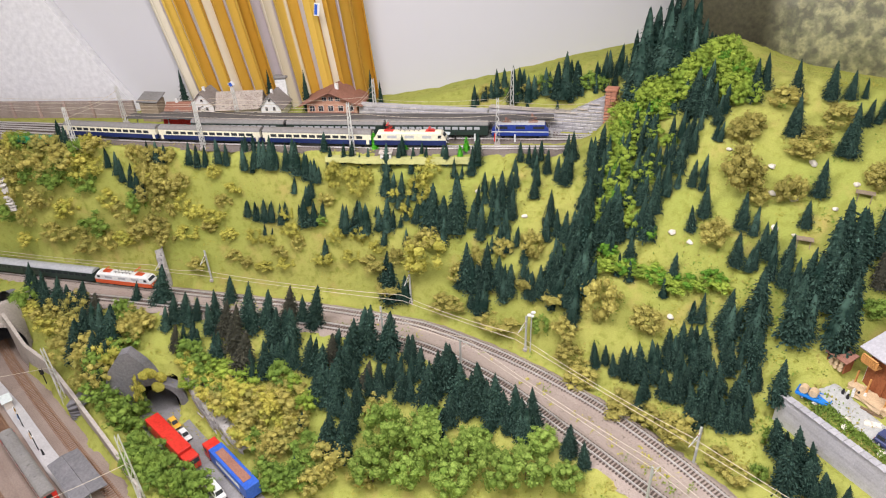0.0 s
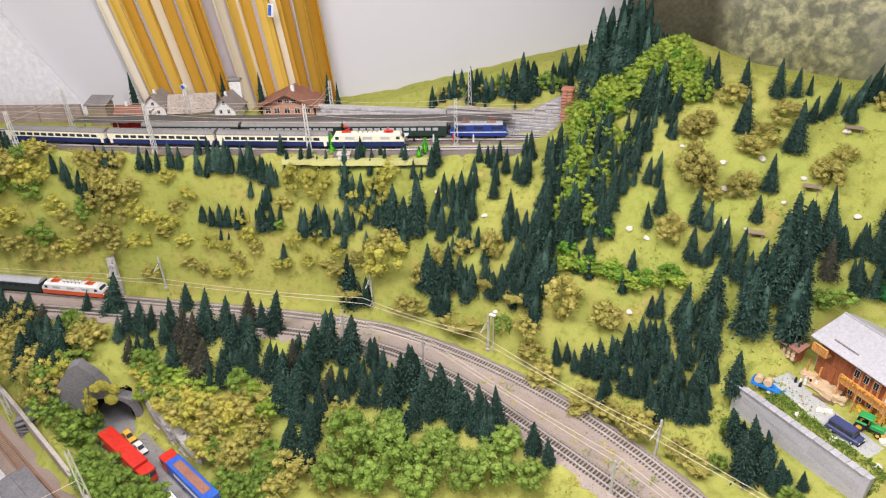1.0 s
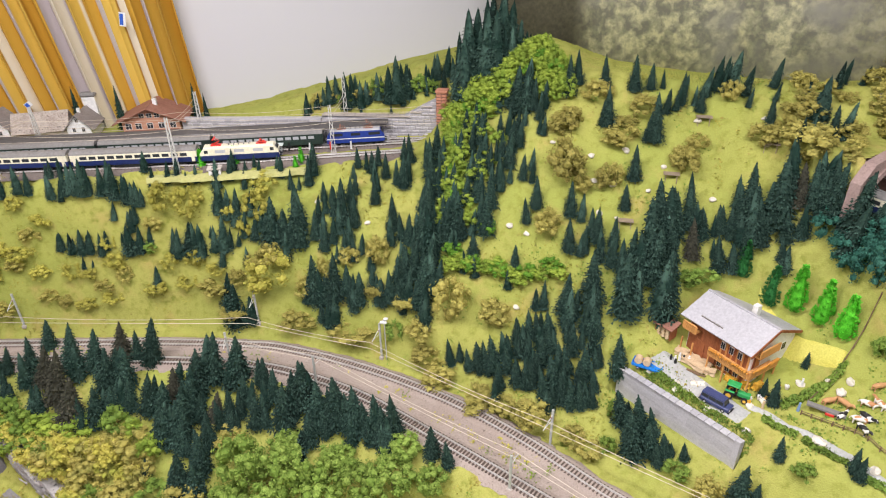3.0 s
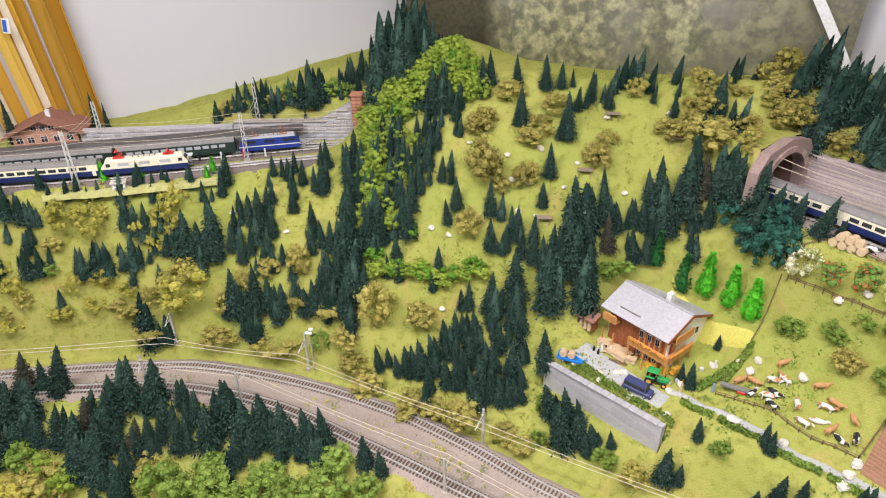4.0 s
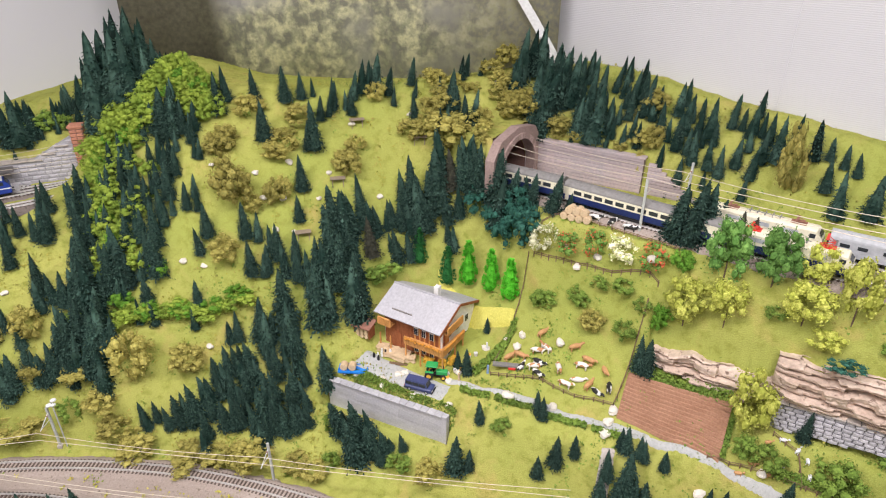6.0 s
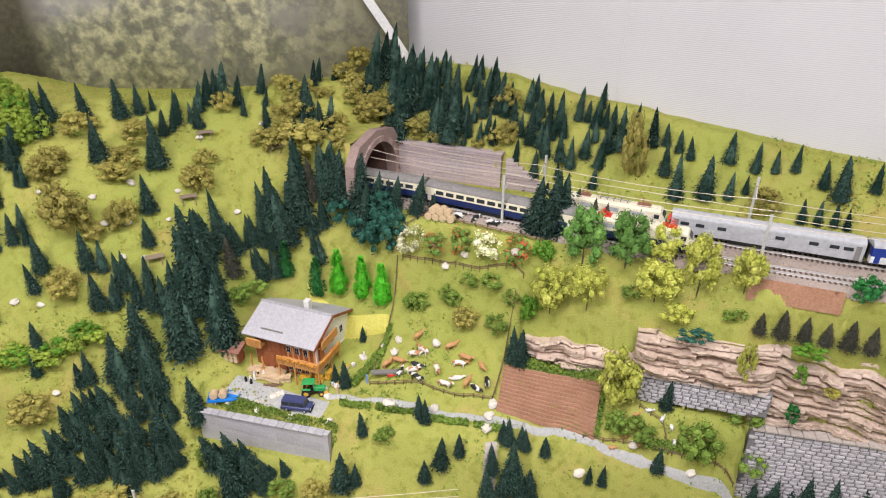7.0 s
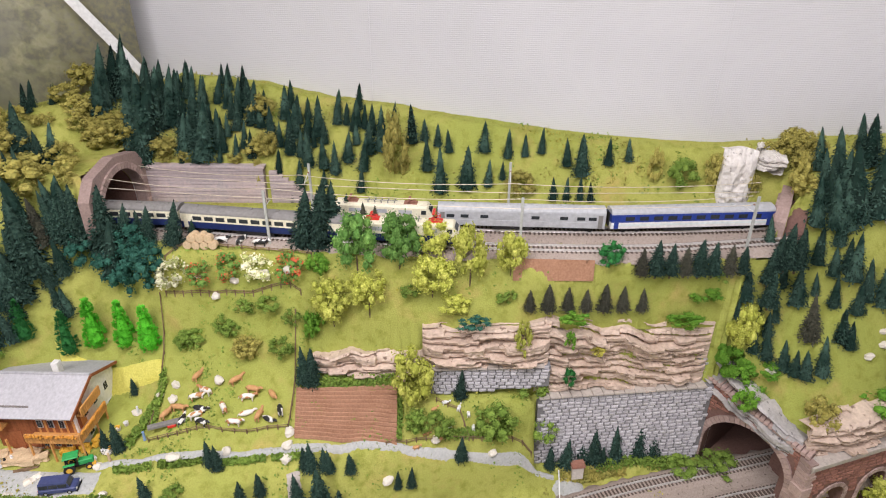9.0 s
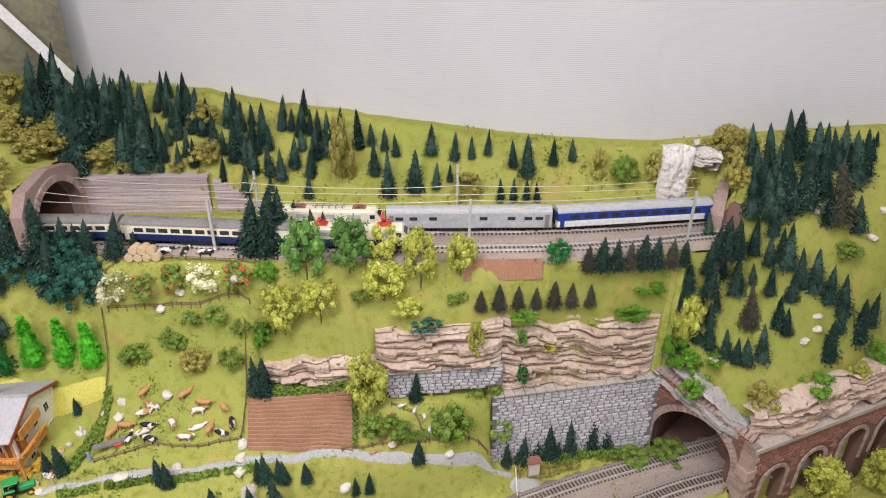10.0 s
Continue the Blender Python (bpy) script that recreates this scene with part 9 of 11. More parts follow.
FIRS['bank_column'] = [(0.666, 1.693, 0.112), (0.652, 1.68, 0.106), (0.64, 1.626, 0.068), (0.623, 1.549, 0.147), (0.614, 1.552, 0.061), (0.58, 1.569, 0.082), (0.569, 1.517, 0.09), (0.654, 1.634, 0.092), (0.638, 1.574, 0.081), (0.591, 1.546, 0.069)]
FIRS['bank_foot'] = [(0.348, 1.6, 0.135), (0.398, 1.578, 0.134), (0.374, 1.589, 0.084), (0.33, 1.607, 0.076), (0.454, 1.548, 0.095), (0.427, 1.569, 0.089), (0.485, 1.542, 0.08), (0.527, 1.512, 0.094), (0.547, 1.521, 0.084), (0.559, 1.503, 0.057), (0.596, 1.478, 0.098), (0.507, 1.52, 0.079), (0.437, 1.557, 0.081), (0.584, 1.477, 0.077)]
FIRS['bank_upper'] = [(-0.256, 1.795, 0.055), (-0.232, 1.792, 0.056), (-0.206, 1.792, 0.077), (-0.176, 1.788, 0.099), (-0.115, 1.784, 0.085), (-0.083, 1.775, 0.07), (-0.046, 1.767, 0.05), (-0.013, 1.775, 0.062), (0.024, 1.775, 0.062), (0.09, 1.771, 0.049), (0.203, 1.752, 0.049), (0.24, 1.766, 0.042), (0.293, 1.756, 0.057), (0.314, 1.741, 0.055), (0.37, 1.749, 0.083), (0.17, 1.765, 0.062), (0.134, 1.739, 0.098), (0.151, 1.732, 0.085), (0.169, 1.725, 0.071), (-0.065, 1.771, 0.058), (-0.131, 1.783, 0.069)]
FIRS['bank_row'] = [(-0.268, 1.776, 0.05), (-0.235, 1.773, 0.039), (-0.199, 1.767, 0.052), (-0.154, 1.762, 0.057), (-0.102, 1.756, 0.07), (-0.046, 1.752, 0.053), (0.007, 1.74, 0.074), (0.059, 1.733, 0.073), (0.081, 1.727, 0.044), (0.112, 1.719, 0.075), (0.187, 1.714, 0.079), (0.212, 1.707, 0.073), (0.15, 1.714, 0.059), (-0.047, 1.726, 0.071), (0.138, 1.655, 0.13), (0.181, 1.645, 0.089), (-0.214, 1.767, 0.034), (-0.09, 1.754, 0.039), (0.132, 1.716, 0.063)]
FIRS['front_mid'] = [(-0.322, 1.674, 0.093), (-0.238, 1.582, 0.142), (-0.333, 1.593, 0.115), (-0.185, 1.572, 0.122), (-0.13, 1.595, 0.123), (-0.091, 1.589, 0.091), (-0.057, 1.57, 0.137), (-0.316, 1.529, 0.093), (-0.168, 1.465, 0.116), (-0.153, 1.525, 0.13), (-0.106, 1.516, 0.129), (-0.093, 1.478, 0.099), (-0.054, 1.461, 0.122), (-0.016, 1.444, 0.113), (-0.019, 1.403, 0.116), (0.007, 1.471, 0.097), (0.031, 1.399, 0.146), (0.063, 1.469, 0.143), (0.103, 1.48, 0.148), (0.157, 1.474, 0.133), (0.071, 1.422, 0.066), (-0.206, 1.467, 0.093), (-0.135, 1.474, 0.1), (-0.134, 1.545, 0.099), (0.053, 1.437, 0.113)]
FIRS['front_brown'] = [(-0.307, 1.571, 0.124), (-0.269, 1.532, 0.165), (-0.233, 1.476, 0.148), (0.102, 1.42, 0.09)]
FIRS['front_right'] = [(0.138, 1.413, 0.089), (0.163, 1.408, 0.08), (0.172, 1.427, 0.088), (0.218, 1.444, 0.087), (0.197, 1.382, 0.096), (0.24, 1.413, 0.095), (0.22, 1.376, 0.064), (0.262, 1.355, 0.133), (0.282, 1.402, 0.086), (0.289, 1.365, 0.063), (0.309, 1.392, 0.105), (0.339, 1.343, 0.108), (0.317, 1.306, 0.094), (0.065, 1.362, 0.083), (0.117, 1.403, 0.089), (0.096, 1.375, 0.075)]
FIRS['front_column'] = [(-0.008, 1.398, 0.111), (0.03, 1.3, 0.143), (0.061, 1.289, 0.115), (0.075, 1.339, 0.117), (0.03, 1.376, 0.094), (-0.051, 1.348, 0.066), (-0.047, 1.247, 0.072), (0.084, 1.377, 0.107), (0.012, 1.306, 0.098), (0.049, 1.285, 0.092), (0.062, 1.332, 0.104)]
FIRS['path_copse'] = [(1.247, 0.728, 0.07), (1.266, 0.698, 0.104), (1.233, 0.725, 0.07), (1.281, 0.67, 0.076), (1.252, 0.705, 0.076), (1.269, 0.686, 0.072)]
FIRS['bank_edge'] = [(-0.657, 1.828, 0.062), (-0.635, 1.824, 0.074), (-0.624, 1.821, 0.074), (-0.603, 1.817, 0.074), (-0.582, 1.812, 0.074), (-0.571, 1.81, 0.066), (-0.822, 1.894, 0.07), (-0.778, 1.853, 0.064), (-0.535, 1.825, 0.056), (-0.508, 1.82, 0.064), (-0.485, 1.819, 0.056), (-0.414, 1.812, 0.07), (-0.39, 1.81, 0.068), (-0.365, 1.806, 0.066), (-0.326, 1.806, 0.074), (-0.303, 1.802, 0.066)]
FIRS['bank_rows'] = [(-0.251, 1.794, 0.068), (-0.222, 1.793, 0.07), (-0.193, 1.79, 0.082), (-0.164, 1.787, 0.078), (-0.135, 1.783, 0.082), (-0.107, 1.778, 0.096), (-0.081, 1.773, 0.078), (-0.056, 1.768, 0.07), (-0.261, 1.775, 0.054), (-0.24, 1.772, 0.062), (-0.216, 1.768, 0.072), (-0.194, 1.766, 0.068), (-0.167, 1.761, 0.066), (-0.098, 1.753, 0.086), (-0.072, 1.75, 0.078), (0.017, 1.735, 0.088), (0.047, 1.731, 0.094), (0.075, 1.724, 0.094), (0.134, 1.715, 0.104)]
FIRS['front_left'] = [(-0.96, 1.737, 0.099), (-0.877, 1.676, 0.12), (-0.837, 1.666, 0.116), (-0.755, 1.647, 0.115), (-0.705, 1.621, 0.107), (-0.624, 1.562, 0.113), (-0.738, 1.542, 0.144), (-0.647, 1.495, 0.117), (-0.613, 1.529, 0.14), (-0.617, 1.482, 0.097), (-0.522, 1.671, 0.134), (-0.599, 1.674, 0.076), (-0.462, 1.603, 0.098), (-0.427, 1.606, 0.1), (-0.394, 1.604, 0.083), (-0.447, 1.554, 0.095), (-0.393, 1.554, 0.084), (-0.717, 1.577, 0.125), (-0.798, 1.653, 0.107), (-0.909, 1.689, 0.1)]
FIRS['front_end'] = [(0.317, 1.373, 0.132), (0.346, 1.332, 0.126), (0.386, 1.311, 0.138), (0.424, 1.284, 0.128), (0.465, 1.265, 0.112), (0.501, 1.233, 0.118), (0.49, 1.221, 0.077), (0.356, 1.305, 0.074), (0.469, 1.239, 0.071), (0.57, 1.167, 0.088), (0.597, 1.139, 0.072), (0.404, 1.295, 0.092), (0.442, 1.273, 0.092), (0.481, 1.238, 0.104), (0.369, 1.312, 0.116)]
FIRS['copse'] = [(0.646, 1.39, 0.061), (0.667, 1.379, 0.055), (0.683, 1.356, 0.065), (0.704, 1.349, 0.079), (0.735, 1.327, 0.101), (0.722, 1.33, 0.059), (0.703, 1.341, 0.059), (0.738, 1.295, 0.078), (0.79, 1.262, 0.081), (0.788, 1.342, 0.074), (0.812, 1.336, 0.077), (0.827, 1.324, 0.076), (0.852, 1.317, 0.07), (0.845, 1.294, 0.068), (0.887, 1.275, 0.085), (0.814, 1.266, 0.075), (0.839, 1.239, 0.094), (0.86, 1.233, 0.084), (0.866, 1.198, 0.08), (0.89, 1.214, 0.087), (0.832, 1.218, 0.058), (0.914, 1.205, 0.054), (0.935, 1.276, 0.088), (0.932, 1.237, 0.061), (0.969, 1.221, 0.112)]
FIRS['copse_more'] = [(0.76, 1.307, 0.078), (0.773, 1.279, 0.078), (0.805, 1.302, 0.076), (0.828, 1.282, 0.074), (0.86, 1.265, 0.081), (0.787, 1.321, 0.076), (0.819, 1.233, 0.084), (0.853, 1.214, 0.083), (0.903, 1.233, 0.08), (0.872, 1.251, 0.081), (0.8, 1.256, 0.076), (0.904, 1.183, 0.061), (0.886, 1.189, 0.069)]
FIRS['below_wall'] = [(0.95, 1.134, 0.091), (0.975, 1.109, 0.103), (0.953, 1.076, 0.126), (0.979, 1.065, 0.09), (0.997, 1.045, 0.062), (1.02, 1.019, 0.05), (0.95, 1.093, 0.068), (0.984, 1.041, 0.061)]
BUSHES = []
BUSHES.append(('olive', [(-0.894, 1.844, 0.113, 0.089), (-0.775, 1.836, 0.128, 0.088), (-0.977, 1.852, 0.101, 0.092), (-0.731, 1.829, 0.097, 0.08), (-0.821, 1.822, 0.1, 0.073), (-0.904, 1.833, 0.1, 0.073), (-0.991, 1.84, 0.087, 0.057), (-0.636, 1.807, 0.098, 0.072), (-0.653, 1.798, 0.083, 0.055), (-0.519, 1.808, 0.095, 0.131), (-0.508, 1.797, 0.081, 0.089), (-0.546, 1.792, 0.098, 0.09), (-0.223, 1.781, 0.093, 0.051), (-0.436, 1.764, 0.099, 0.054), (-0.315, 1.756, 0.081, 0.044), (-0.176, 1.743, 0.079, 0.044), (0.098, 1.691, 0.122, 0.059), (0.249, 1.676, 0.088, 0.065), (-0.777, 1.807, 0.102, 0.065), (-0.326, 1.805, 0.046, 0.037)]))
BUSHES.append(('yellow', [(-0.419, 1.79, 0.096, 0.07), (-0.359, 1.783, 0.095, 0.061), (-0.291, 1.788, 0.078, 0.06), (-0.45, 1.784, 0.098, 0.063), (-0.325, 1.77, 0.08, 0.053), (-0.207, 1.754, 0.063, 0.044), (-0.23, 1.739, 0.08, 0.044), (-0.162, 1.734, 0.08, 0.044), (-0.05, 1.722, 0.094, 0.06), (0.032, 1.712, 0.077, 0.051), (0.108, 1.703, 0.076, 0.05), (0.24, 1.654, 0.134, 0.123), (0.006, 1.758, 0.099, 0.109), (0.068, 1.746, 0.104, 0.123), (-0.146, 1.762, 0.054, 0.051), (-0.143, 1.777, 0.046, 0.042), (0.072, 1.769, 0.044, 0.036), (0.251, 1.742, 0.072, 0.056), (0.228, 1.722, 0.073, 0.072)]))
BUSHES.append(('green', [(-0.831, 1.832, 0.115, 0.09), (-0.728, 1.81, 0.117, 0.082), (-0.049, 1.748, 0.061, 0.042), (0.527, 1.478, 0.054, 0.052), (0.582, 1.532, 0.053, 0.044)]))
BUSHES.append(('olive', [(0.294, 1.602, 0.103, 0.049), (0.426, 1.532, 0.113, 0.044), (0.583, 1.444, 0.079, 0.058), (0.59, 1.417, 0.079, 0.043), (0.625, 1.381, 0.077, 0.037), (0.696, 1.301, 0.074, 0.041), (0.736, 1.261, 0.072, 0.037), (0.787, 1.204, 0.092, 0.066), (0.853, 1.148, 0.066, 0.036), (0.874, 1.113, 0.064, 0.033), (0.136, 1.664, 0.092, 0.042), (0.506, 1.565, 0.068, 0.074), (0.655, 1.438, 0.092, 0.113), (0.746, 1.395, 0.082, 0.057)]))
BUSHES.append(('olive', [(0.914, 1.477, 0.097, 0.102), (0.938, 1.543, 0.064, 0.051), (1.004, 1.567, 0.076, 0.046), (1.033, 1.479, 0.087, 0.049), (1.089, 1.509, 0.074, 0.042), (1.132, 1.394, 0.059, 0.058), (0.988, 1.43, 0.054, 0.067), (0.87, 1.436, 0.068, 0.057)]))
BUSHES.append(('bright', [(0.907, 1.656, 0.053, 0.04), (0.927, 1.628, 0.043, 0.052), (0.872, 1.654, 0.044, 0.035), (0.841, 1.657, 0.044, 0.035), (0.81, 1.66, 0.045, 0.036), (0.78, 1.679, 0.046, 0.037), (0.75, 1.705, 0.047, 0.04), (0.729, 1.71, 0.048, 0.047), (0.719, 1.67, 0.048, 0.046), (0.694, 1.637, 0.048, 0.052), (0.697, 1.592, 0.047, 0.052), (0.754, 1.502, 0.045, 0.041), (0.675, 1.518, 0.052, 0.037), (0.714, 1.478, 0.058, 0.042), (0.768, 1.444, 0.057, 0.038), (0.82, 1.412, 0.055, 0.037), (0.869, 1.392, 0.054, 0.036)]))
BUSHES.append(('light', [(0.176, 1.289, 0.119, 0.139), (0.273, 1.249, 0.115, 0.127), (0.364, 1.238, 0.075, 0.083), (0.142, 1.232, 0.104, 0.1), (0.328, 1.19, 0.099, 0.096), (0.415, 1.18, 0.097, 0.1), (0.485, 1.164, 0.106, 0.091), (0.519, 1.192, 0.066, 0.058), (0.561, 1.12, 0.068, 0.068), (0.27, 1.309, 0.086, 0.065), (0.389, 1.248, 0.062, 0.055), (0.224, 1.213, 0.089, 0.084)]))
BUSHES.append(('olive', [(0.01, 1.217, 0.092, 0.072), (0.041, 1.267, 0.093, 0.073), (0.142, 1.36, 0.082, 0.06), (-0.172, 1.398, 0.086, 0.063), (-0.141, 1.317, 0.083, 0.061), (-0.552, 1.574, 0.108, 0.085), (-0.624, 1.479, 0.09, 0.075), (-0.905, 1.665, 0.083, 0.054), (0.117, 1.222, 0.065, 0.057)]))
BUSHES.append(('yellow', [(-0.312, 1.453, 0.089, 0.065), (-0.224, 1.425, 0.087, 0.064), (-0.272, 1.412, 0.088, 0.058), (-0.112, 1.403, 0.071, 0.056), (-0.356, 1.499, 0.076, 0.06), (-0.193, 1.344, 0.099, 0.069), (-0.088, 1.355, 0.056, 0.046), (-0.406, 1.515, 0.061, 0.04), (-0.245, 1.45, 0.073, 0.048)]))
BUSHES.append(('green', [(-0.553, 1.405, 0.066, 0.056), (-0.471, 1.325, 0.072, 0.063), (-0.388, 1.243, 0.082, 0.075), (-0.31, 1.221, 0.081, 0.059), (-0.02, 1.227, 0.079, 0.058), (-0.078, 1.237, 0.067, 0.059)]))
BUSHES.append(('olive', [(0.92, 1.537, 0.061, 0.054), (0.922, 1.471, 0.08, 0.088), (1.019, 1.477, 0.061, 0.035), (1.05, 1.499, 0.056, 0.032), (1.139, 1.389, 0.068, 0.053), (1.17, 1.411, 0.056, 0.04), (0.865, 1.437, 0.061, 0.043), (0.945, 1.551, 0.044, 0.035), (1.25, 1.457, 0.047, 0.049), (1.371, 1.4, 0.054, 0.046), (1.492, 1.277, 0.08, 0.058), (1.461, 1.3, 0.046, 0.034), (1.003, 1.429, 0.048, 0.053), (1.315, 1.351, 0.046, 0.045), (1.516, 1.266, 0.056, 0.053), (1.353, 1.216, 0.042, 0.032), (1.545, 1.192, 0.066, 0.039), (1.606, 1.022, 0.029, 0.064), (0.946, 1.449, 0.046, 0.045)]))
BUSHES.append(('olive', [(0.774, 1.217, 0.07, 0.051), (0.696, 1.281, 0.095, 0.039), (0.608, 1.37, 0.085, 0.038), (1.028, 0.951, 0.064, 0.058), (1.358, 0.889, 0.051, 0.04)]))
BUSHES.append(('green', [(1.146, 1.266, 0.072, 0.037), (1.114, 1.269, 0.06, 0.034), (1.0, 1.008, 0.054, 0.036), (0.935, 1.148, 0.032, 0.056), (0.905, 1.098, 0.034, 0.049), (1.337, 0.984, 0.043, 0.033), (1.364, 0.923, 0.041, 0.029), (1.384, 0.902, 0.04, 0.026), (1.397, 0.858, 0.049, 0.03), (1.38, 0.831, 0.049, 0.037), (1.402, 0.819, 0.038, 0.029), (1.151, 0.896, 0.041, 0.027)]))
BUSHES.append(('teal', [(1.324, 1.182, 0.067, 0.066), (1.334, 1.137, 0.066, 0.07), (1.356, 1.108, 0.064, 0.061), (1.34, 1.089, 0.067, 0.081), (1.351, 1.071, 0.061, 0.067)]))
BUSHES.append(('white', [(1.360, 1.029, 0.055, 0.056), (1.403, 0.881, 0.054, 0.055)]))
BUSHES.append(('red', [(1.376, 0.976, 0.052, 0.050), (1.389, 0.931, 0.052, 0.052), (1.419, 0.831, 0.055, 0.052)]))
BUSHES.append(('bright', [(1.444, 0.782, 0.036, 0.044), (1.426, 0.785, 0.034, 0.042)]))
BUSHES.append(('lime', [(1.44, 0.759, 0.076, 0.091), (1.465, 0.701, 0.066, 0.082), (1.51, 0.602, 0.076, 0.07), (1.537, 0.611, 0.058, 0.065), (1.535, 0.544, 0.067, 0.106), (1.562, 0.482, 0.054, 0.074), (1.445, 0.614, 0.078, 0.121)]))
BUSHES.append(('mid', [(1.469, 0.722, 0.072, 0.104), (1.502, 0.659, 0.073, 0.097)]))
BUSHES.append(('bright', [(1.443, 0.788, 0.038, 0.04), (1.418, 0.794, 0.035, 0.054), (1.727, 0.061, 0.063, 0.06), (1.765, -0.14, 0.084, 0.051), (1.877, -0.266, 0.066, 0.061)]))
BUSHES.append(('dark', [(1.631, 0.332, 0.046, 0.045)]))
BUSHES.append(('lime', [(1.734, 0.101, 0.049, 0.072), (1.832, -0.222, 0.055, 0.041), (1.517, 0.564, 0.058, 0.036), (1.761, -0.219, 0.084, 0.095), (1.835, -0.335, 0.077, 0.103)]))
BUSHES.append(('green', [(1.566, 0.429, 0.073, 0.039), (1.49, 0.469, 0.078, 0.079), (1.565, 0.406, 0.064, 0.06), (1.437, 0.558, 0.06, 0.048), (1.42, 0.593, 0.05, 0.044), (1.706, 0.082, 0.08, 0.033), (1.673, 0.146, 0.068, 0.027), (1.55, 0.483, 0.039, 0.03), (1.861, 0.253, 0.063, 0.06), (1.497, 0.639, 0.039, 0.026), (1.723, 0.159, 0.041, 0.029), (1.331, 1.004, 0.039, 0.036), (1.361, 0.936, 0.039, 0.036)]))
BUSHES.append(('olive', [(1.691, -0.051, 0.062, 0.079), (1.895, 0.056, 0.043, 0.094), (1.938, 0.083, 0.052, 0.048), (1.852, 0.301, 0.033, 0.07), (1.879, 0.196, 0.043, 0.072), (1.691, 0.76, 0.061, 0.145), (1.765, 0.53, 0.066, 0.048), (1.354, 0.891, 0.05, 0.049), (1.626, 1.008, 0.048, 0.06)]))
BUSHES.append(('vine', [(0.914, 1.672, 0.049, 0.05), (0.895, 1.672, 0.065, 0.049), (0.877, 1.675, 0.061, 0.05), (0.86, 1.678, 0.043, 0.045), (0.841, 1.679, 0.049, 0.046), (0.821, 1.685, 0.054, 0.044), (0.8, 1.688, 0.057, 0.044), (0.781, 1.7, 0.065, 0.054), (0.76, 1.712, 0.055, 0.052), (0.742, 1.726, 0.069, 0.042), (0.729, 1.739, 0.05, 0.046), (0.923, 1.657, 0.06, 0.041), (0.939, 1.643, 0.045, 0.045), (0.95, 1.63, 0.049, 0.048), (0.952, 1.61, 0.045, 0.042), (0.945, 1.594, 0.049, 0.049), (0.731, 1.712, 0.049, 0.054), (0.742, 1.673, 0.056, 0.042), (0.73, 1.66, 0.051, 0.045), (0.718, 1.646, 0.07, 0.055), (0.704, 1.621, 0.069, 0.048), (0.695, 1.599, 0.051, 0.045), (0.672, 1.584, 0.063, 0.04), (0.647, 1.581, 0.071, 0.036), (0.749, 1.691, 0.051, 0.039), (0.769, 1.675, 0.049, 0.034), (0.791, 1.663, 0.049, 0.04), (0.815, 1.66, 0.066, 0.044), (0.836, 1.664, 0.058, 0.039), (0.796, 1.602, 0.047, 0.044), (0.769, 1.601, 0.062, 0.035), (0.753, 1.592, 0.061, 0.038), (0.716, 1.699, 0.064, 0.043), (0.778, 1.641, 0.048, 0.036), (0.907, 1.649, 0.06, 0.042), (0.886, 1.647, 0.044, 0.049)]))
BUSHES.append(('green', [(-0.581, 1.419, 0.076, 0.082), (-0.554, 1.45, 0.095, 0.09), (-0.487, 1.385, 0.073, 0.065), (-0.466, 1.316, 0.068, 0.063), (-0.407, 1.31, 0.089, 0.059), (-0.368, 1.258, 0.08, 0.059), (-0.321, 1.246, 0.071, 0.066), (-0.266, 1.216, 0.087, 0.071), (-0.371, 1.209, 0.06, 0.06), (-0.329, 1.204, 0.064, 0.079), (-0.553, 1.405, 0.098, 0.086), (-0.403, 1.259, 0.089, 0.077), (-0.428, 1.258, 0.093, 0.079)]))
BUSHES.append(('olive', [(-0.59, 1.488, 0.08, 0.079), (-0.568, 1.523, 0.097, 0.062), (-0.614, 1.465, 0.089, 0.076), (-0.669, 1.53, 0.088, 0.058), (-0.681, 1.467, 0.064, 0.065), (-0.626, 1.439, 0.088, 0.061), (-0.85, 1.629, 0.087, 0.068), (-0.778, 1.553, 0.097, 0.087), (-0.551, 1.55, 0.077, 0.086), (-0.596, 1.6, 0.067, 0.083), (-0.547, 1.581, 0.096, 0.06), (-0.922, 1.677, 0.096, 0.078), (-0.873, 1.651, 0.103, 0.065), (-0.76, 1.597, 0.086, 0.086), (-0.822, 1.651, 0.091, 0.068), (-0.755, 1.643, 0.069, 0.089), (-0.659, 1.483, 0.079, 0.085)]))
BUSHES.append(('olive', [(-0.234, 1.393, 0.068, 0.073), (-0.18, 1.355, 0.086, 0.078), (-0.138, 1.378, 0.072, 0.058), (-0.273, 1.422, 0.092, 0.072), (-0.157, 1.319, 0.073, 0.069), (-0.192, 1.337, 0.076, 0.073), (-0.116, 1.423, 0.067, 0.057), (-0.081, 1.397, 0.095, 0.061), (-0.117, 1.29, 0.07, 0.072), (-0.09, 1.32, 0.083, 0.052), (-0.059, 1.351, 0.081, 0.069), (-0.303, 1.431, 0.071, 0.073), (-0.158, 1.406, 0.067, 0.06), (-0.223, 1.42, 0.067, 0.057)]))
BUSHES.append(('green', [(-0.335, 1.47, 0.081, 0.069), (-0.282, 1.432, 0.081, 0.06), (-0.112, 1.253, 0.081, 0.074), (-0.086, 1.224, 0.074, 0.053), (-0.026, 1.256, 0.071, 0.059), (-0.046, 1.232, 0.062, 0.077), (-0.029, 1.305, 0.087, 0.051), (-0.12, 1.447, 0.088, 0.073), (-0.349, 1.508, 0.076, 0.065), (-0.392, 1.537, 0.088, 0.073)]))
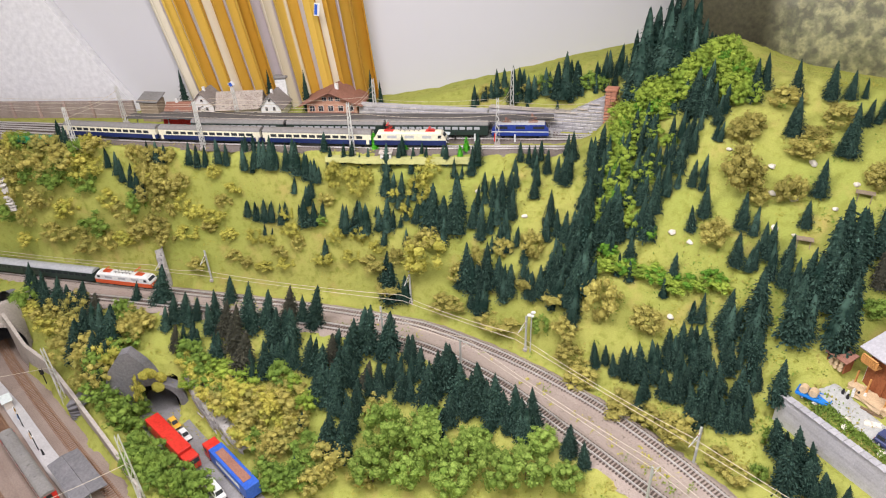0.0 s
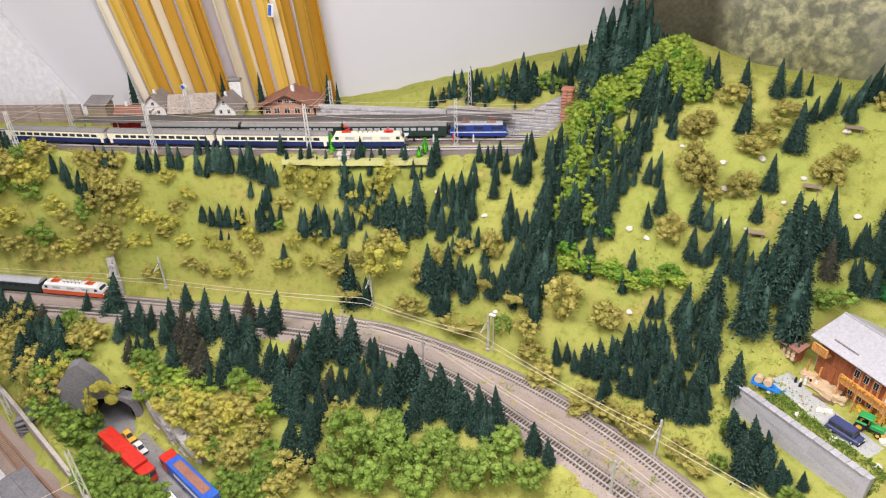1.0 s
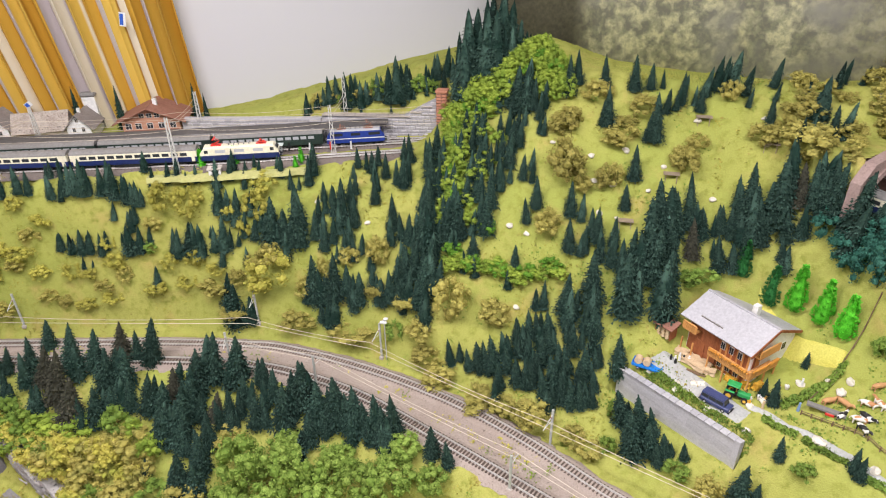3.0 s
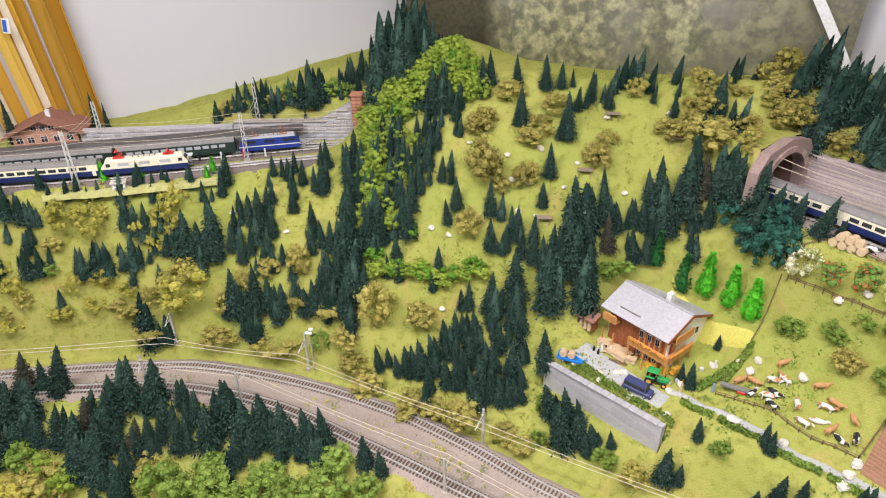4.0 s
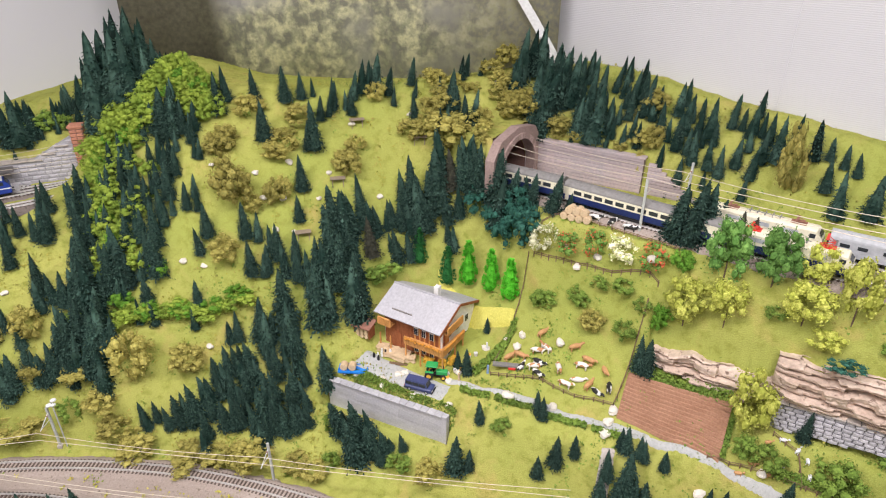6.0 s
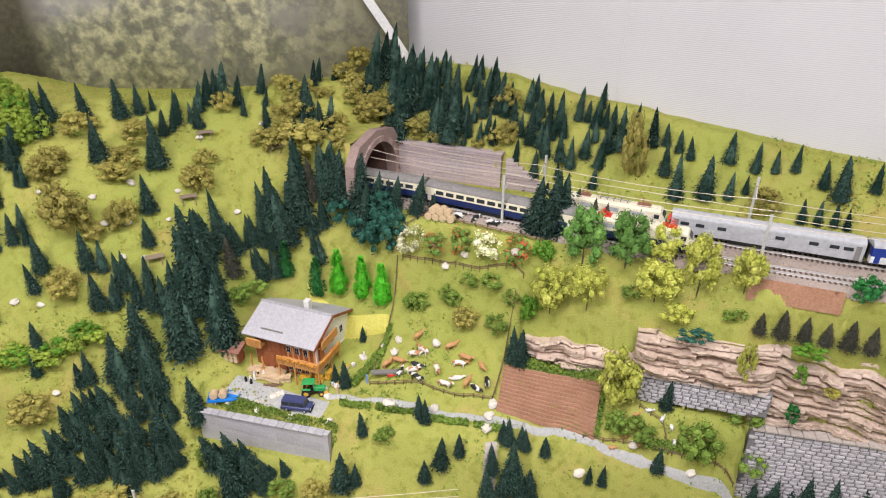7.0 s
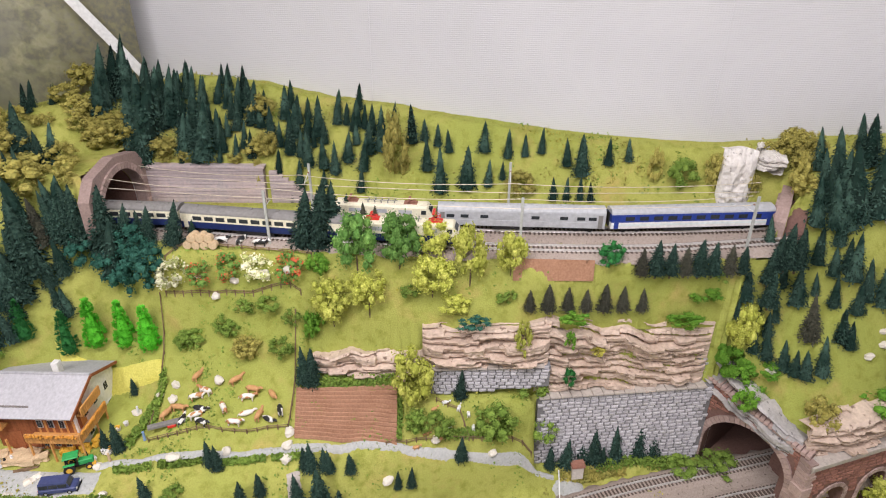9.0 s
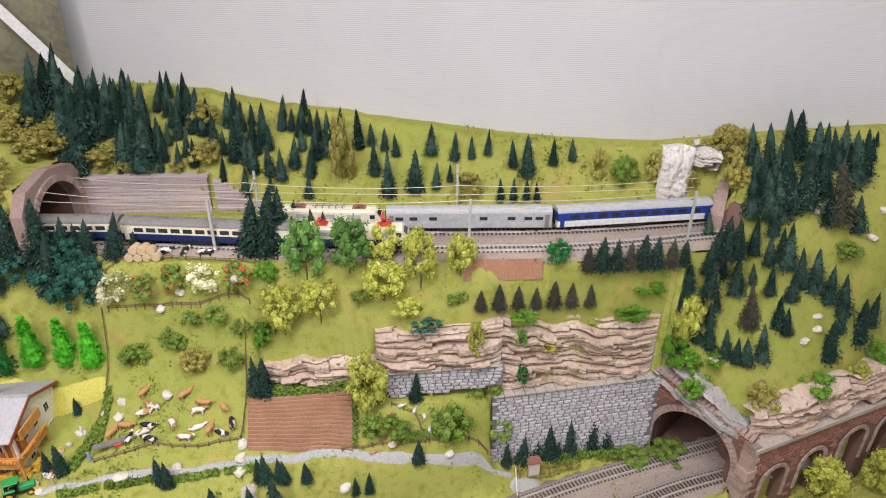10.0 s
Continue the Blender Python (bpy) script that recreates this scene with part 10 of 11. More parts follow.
BUSHES.append(('vine', [(-0.311, 1.493, 0.07, 0.048), (-0.259, 1.477, 0.08, 0.046), (-0.206, 1.456, 0.076, 0.053), (-0.376, 1.505, 0.062, 0.058), (-0.394, 1.49, 0.061, 0.057), (-0.087, 1.432, 0.059, 0.044), (-0.035, 1.385, 0.069, 0.063)]))
BUSHES.append(('olive', [(-0.976, 1.867, 0.067, 0.058), (-0.915, 1.859, 0.08, 0.076), (-0.856, 1.852, 0.07, 0.056), (-0.813, 1.843, 0.075, 0.077), (-0.733, 1.836, 0.072, 0.077), (-0.682, 1.839, 0.09, 0.055), (-0.665, 1.827, 0.086, 0.066), (-0.739, 1.823, 0.083, 0.087), (-0.641, 1.824, 0.069, 0.053), (-0.618, 1.816, 0.101, 0.067), (-0.679, 1.815, 0.075, 0.065), (-0.592, 1.804, 0.081, 0.086), (-0.917, 1.843, 0.076, 0.061), (-0.986, 1.861, 0.091, 0.073), (-0.844, 1.836, 0.102, 0.082), (-0.807, 1.831, 0.08, 0.061), (-0.615, 1.825, 0.096, 0.085), (-0.567, 1.823, 0.066, 0.076), (-0.6, 1.797, 0.1, 0.076), (-0.712, 1.803, 0.077, 0.083), (-0.821, 1.815, 0.098, 0.063), (-0.889, 1.824, 0.096, 0.064), (-0.519, 1.82, 0.066, 0.062), (-0.473, 1.819, 0.076, 0.063), (-0.502, 1.809, 0.088, 0.08), (-0.479, 1.804, 0.102, 0.084), (-0.544, 1.807, 0.103, 0.08), (-0.524, 1.786, 0.079, 0.06), (-0.442, 1.804, 0.089, 0.07), (-1.029, 1.856, 0.098, 0.06), (-0.969, 1.841, 0.078, 0.088)]))
BUSHES.append(('yellow', [(-0.704, 1.838, 0.063, 0.07), (-0.689, 1.829, 0.069, 0.056), (-0.935, 1.867, 0.074, 0.066), (-0.595, 1.814, 0.074, 0.065), (-0.754, 1.835, 0.067, 0.058), (-0.549, 1.816, 0.081, 0.059), (-0.454, 1.798, 0.08, 0.074), (-0.373, 1.798, 0.085, 0.078), (-0.34, 1.8, 0.064, 0.056), (-0.266, 1.787, 0.08, 0.066), (-0.249, 1.759, 0.064, 0.07), (-0.137, 1.75, 0.085, 0.074), (0.16, 1.732, 0.06, 0.055), (0.189, 1.713, 0.053, 0.075), (0.141, 1.71, 0.061, 0.068), (-0.005, 1.732, 0.072, 0.066), (0.06, 1.72, 0.072, 0.072), (-0.072, 1.738, 0.076, 0.058)]))
BUSHES.append(('olive', [(-0.327, 1.787, 0.072, 0.062), (-0.383, 1.782, 0.08, 0.048), (-0.282, 1.748, 0.06, 0.055), (-0.124, 1.741, 0.066, 0.066), (-0.028, 1.755, 0.077, 0.058), (0.155, 1.684, 0.072, 0.06), (0.203, 1.685, 0.058, 0.052), (0.383, 1.603, 0.057, 0.062), (0.324, 1.615, 0.055, 0.061), (0.439, 1.591, 0.053, 0.055), (0.493, 1.535, 0.059, 0.048), (0.558, 1.493, 0.072, 0.037)]))
BUSHES.append(('olive', [(1.946, 0.059, 0.054, 0.047), (1.92, 0.045, 0.043, 0.07), (1.952, 0.076, 0.043, 0.036), (1.947, 0.092, 0.028, 0.031)]))
BUSHES.append(('bright', [(1.715, 0.176, 0.062, 0.039)]))
BUSHES.append(('lime', [(1.737, 0.097, 0.053, 0.093)]))
BUSHES.append(('bright', [(1.733, 0.082, 0.066, 0.048), (1.714, 0.059, 0.054, 0.043)]))
BUSHES.append(('vine', [(0.73, 1.749, 0.051, 0.042), (0.755, 1.725, 0.057, 0.051), (0.776, 1.702, 0.048, 0.045), (0.796, 1.689, 0.058, 0.038), (0.829, 1.678, 0.059, 0.052), (0.853, 1.674, 0.061, 0.052), (0.872, 1.673, 0.055, 0.045), (0.909, 1.668, 0.049, 0.052), (0.927, 1.643, 0.052, 0.051), (0.935, 1.621, 0.056, 0.037), (0.932, 1.598, 0.046, 0.048), (0.723, 1.723, 0.055, 0.052), (0.722, 1.694, 0.061, 0.047), (0.718, 1.667, 0.054, 0.048), (0.718, 1.634, 0.066, 0.036), (0.715, 1.604, 0.059, 0.04), (0.715, 1.576, 0.062, 0.041), (0.723, 1.539, 0.058, 0.048), (0.807, 1.664, 0.049, 0.037), (0.838, 1.652, 0.065, 0.049), (0.717, 1.762, 0.069, 0.042)]))
BUSHES.append(('vine', [(0.656, 1.5, 0.055, 0.035), (0.691, 1.493, 0.063, 0.04), (0.716, 1.478, 0.055, 0.035), (0.738, 1.462, 0.051, 0.032), (0.762, 1.452, 0.055, 0.035), (0.785, 1.433, 0.049, 0.031), (0.808, 1.412, 0.051, 0.032), (0.832, 1.404, 0.044, 0.028), (0.854, 1.39, 0.051, 0.032), (0.876, 1.381, 0.059, 0.037), (0.675, 1.497, 0.057, 0.036), (0.799, 1.422, 0.049, 0.031)]))
BUSHES.append(('vine', [(0.726, 1.729, 0.053, 0.042), (0.739, 1.721, 0.053, 0.042), (0.759, 1.704, 0.045, 0.035), (0.779, 1.688, 0.046, 0.036), (0.8, 1.684, 0.049, 0.039), (0.812, 1.686, 0.048, 0.037), (0.83, 1.682, 0.045, 0.035), (0.853, 1.677, 0.041, 0.032), (0.872, 1.671, 0.041, 0.032), (0.889, 1.67, 0.042, 0.033), (0.899, 1.658, 0.048, 0.037), (0.907, 1.642, 0.048, 0.037), (0.912, 1.629, 0.048, 0.037), (0.917, 1.612, 0.049, 0.039), (0.921, 1.598, 0.048, 0.037), (0.904, 1.608, 0.048, 0.037), (0.898, 1.629, 0.048, 0.037)]))
BUSHES.append(('vine', [(0.707, 1.718, 0.053, 0.043), (0.702, 1.677, 0.053, 0.043), (0.687, 1.654, 0.053, 0.043), (0.677, 1.629, 0.054, 0.044), (0.694, 1.617, 0.053, 0.043), (0.677, 1.598, 0.053, 0.043), (0.664, 1.573, 0.053, 0.043), (0.711, 1.64, 0.043, 0.035), (0.766, 1.672, 0.041, 0.033), (0.797, 1.657, 0.041, 0.033), (0.683, 1.694, 0.053, 0.043), (0.705, 1.754, 0.043, 0.035), (0.75, 1.691, 0.034, 0.028)]))
BUSHES.append(('olive', [(1.42, 1.339, 0.043, 0.03), (1.473, 1.317, 0.048, 0.033), (1.486, 1.35, 0.057, 0.039), (1.517, 1.263, 0.075, 0.052), (1.461, 1.273, 0.045, 0.031), (1.385, 1.256, 0.059, 0.041), (1.326, 1.256, 0.051, 0.035), (1.342, 1.205, 0.039, 0.027), (1.34, 1.373, 0.051, 0.035), (1.366, 1.376, 0.051, 0.035), (1.282, 1.361, 0.07, 0.048), (1.36, 1.352, 0.071, 0.049), (1.313, 1.279, 0.109, 0.075), (1.49, 1.302, 0.048, 0.033), (1.403, 1.373, 0.039, 0.027), (1.371, 1.421, 0.048, 0.033)]))
BUSHES.append(('olive', [(1.543, 1.191, 0.04, 0.031), (1.618, 1.027, 0.056, 0.043), (1.504, 1.269, 0.095, 0.073), (1.468, 1.273, 0.062, 0.048), (1.675, 1.045, 0.066, 0.051), (1.556, 1.156, 0.033, 0.025), (1.594, 1.062, 0.033, 0.025), (1.515, 1.252, 0.039, 0.03), (1.56, 1.386, 0.078, 0.06), (1.489, 1.3, 0.061, 0.047)]))
BUSHES.append(('olive', [(1.938, 0.087, 0.045, 0.036), (1.929, 0.064, 0.062, 0.05), (1.874, 0.051, 0.051, 0.041), (1.939, 0.114, 0.025, 0.02), (1.914, 0.143, 0.031, 0.025), (1.893, 0.151, 0.033, 0.026), (1.907, 0.131, 0.025, 0.02)]))
BUSHES.append(('green', [(0.625, 1.955, 0.06, 0.04), (0.665, 1.94, 0.06, 0.045), (0.70, 1.93, 0.05, 0.035), (0.47, 2.03, 0.06, 0.035), (0.555, 1.985, 0.06, 0.05)]))
BUSHES.append(('olive', [(0.39, 2.06, 0.05, 0.03), (0.725, 1.86, 0.05, 0.04), (0.52, 2.0, 0.06, 0.04), (0.44, 2.05, 0.045, 0.03)]))
BUSHES.append(('light', [(1.867, -0.152, 0.055, 0.037)]))
BUSHES.append(('lime', [(1.738, 0.101, 0.057, 0.063)]))
BUSHES.append(('bright', [(1.732, 0.036, 0.047, 0.026)]))

# ---- plants ----
def fir_crown(seed, flakes=760):
    """A bottle-brush model fir of unit height: a lumpy core under many short drooping tufts, blunt at the tip."""
    rng = random.Random(seed)
    verts, faces = [], []
    full = rng.uniform(0.70, 0.88)

    def radius(f):
        return 0.200 * (1 - f) ** full + 0.014
    rings, n = 7, 9
    for j in range(rings):
        f = j / rings
        for k in range(n):
            r = 0.64 * radius(f) * rng.uniform(0.85, 1.1)
            verts.append((r * math.cos(k * 0.698), r * math.sin(k * 0.698), 0.05 + 0.93 * f))
    verts.append((0, 0, 0.985))
    faces += [(j * n + k, j * n + (k + 1) % n, j * n + n + (k + 1) % n, j * n + n + k) for j in range(rings - 1) for k in range(n)]
    faces += [((rings - 1) * n + k, (rings - 1) * n + (k + 1) % n, rings * n) for k in range(n)]
    tiers = 11
    for k in range(flakes):
        g = 1 - math.sqrt(rng.random())
        tier = (int(g * tiers) + 0.5) / tiers
        f = min(0.985, max(0.0, tier + rng.gauss(0, 0.26) / tiers))
        skirt = 1.16 - 0.42 * ((f * tiers) % 1.0)
        a = rng.uniform(0, 6.283)
        ca, sa = math.cos(a), math.sin(a)
        rr = radius(f) * skirt * rng.uniform(0.74, 1.16)
        w, ln = rng.uniform(0.009, 0.020), rng.uniform(0.034, 0.066)
        z = 0.035 + 0.945 * f
        rise = rng.uniform(-0.45, 0.30)
        r0 = max(0.0, rr - ln)
        base = len(verts)
        verts += [(r0 * ca, r0 * sa, z + 0.018 - rise * ln), ((rr - 0.3 * ln) * ca + w * sa, (rr - 0.3 * ln) * sa - w * ca, z - 0.004), (rr * ca, rr * sa, z + rise * 0.4 * ln), ((rr - 0.3 * ln) * ca - w * sa, (rr - 0.3 * ln) * sa + w * ca, z - 0.004)]
        faces += [(base, base + 1, base + 2), (base, base + 2, base + 3)]
    return verts, faces


def trunk_mesh(name, h, r):
    bm = fresh()
    rod(bm, (0, 0, -0.12), (0, 0, h), r, r * 0.6, 6)
    me = bpy.data.meshes.new(name)
    bm.to_mesh(me)
    bm.free()
    me.materials.append(MAT["bark"])
    return me


FIR_TRUNK = trunk_mesh("trunk", 0.3, 0.022)
FIR_SHAPES = [fir_crown(s, 430) for s in range(6)]
FIR_CROWNS = [mesh_from("crown", *fir_crown(s), MAT["fir"]) for s in range(6)]
BROWN_CROWNS = [mesh_from("crown", *fir_crown(s), MAT["fir_brown"]) for s in range(20, 23)]


def plant(name, label, category, trunk, crown, x, y, height, turn, width=1.0, group="", lean=Matrix.Identity(4)):
    ob = thing(name, label, category, group=group)
    ob.matrix_world = Matrix.Translation((x, y, ground(x, y) - 0.002)) @ lean @ pose(0, 0, 0, 0, 0, turn) @ Matrix.Diagonal((height * width, height * width, height, 1))
    for n, me in (("trunk", trunk), ("crown", crown)):
        if me is not None:
            new(n, me).parent = ob
    return ob


YARD_EDGE = ((-1.2, 1.72), (-0.95, 1.63), (-0.853, 1.58), (-0.72, 1.475), (-0.528, 1.317), (-0.411, 1.215), (-0.34, 1.09))


def in_yard(x, y, margin=0.0):
    """Whether a place lies on the gravel of the yard, before the retaining wall."""
    if x > -0.34:
        return False
    for (xa, ya), (xb, yb) in zip(YARD_EDGE[:-1], YARD_EDGE[1:]):
        if xa <= x <= xb:
            return y < ya + (yb - ya) * (x - xa) / (xb - xa) + margin
    return y < 1.72


for zone in FIRS:
    FIRS[zone] = [p for p in FIRS[zone] if not in_yard(p[0], p[1])]
BUSHES[:] = [(kind, [p for p in places if not in_yard(p[0], p[1], 0.3 * p[2])]) for kind, places in BUSHES]
# low bushes between the rows of firs on the station bank, none on top of a row
ROWS = FIRS["bank_edge"] + FIRS["bank_rows"]


def on_station_bank(x, y, w, h):
    if not (x < 0.2 and y > 1.68):
        return (x, y, w, h)
    size = 0.92 if x < -0.5 else 0.74
    return (x, y, w * size, h * size)


BUSHES[:] = [(kind, [on_station_bank(*p) for p in places if min(math.dist(p[:2], q[:2]) for q in ROWS) > (0.010 if p[0] < -0.45 else 0.015)]) for kind, places in BUSHES]


def off_tracks(x, y):
    if in_yard(x, y):
        return False
    for line, w in ((LOW_A, 0.040), (LOW_B, 0.040), (HIGH_A, 0.034), (HIGH_B, 0.036), (STATION_A, 0.02)):
        if np.min(np.hypot(line.p[:, 0] - x, line.p[:, 1] - y)) < w:
            return False
    return True


REAR_WOODS = ("bank_upper", "bank_row", "bank_rows", "bank_edge", "back_hill", "back_wood", "bank_wall_left", "bank_wall_mid", "bank_wall_right", "bank_wall_far", "portal_wood", "east_upper", "east_middle", "east_lower", "crest")


# how many companions each fir of a thick planting has, on average
THICKETS = {"ridge": 1.1, "bank_foot": 1.5, "bank_middle": 1.6, "bank_column": 1.8, "bank_right": 1.8, "hill_edge": 1.3, "front_mid": 1.2, "front_right": 1.2, "front_end": 1.0, "front_left": 1.2, "copse": 0.9, "copse_more": 0.8, "hedge_wood": 2.0,
            "bank_wall_left": 2.0, "bank_wall_mid": 0.9, "portal_wood": 1.2, "east_upper": 1.5, "east_middle": 1.0, "east_lower": 0.9, "bank_upper": 1.3, "bank_row": 1.3, "below_wall": 1.0, "line_side": 0.5, "crest": 1.1, "meadow_hill": 0.5, "back_hill": 1.5, "back_wood": 0.0}


# how far the firs of a planting lean, in x and y for each unit of height
LEANS = {"east_upper": (-0.068, 0.194), "east_middle": (-0.043, 0.122), "east_lower": (-0.044, 0.126), "brown_east": (-0.056, 0.16), "bank_wall_left": (0.039, -0.114), "bank_wall_mid": (0.02, -0.058),
        "bank_wall_right": (-0.003, 0.008), "bank_wall_far": (-0.017, 0.048), "portal_wood": (0.089, -0.098), "line_side": (0.046, -0.125), "brown_line": (0.008, -0.023), "meadow_hill": (-0.022, 0.008),
        "crest": (0.082, -0.091), "hill_edge": (-0.096, 0.034), "hedge_wood": (0.045, -0.016), "ridge": (-0.01, 0.003), "bank_right": (0.086, -0.03), "bank_middle": (0.039, -0.0),
        "bank_column": (-0.0, 0.0), "bank_foot": (0.026, -0.0), "bank_upper": (0.094, -0.0), "bank_edge": (0.12, 0.0), "bank_rows": (0.10, 0.0), "bank_row": (0.126, -0.0), "front_mid": (0.161, -0.001), "front_brown": (0.219, -0.001),
        "front_right": (0.078, -0.0), "front_column": (0.12, 0.0), "front_left": (0.249, 0.018), "front_end": (-0.028, -0.002), "copse": (-0.107, -0.008), "copse_more": (-0.143, -0.011), "below_wall": (-0.212, -0.016)}


def leaning(x, y):
    return Vector((0, 0, 1)).rotation_difference(Vector((x, y, 1))).to_matrix().to_4x4()


def plant_firs():
    rng = random.Random(5)
    verts, faces = [], []
    for zone, places in FIRS.items():
        places, named = list(places), len(places)
        for x, y, h in places[:named]:
            for chance in (THICKETS.get(zone, 0), THICKETS.get(zone, 0) - 1):
                if rng.random() < chance:
                    a, away = rng.uniform(0, 6.283), rng.uniform(0.017, 0.026)
                    x2, y2 = x + away * math.cos(a), y + away * math.sin(a)
                    if off_tracks(x2, y2) and abs(ground(x2, y2) - ground(x, y)) < 0.07:
                        places.append((x2, y2, h * rng.uniform(0.65, 0.98)))
        for k, (x, y, h) in enumerate(places):
            brown = zone in ("brown_east", "brown_line", "front_brown") or (zone in ("front_mid", "front_left", "hill_edge") and k % 11 == 4)
            h *= 1.03
            turn, width, lean = rng.uniform(0, 360), rng.uniform(0.92, 1.18), LEANS.get(zone, (0, 0))
            lean = leaning(lean[0] + rng.gauss(0, 0.03), lean[1] + rng.gauss(0, 0.03))
            if zone in REAR_WOODS or k >= named:
                m = Matrix.Translation((x, y, ground(x, y) - 0.002)) @ lean @ pose(0, 0, 0, 0, 0, turn) @ Matrix.Diagonal((h * width, h * width, h, 1))
                v, f = FIR_SHAPES[rng.randrange(6)]
                base = len(verts)
                verts += [m @ Vector(q) for q in v]
                faces += [tuple(i + base for i in q) for q in f]
                continue
            crown = rng.choice(BROWN_CROWNS if brown else FIR_CROWNS)
            label = "brownish-grey model fir standing in the grass" if brown else "dark blue-green bottle-brush model fir in the grass"
            plant("fir_tree", label, "fir tree", FIR_TRUNK, crown, x, y, h, turn, width, "model firs", lean)
    tagged(new("fir_wood", mesh_from("fir_wood", verts, faces, MAT["fir"])), "dense dark blue-green model fir woods on the rear slopes", "fir wood", kind="stuff")


def clump(seed, lumps, leaves, size, low=0.0, lump=(0.085, 0.145)):
    """A bush or crown in a unit box: rounded tufts packed over a dome, every tuft a solid heart under leaf flakes."""
    rng = random.Random(seed)
    heart = bmesh.new()
    bmesh.ops.create_icosphere(heart, subdivisions=1, radius=1.0)
    ball = [v.co.copy() for v in heart.verts]
    ring = [tuple(v.index for v in f.verts) for f in heart.faces]
    heart.free()
    verts, faces = [], []
    half = (1.0 - low) / 2
    for k in range(lumps):
        r = rng.uniform(*lump)
        d = Vector((rng.gauss(0, 1), rng.gauss(0, 1), rng.gauss(0.2, 0.9))).normalized() * rng.uniform(0.62, 1.05)
        c = Vector((d.x * (0.5 - r), d.y * (0.5 - r), low + half + d.z * (half - r)))
        if low == 0.0:
            c.z = max(c.z, r * 0.5)
        base = len(verts)
        verts += [c + q * r * 0.72 * rng.uniform(0.85, 1.15) for q in ball]
        faces += [tuple(i + base for i in q) for q in ring]
        for j in range(leaves):
            d = Vector((rng.gauss(0, 1), rng.gauss(0, 1), rng.gauss(0.25, 1))).normalized()
            p = c + d * r * rng.uniform(0.72, 1.28)
            n = (d + Vector((rng.gauss(0, 0.45), rng.gauss(0, 0.45), rng.gauss(0, 0.45)))).normalized()
            u = n.orthogonal().normalized()
            v = n.cross(u)
            a = rng.uniform(0, 6.28)
            u, v = u * math.cos(a) + v * math.sin(a), v * math.cos(a) - u * math.sin(a)
            s = size * rng.uniform(0.6, 1.3)
            base = len(verts)
            verts += [p + u * s, p + v * s * 0.7 + n * s * 0.25, p - u * s, p - v * s * 0.7 + n * s * 0.25]
            faces += [(base, base + 1, base + 2), (base, base + 2, base + 3)]
    return verts, faces


# tufts, leaves on each, leaf size, clear height under the crown
HABIT = {"light": (40, 32, 0.026, 0.06), "lime": (42, 32, 0.027, 0.05), "mid": (44, 32, 0.025, 0.04), "teal": (36, 32, 0.028, 0.0),
         "white": (26, 26, 0.034, 0.0), "red": (26, 26, 0.034, 0.0)}


BUSH_WORDS = {
    "olive": "olive-brown flock bush on the grass slope", "yellow": "mustard-yellow flock bush on the grass slope",
    "green": "mid-green flock bush on the grass", "bright": "fresh green foliage bush along the bank",
    "vine": "yellow-green climbing foliage along the wooded ridge", "light": "light green leafy model tree below the track", "lime": "yellow-green leafy model tree",
    "mid": "mid-green leafy model tree beside the line", "teal": "dark blue-green leafy bush",
    "dark": "dark green rounded bush", "white": "bush covered in cream-white blossom", "red": "green bush with orange-red blossom"}


def plant_bushes():
    rng = random.Random(9)
    shapes, meshes, joined = {}, {}, {}
    for kind, places in BUSHES:
        if kind not in meshes:
            shapes[kind] = [clump(hash_of(kind) + s, *HABIT.get(kind, (28, 28, 0.030, 0.0))) for s in range(4)]
            meshes[kind] = [mesh_from("crown", *s, MAT[kind]) for s in shapes[kind]]
        for x, y, w, h in places:
            name = "leafy_tree" if kind in ("light", "lime", "mid") else "bush"
            wide = w * (1.25 if kind in ("white", "red") else 1.12)
            m = Matrix.Translation((x, y, ground(x, y) - 0.08 * h)) @ pose(0, 0, 0, 0, 0, rng.uniform(0, 360)) @ Matrix.Diagonal((wide, wide, h * 1.15, 1))
            pick = rng.randrange(4)
            if kind == "vine" or (kind in ("olive", "yellow", "green") and x < 0.05 and y < 1.70) or (kind == "olive" and x < -0.55):
                tone = rng.choice(("olive", "olive", "olive", "yellow", "green")) if kind == "olive" else kind
                verts, faces = joined.setdefault(tone, ([], []))
                v, f = shapes[kind][pick]
                base = len(verts)
                verts += [m @ Vector(q) for q in v]
                faces += [tuple(i + base for i in q) for q in f]
                continue
            ob = thing(name, BUSH_WORDS[kind], "tree" if name == "leafy_tree" else "bush", group=kind + " " + name.replace("_", " ") + "s")
            ob.matrix_world = m
            new("crown", meshes[kind][pick]).parent = ob
            if name == "leafy_tree":
                new("trunk", FIR_TRUNK).parent = ob
    for kind, (verts, faces) in joined.items():
        words = "yellow-green climbing foliage over ridge and hedge bank" if kind == "vine" else kind + " flock thicket covering the steep banks"
        tagged(new("undergrowth", mesh_from("undergrowth", verts, faces, MAT[kind])), words, "undergrowth", kind="stuff")


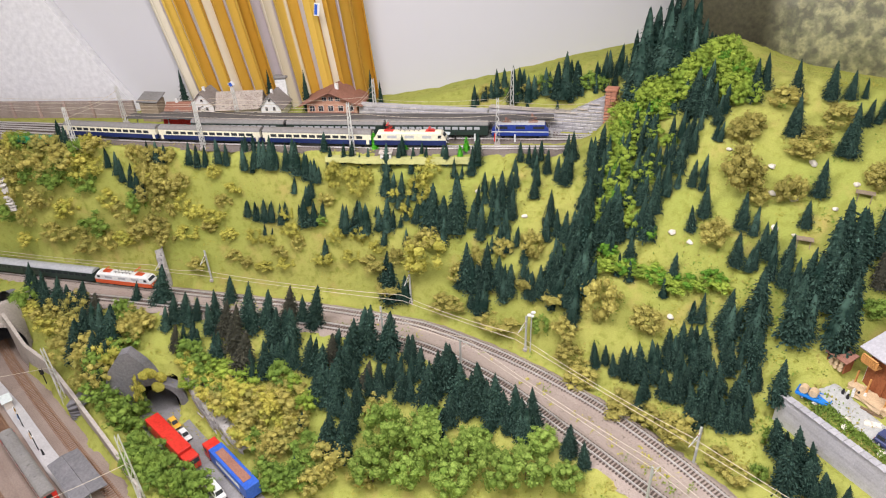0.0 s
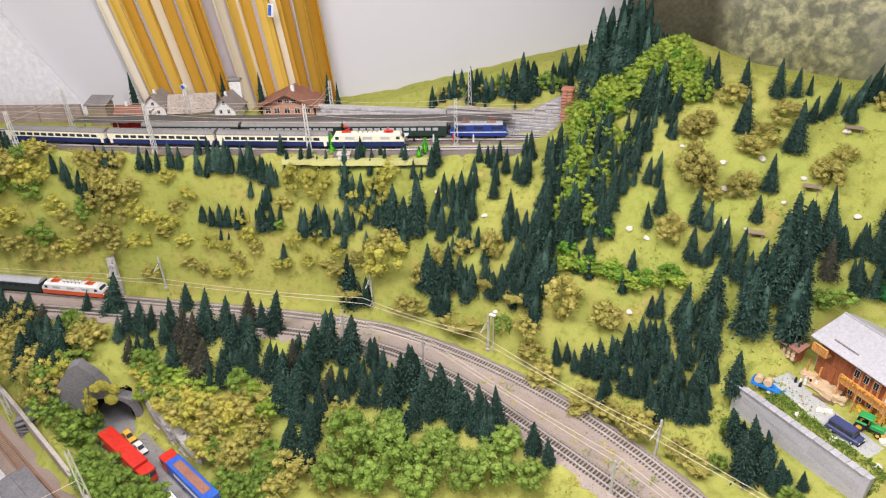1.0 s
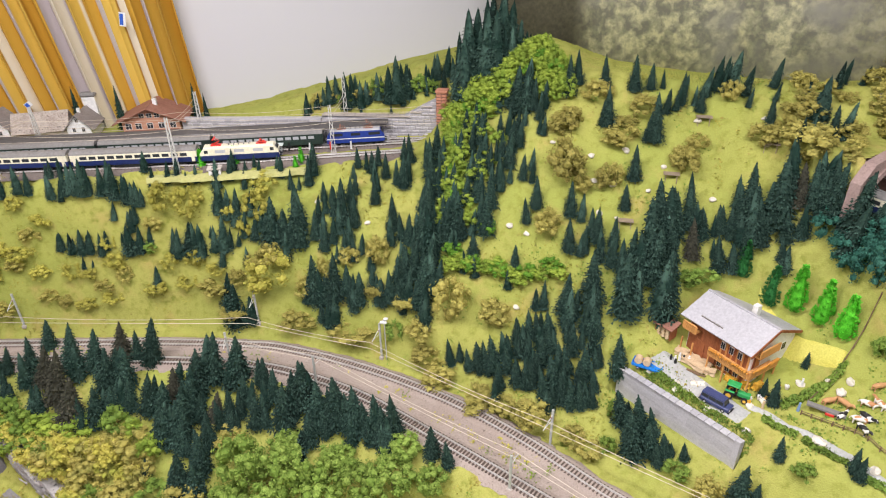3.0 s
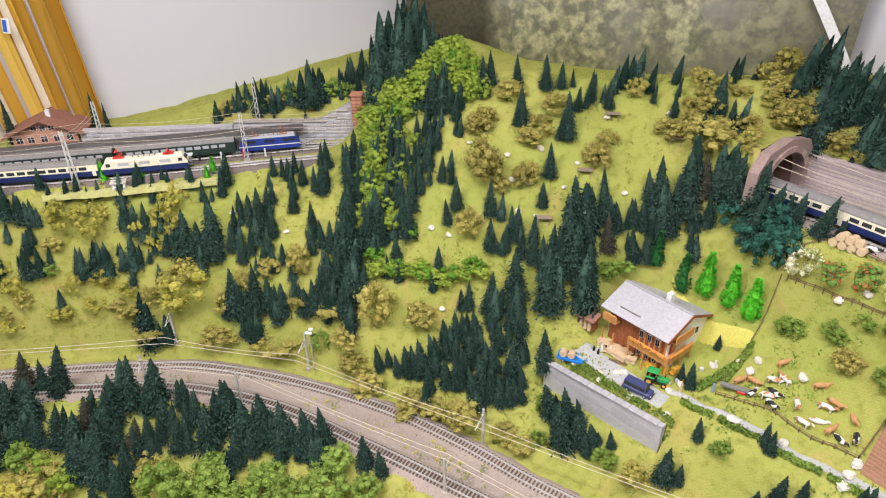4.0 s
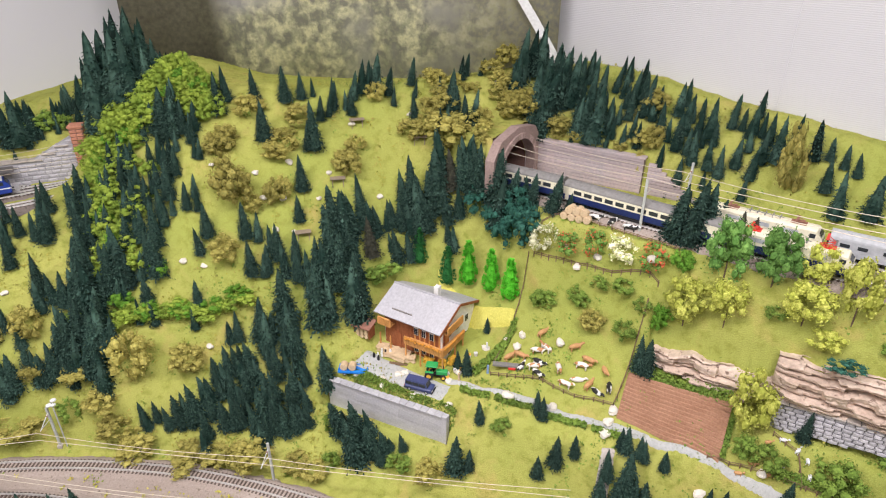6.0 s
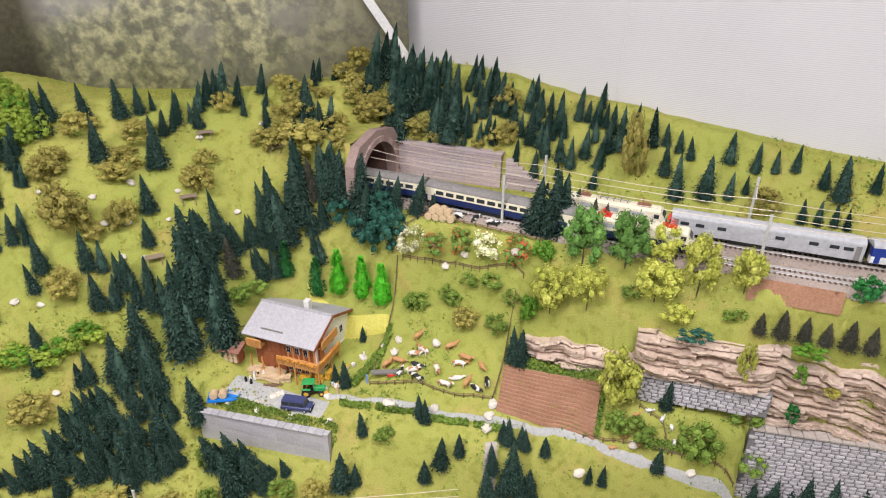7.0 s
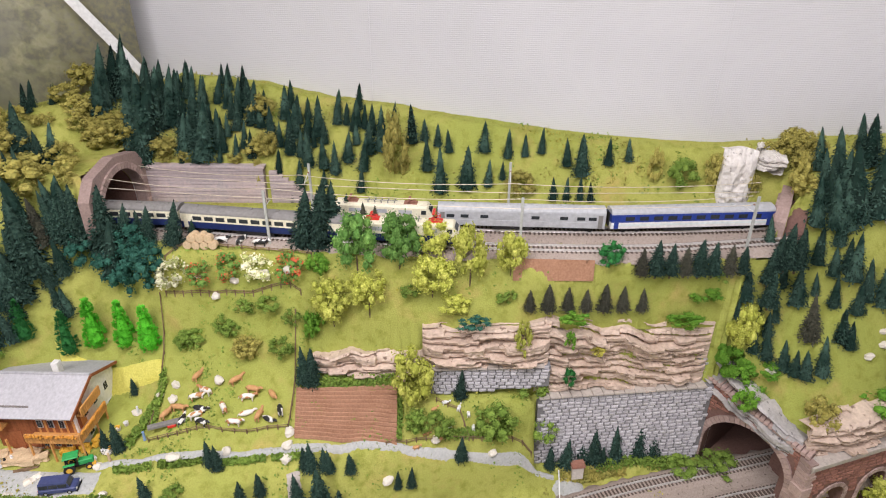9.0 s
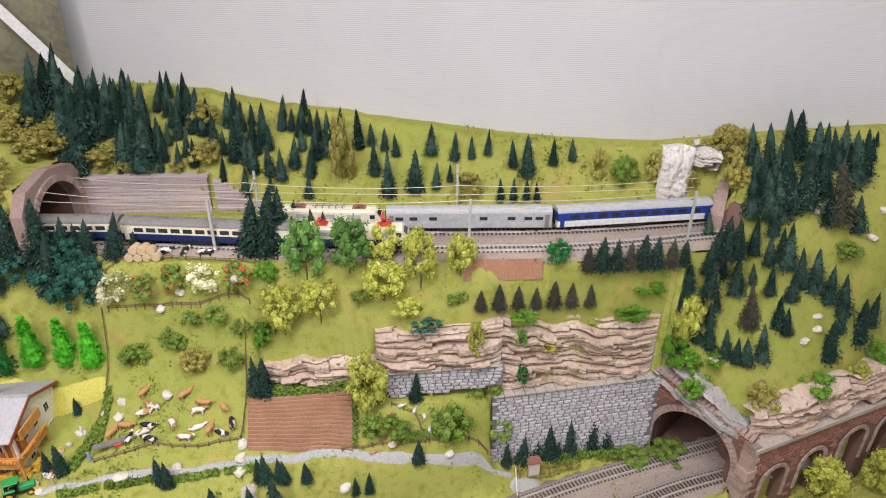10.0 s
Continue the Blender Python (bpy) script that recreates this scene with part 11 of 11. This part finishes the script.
def rock_plants():
    """Cushions and trailing plants rooted in the clefts: x, y, foot, width, height."""
    for kind, words, x, y, z, w, h in (
            ("lime", "yellow-green climber hanging down the rock face", 1.529, 0.442, -0.116, 0.034, 0.088), ("teal", "blue-green cushion plant on the rock edge", 1.500, 0.520, -0.062, 0.068, 0.030),
            ("bright", "fresh green cushion plant on the rock edge", 1.578, 0.370, -0.060, 0.068, 0.030), ("bright", "fresh green trailing plant in a cleft", 1.572, 0.371, -0.110, 0.024, 0.044),
            ("yellow", "orange-yellow tuft on the rock face", 1.603, 0.328, -0.129, 0.034, 0.026), ("dark", "dark green trailing plant over the stone wall", 1.572, 0.365, -0.194, 0.030, 0.056),
            ("olive", "olive-brown bush rooted beside the white chute", 1.888, 0.132, 0.082, 0.040, 0.072), ("yellow", "mustard-yellow tree over the road tunnel mouth", -0.512, 1.440, -0.560, 0.078, 0.088),
            ("bright", "fresh green plant trailing over the brick portal", 1.678, 0.070, -0.238, 0.062, 0.068),
            ("bright", "fresh green spreading plant on the rock edge", 1.682, 0.196, -0.088, 0.088, 0.042)):
        verts, faces = clump(hash_of(kind) + int(x * 1000), 22, 26, 0.036)
        ob = thing("rock_plant", words, "plant", Matrix.Translation((x, y, z)) @ pose(0, 0, 0, 0, 0, -62) @ Matrix.Diagonal((w, min(w, 0.034), h, 1)), "rock plants")
        new("leaves", mesh_from("leaves", verts, faces, MAT[kind])).parent = ob


def hash_of(word):
    return sum(ord(c) * (k + 1) for k, c in enumerate(word))




def between_lines(x, y):
    a, b = [np.min(np.hypot(line.p[:, 0] - x, line.p[:, 1] - y)) for line in (LOW_A, LOW_B)]
    return 0.018 < min(a, b) and max(a, b) < 0.085


def tufts(name, label, kind, count, seed, zones, size, inside=None, lift=0.0):
    """Loose flock strewn over stretches of the plan: tiny clumps of flakes."""
    rng = random.Random(seed)
    verts, faces = [], []
    for k in range(count):
        x0, x1, y0, y1 = rng.choice(zones)
        x, y = rng.uniform(x0, x1), rng.uniform(y0, y1)
        if noise.noise(Vector((x * 9, y * 9, seed))) < -0.05 or (inside and not inside(x, y)):
            continue
        r = size * rng.uniform(0.5, 1.6)
        for j in range(rng.randrange(7, 15)):
            p = Vector((x + rng.gauss(0, r), y + rng.gauss(0, r), 0))
            p.z = ground(p.x, p.y) + lift + rng.uniform(0.0, 1.0) * r
            q = Vector((rng.gauss(0, 1), rng.gauss(0, 1), rng.gauss(0.6, 1))).normalized()
            u = q.orthogonal().normalized()
            v = q.cross(u)
            s = rng.uniform(0.0012, 0.0030)
            base = len(verts)
            verts += [p + u * s, p + v * s, p - u * s, p - v * s * 0.6]
            faces += [(base, base + 1, base + 2), (base, base + 2, base + 3)]
    tagged(new(name, mesh_from(name, verts, faces, MAT[kind])), label, "ground cover", kind="stuff")


plant_firs()
plant_bushes()
rock_plants()
ob = thing("bush", "mustard-yellow flock bush growing over the road tunnel", "bush", Matrix.Translation((-0.487, 1.462, -0.545)) @ Matrix.Diagonal((0.095, 0.06, 0.085, 1)), "yellow bushes")
new("crown", mesh_from("crown", *clump(77, 9, 1100, 0.045), MAT["yellow"])).parent = ob
bank_rows = [((1.553, 0.442, -0.061), (1.655, 0.272, -0.076), 7, 0.34, 0.050, True), ((1.648, 0.284, -0.075), (1.735, 0.125, -0.15), 8, 0.90, 0.062, False)]
for a, b, many, f, h, brown in bank_rows:
    for k in range(many):
        g = k / (many - 1)
        p = on_bank(*[a[i] + (b[i] - a[i]) * g for i in range(3)], f)
        tall = h * (0.85 + 0.3 * ((k * 5) % 7) / 7)
        ob = plant("fir_tree", "brownish-grey model fir standing on the bank" if brown else "dark model fir standing beside the upper line", "fir tree", FIR_TRUNK, BROWN_CROWNS[k % 3] if brown or k % 3 == 0 else FIR_CROWNS[k % 6], p.x, p.y, tall, 50 * k, 1.35, "model firs")
        ob.matrix_world.translation.z = p.z - 0.003
ob = thing("bush", "fresh green bush beside the brick portal", "bush", Matrix.Translation((1.722, 0.108, -0.190)) @ Matrix.Diagonal((0.062, 0.062, 0.070, 1)), "bright bushes")
new("crown", mesh_from("crown", *clump(91, 9, 1000, 0.045), MAT["bright"])).parent = ob
for k, (x, y, z, h) in enumerate(((1.772, 0.072, 0.020, 0.075), (1.784, 0.058, 0.022, 0.088), (1.760, 0.080, 0.0, 0.070), (1.790, 0.040, 0.022, 0.080), (1.752, 0.070, -0.04, 0.070))):
    ob = plant("fir_tree", "dark model fir beside the far portal", "fir tree", FIR_TRUNK, FIR_CROWNS[k], x, y, h, 60 * k, 1.25, "model firs")
    ob.matrix_world.translation.z = z - 0.004
BANK = [(-1.2, -0.3, 1.76, 1.86), (-0.6, 0.1, 1.70, 1.80), (0.1, 0.6, 1.48, 1.76)]
FORE = [(-0.75, -0.1, 1.40, 1.66), (-0.45, 0.3, 1.15, 1.52), (0.1, 0.75, 0.95, 1.38)]
HILL = [(0.62, 1.45, 1.25, 1.62), (0.75, 1.05, 1.1, 1.45), (0.5, 0.95, 1.05, 1.5)]
GARDEN = [(1.15, 1.45, 0.6, 1.1), (1.35, 1.7, 0.2, 0.85), (1.0, 1.5, 0.3, 1.0)]
MID = [(0.9, 1.7, 0.1, 1.2)]
EAST = [(1.5, 1.75, 0.3, 1.25), (1.72, 2.0, -0.3, 0.15), (1.65, 1.9, 0.1, 0.6)]
tufts("dry_flock", "olive-brown flock strewn over the banks", "olive", 1500, 3, BANK + FORE + HILL + EAST, 0.006, off_tracks)
tufts("yellow_flock", "mustard-yellow flock strewn over the banks", "yellow", 2400, 4, BANK + BANK + FORE + HILL + EAST, 0.006, off_tracks)
tufts("track_flock", "yellow weeds growing between the lower tracks", "yellow", 1500, 8, [(-0.6, 0.8, 1.0, 1.75), (0.7, 1.7, 0.0, 1.2)], 0.004, between_lines, 0.006)
tufts("verge_flock", "green weeds growing between the lower tracks", "vine", 900, 18, [(-0.6, 0.8, 1.0, 1.75), (0.7, 1.7, 0.0, 1.2)], 0.006, between_lines, 0.006)
tufts("green_flock", "green flock strewn over banks and garden", "green", 1900, 5, FORE + HILL + GARDEN + GARDEN + EAST, 0.005, off_tracks)
THUJA = {k: [mesh_from("crown", *thuja(s), MAT[k]) for s in range(3)] for k in ("vivid", "dark")}
for k, (x, y, h, kind) in enumerate(((1.279, 1.159, 0.092, "vivid"), (1.302, 1.113, 0.088, "vivid"), (1.313, 1.067, 0.088, "vivid"), (1.249, 1.192, 0.082, "dark"), (1.212, 1.240, 0.075, "dark"))):
    plant("thuja", "vivid green conical thuja behind the chalet" if kind == "vivid" else "dark green conical thuja behind the chalet", "thuja", FIR_TRUNK, THUJA[kind][k % 3], x, y, h * 1.06, 70 * k, 0.84, "thujas")
for k, (x, y, h) in enumerate(((0.105, 1.83, 0.052), (0.185, 1.828, 0.055), (0.345, 1.815, 0.045), (0.33, 1.80, 0.035), (0.372, 1.80, 0.04))):
    plant("slim_tree", "fresh green slim tree on the station's edge", "tree", FIR_TRUNK, THUJA["vivid"][k % 3], x, y - 0.03, h, 50 * k, 0.9, "slim trees")
for x, y, h in ((-0.528, 2.100, 0.150), (-0.263, 2.115, 0.135), (-0.150, 2.105, 0.130), (0.047, 2.120, 0.11), (0.075, 2.110, 0.08)):
    plant("fir_tree", "dark slim model fir beside the station houses", "fir tree", FIR_TRUNK, FIR_CROWNS[2], x, y, h, 40, 0.62, "model firs")


def in_quad(X, Y, quad):
    """Which places lie inside a convex outline."""
    side = []
    for (xa, ya), (xb, yb) in zip(quad, quad[1:] + quad[:1]):
        side.append((xb - xa) * (Y - ya) - (yb - ya) * (X - xa))
    return np.all([q > 0 for q in side], 0) | np.all([q < 0 for q in side], 0)


def grass_blades(count):
    """Upright fibres of static grass on the slopes and meadows."""
    rng = np.random.default_rng(12)
    X, Y = rng.uniform(-1.2, 2.02, count), rng.uniform(-0.35, 2.1, count)
    i, j = ((X - GX[0]) / CELL).astype(int), ((Y - GY[0]) / CELL).astype(int)
    ok = (i >= 0) & (j >= 0) & (i < len(GX) - 1) & (j < len(GY) - 1)
    X, Y, i, j = X[ok], Y[ok], i[ok], j[ok]
    fu, fv = (X - GX[0]) / CELL - i, (Y - GY[0]) / CELL - j
    Z = (SHELL[j, i] * (1 - fu) + SHELL[j, i + 1] * fu) * (1 - fv) + (SHELL[j + 1, i] * (1 - fu) + SHELL[j + 1, i + 1] * fu) * fv
    steep = np.maximum(abs(SHELL[j, i + 1] - SHELL[j, i]), abs(SHELL[j + 1, i] - SHELL[j, i])) / CELL
    keep = (steep < 2.5) & (Z > -0.60) & ~((Y > 1.76) & (abs(Z) < 0.012)) & ~MOUTH_CELLS[j, i]
    for line, w in ((LOW_A, 0.030), (LOW_B, 0.030), (HIGH_A, 0.030), (HIGH_B, 0.034)):
        near = np.full(len(X), 9.0)
        for p, q in zip(line.p[:-1:8], line.p[8::8]):
            d = q[:2] - p[:2]
            f = np.clip(((X - p[0]) * d[0] + (Y - p[1]) * d[1]) / (d[0] ** 2 + d[1] ** 2 + 1e-12), 0, 1)
            near = np.minimum(near, np.hypot(X - p[0] - f * d[0], Y - p[1] - f * d[1]))
        keep &= near > w
    path = [(1.135, 1.035), (1.168, 0.985), (1.205, 0.920), (1.250, 0.838), (1.298, 0.762), (1.338, 0.690), (1.385, 0.605), (1.440, 0.520), (1.495, 0.440), (1.545, 0.368)]
    for (xa, ya), (xb, yb) in zip(path[:-1], path[1:]):
        f = np.clip(((X - xa) * (xb - xa) + (Y - ya) * (yb - ya)) / ((xb - xa) ** 2 + (yb - ya) ** 2), 0, 1)
        keep &= np.hypot(X - xa - f * (xb - xa), Y - ya - f * (yb - ya)) > 0.006
    for quad in ([(1.308, 0.770), (1.380, 0.612), (1.450, 0.645), (1.368, 0.800)], [(1.240, 1.215), (1.309, 1.040), (1.286, 1.026), (1.222, 1.180)],
                 [(0.99, 1.20), (1.09, 0.99), (1.26, 1.06), (1.17, 1.26)], [(1.598, 0.452), (1.640, 0.325), (1.662, 0.335), (1.622, 0.460)], [(1.475, 0.335), (1.545, 0.372), (1.572, 0.318), (1.512, 0.275)]):
        keep &= ~in_quad(X, Y, quad)
    keep &= np.array([not in_front(x, y) for x, y in zip(X, Y)])
    X, Y, Z = X[keep], Y[keep], Z[keep]
    n = len(X)
    a, h = rng.uniform(0, 6.283, n), rng.uniform(0.0016, 0.0042, n)
    lean, w = rng.normal(0, 0.35, (n, 2)) * h[:, None], 0.0006
    verts = np.empty((n, 3, 3))
    verts[:, 0] = np.stack([X - w * np.cos(a), Y - w * np.sin(a), Z - 0.0004], 1)
    verts[:, 1] = np.stack([X + w * np.cos(a), Y + w * np.sin(a), Z - 0.0004], 1)
    verts[:, 2] = np.stack([X + lean[:, 0], Y + lean[:, 1], Z + h], 1)
    me = mesh_from("grass", verts.reshape(-1, 3), np.arange(3 * n).reshape(n, 3).tolist(), MAT["blade"])
    tagged(new("grass", me), "yellow-green static grass fibres on the slopes", "grass", kind="stuff")


grass_blades(260000)

rock_faces()
grass_bank()
waterfall()
low_portal()
stone_walls()
high_portals()
yard_walls()
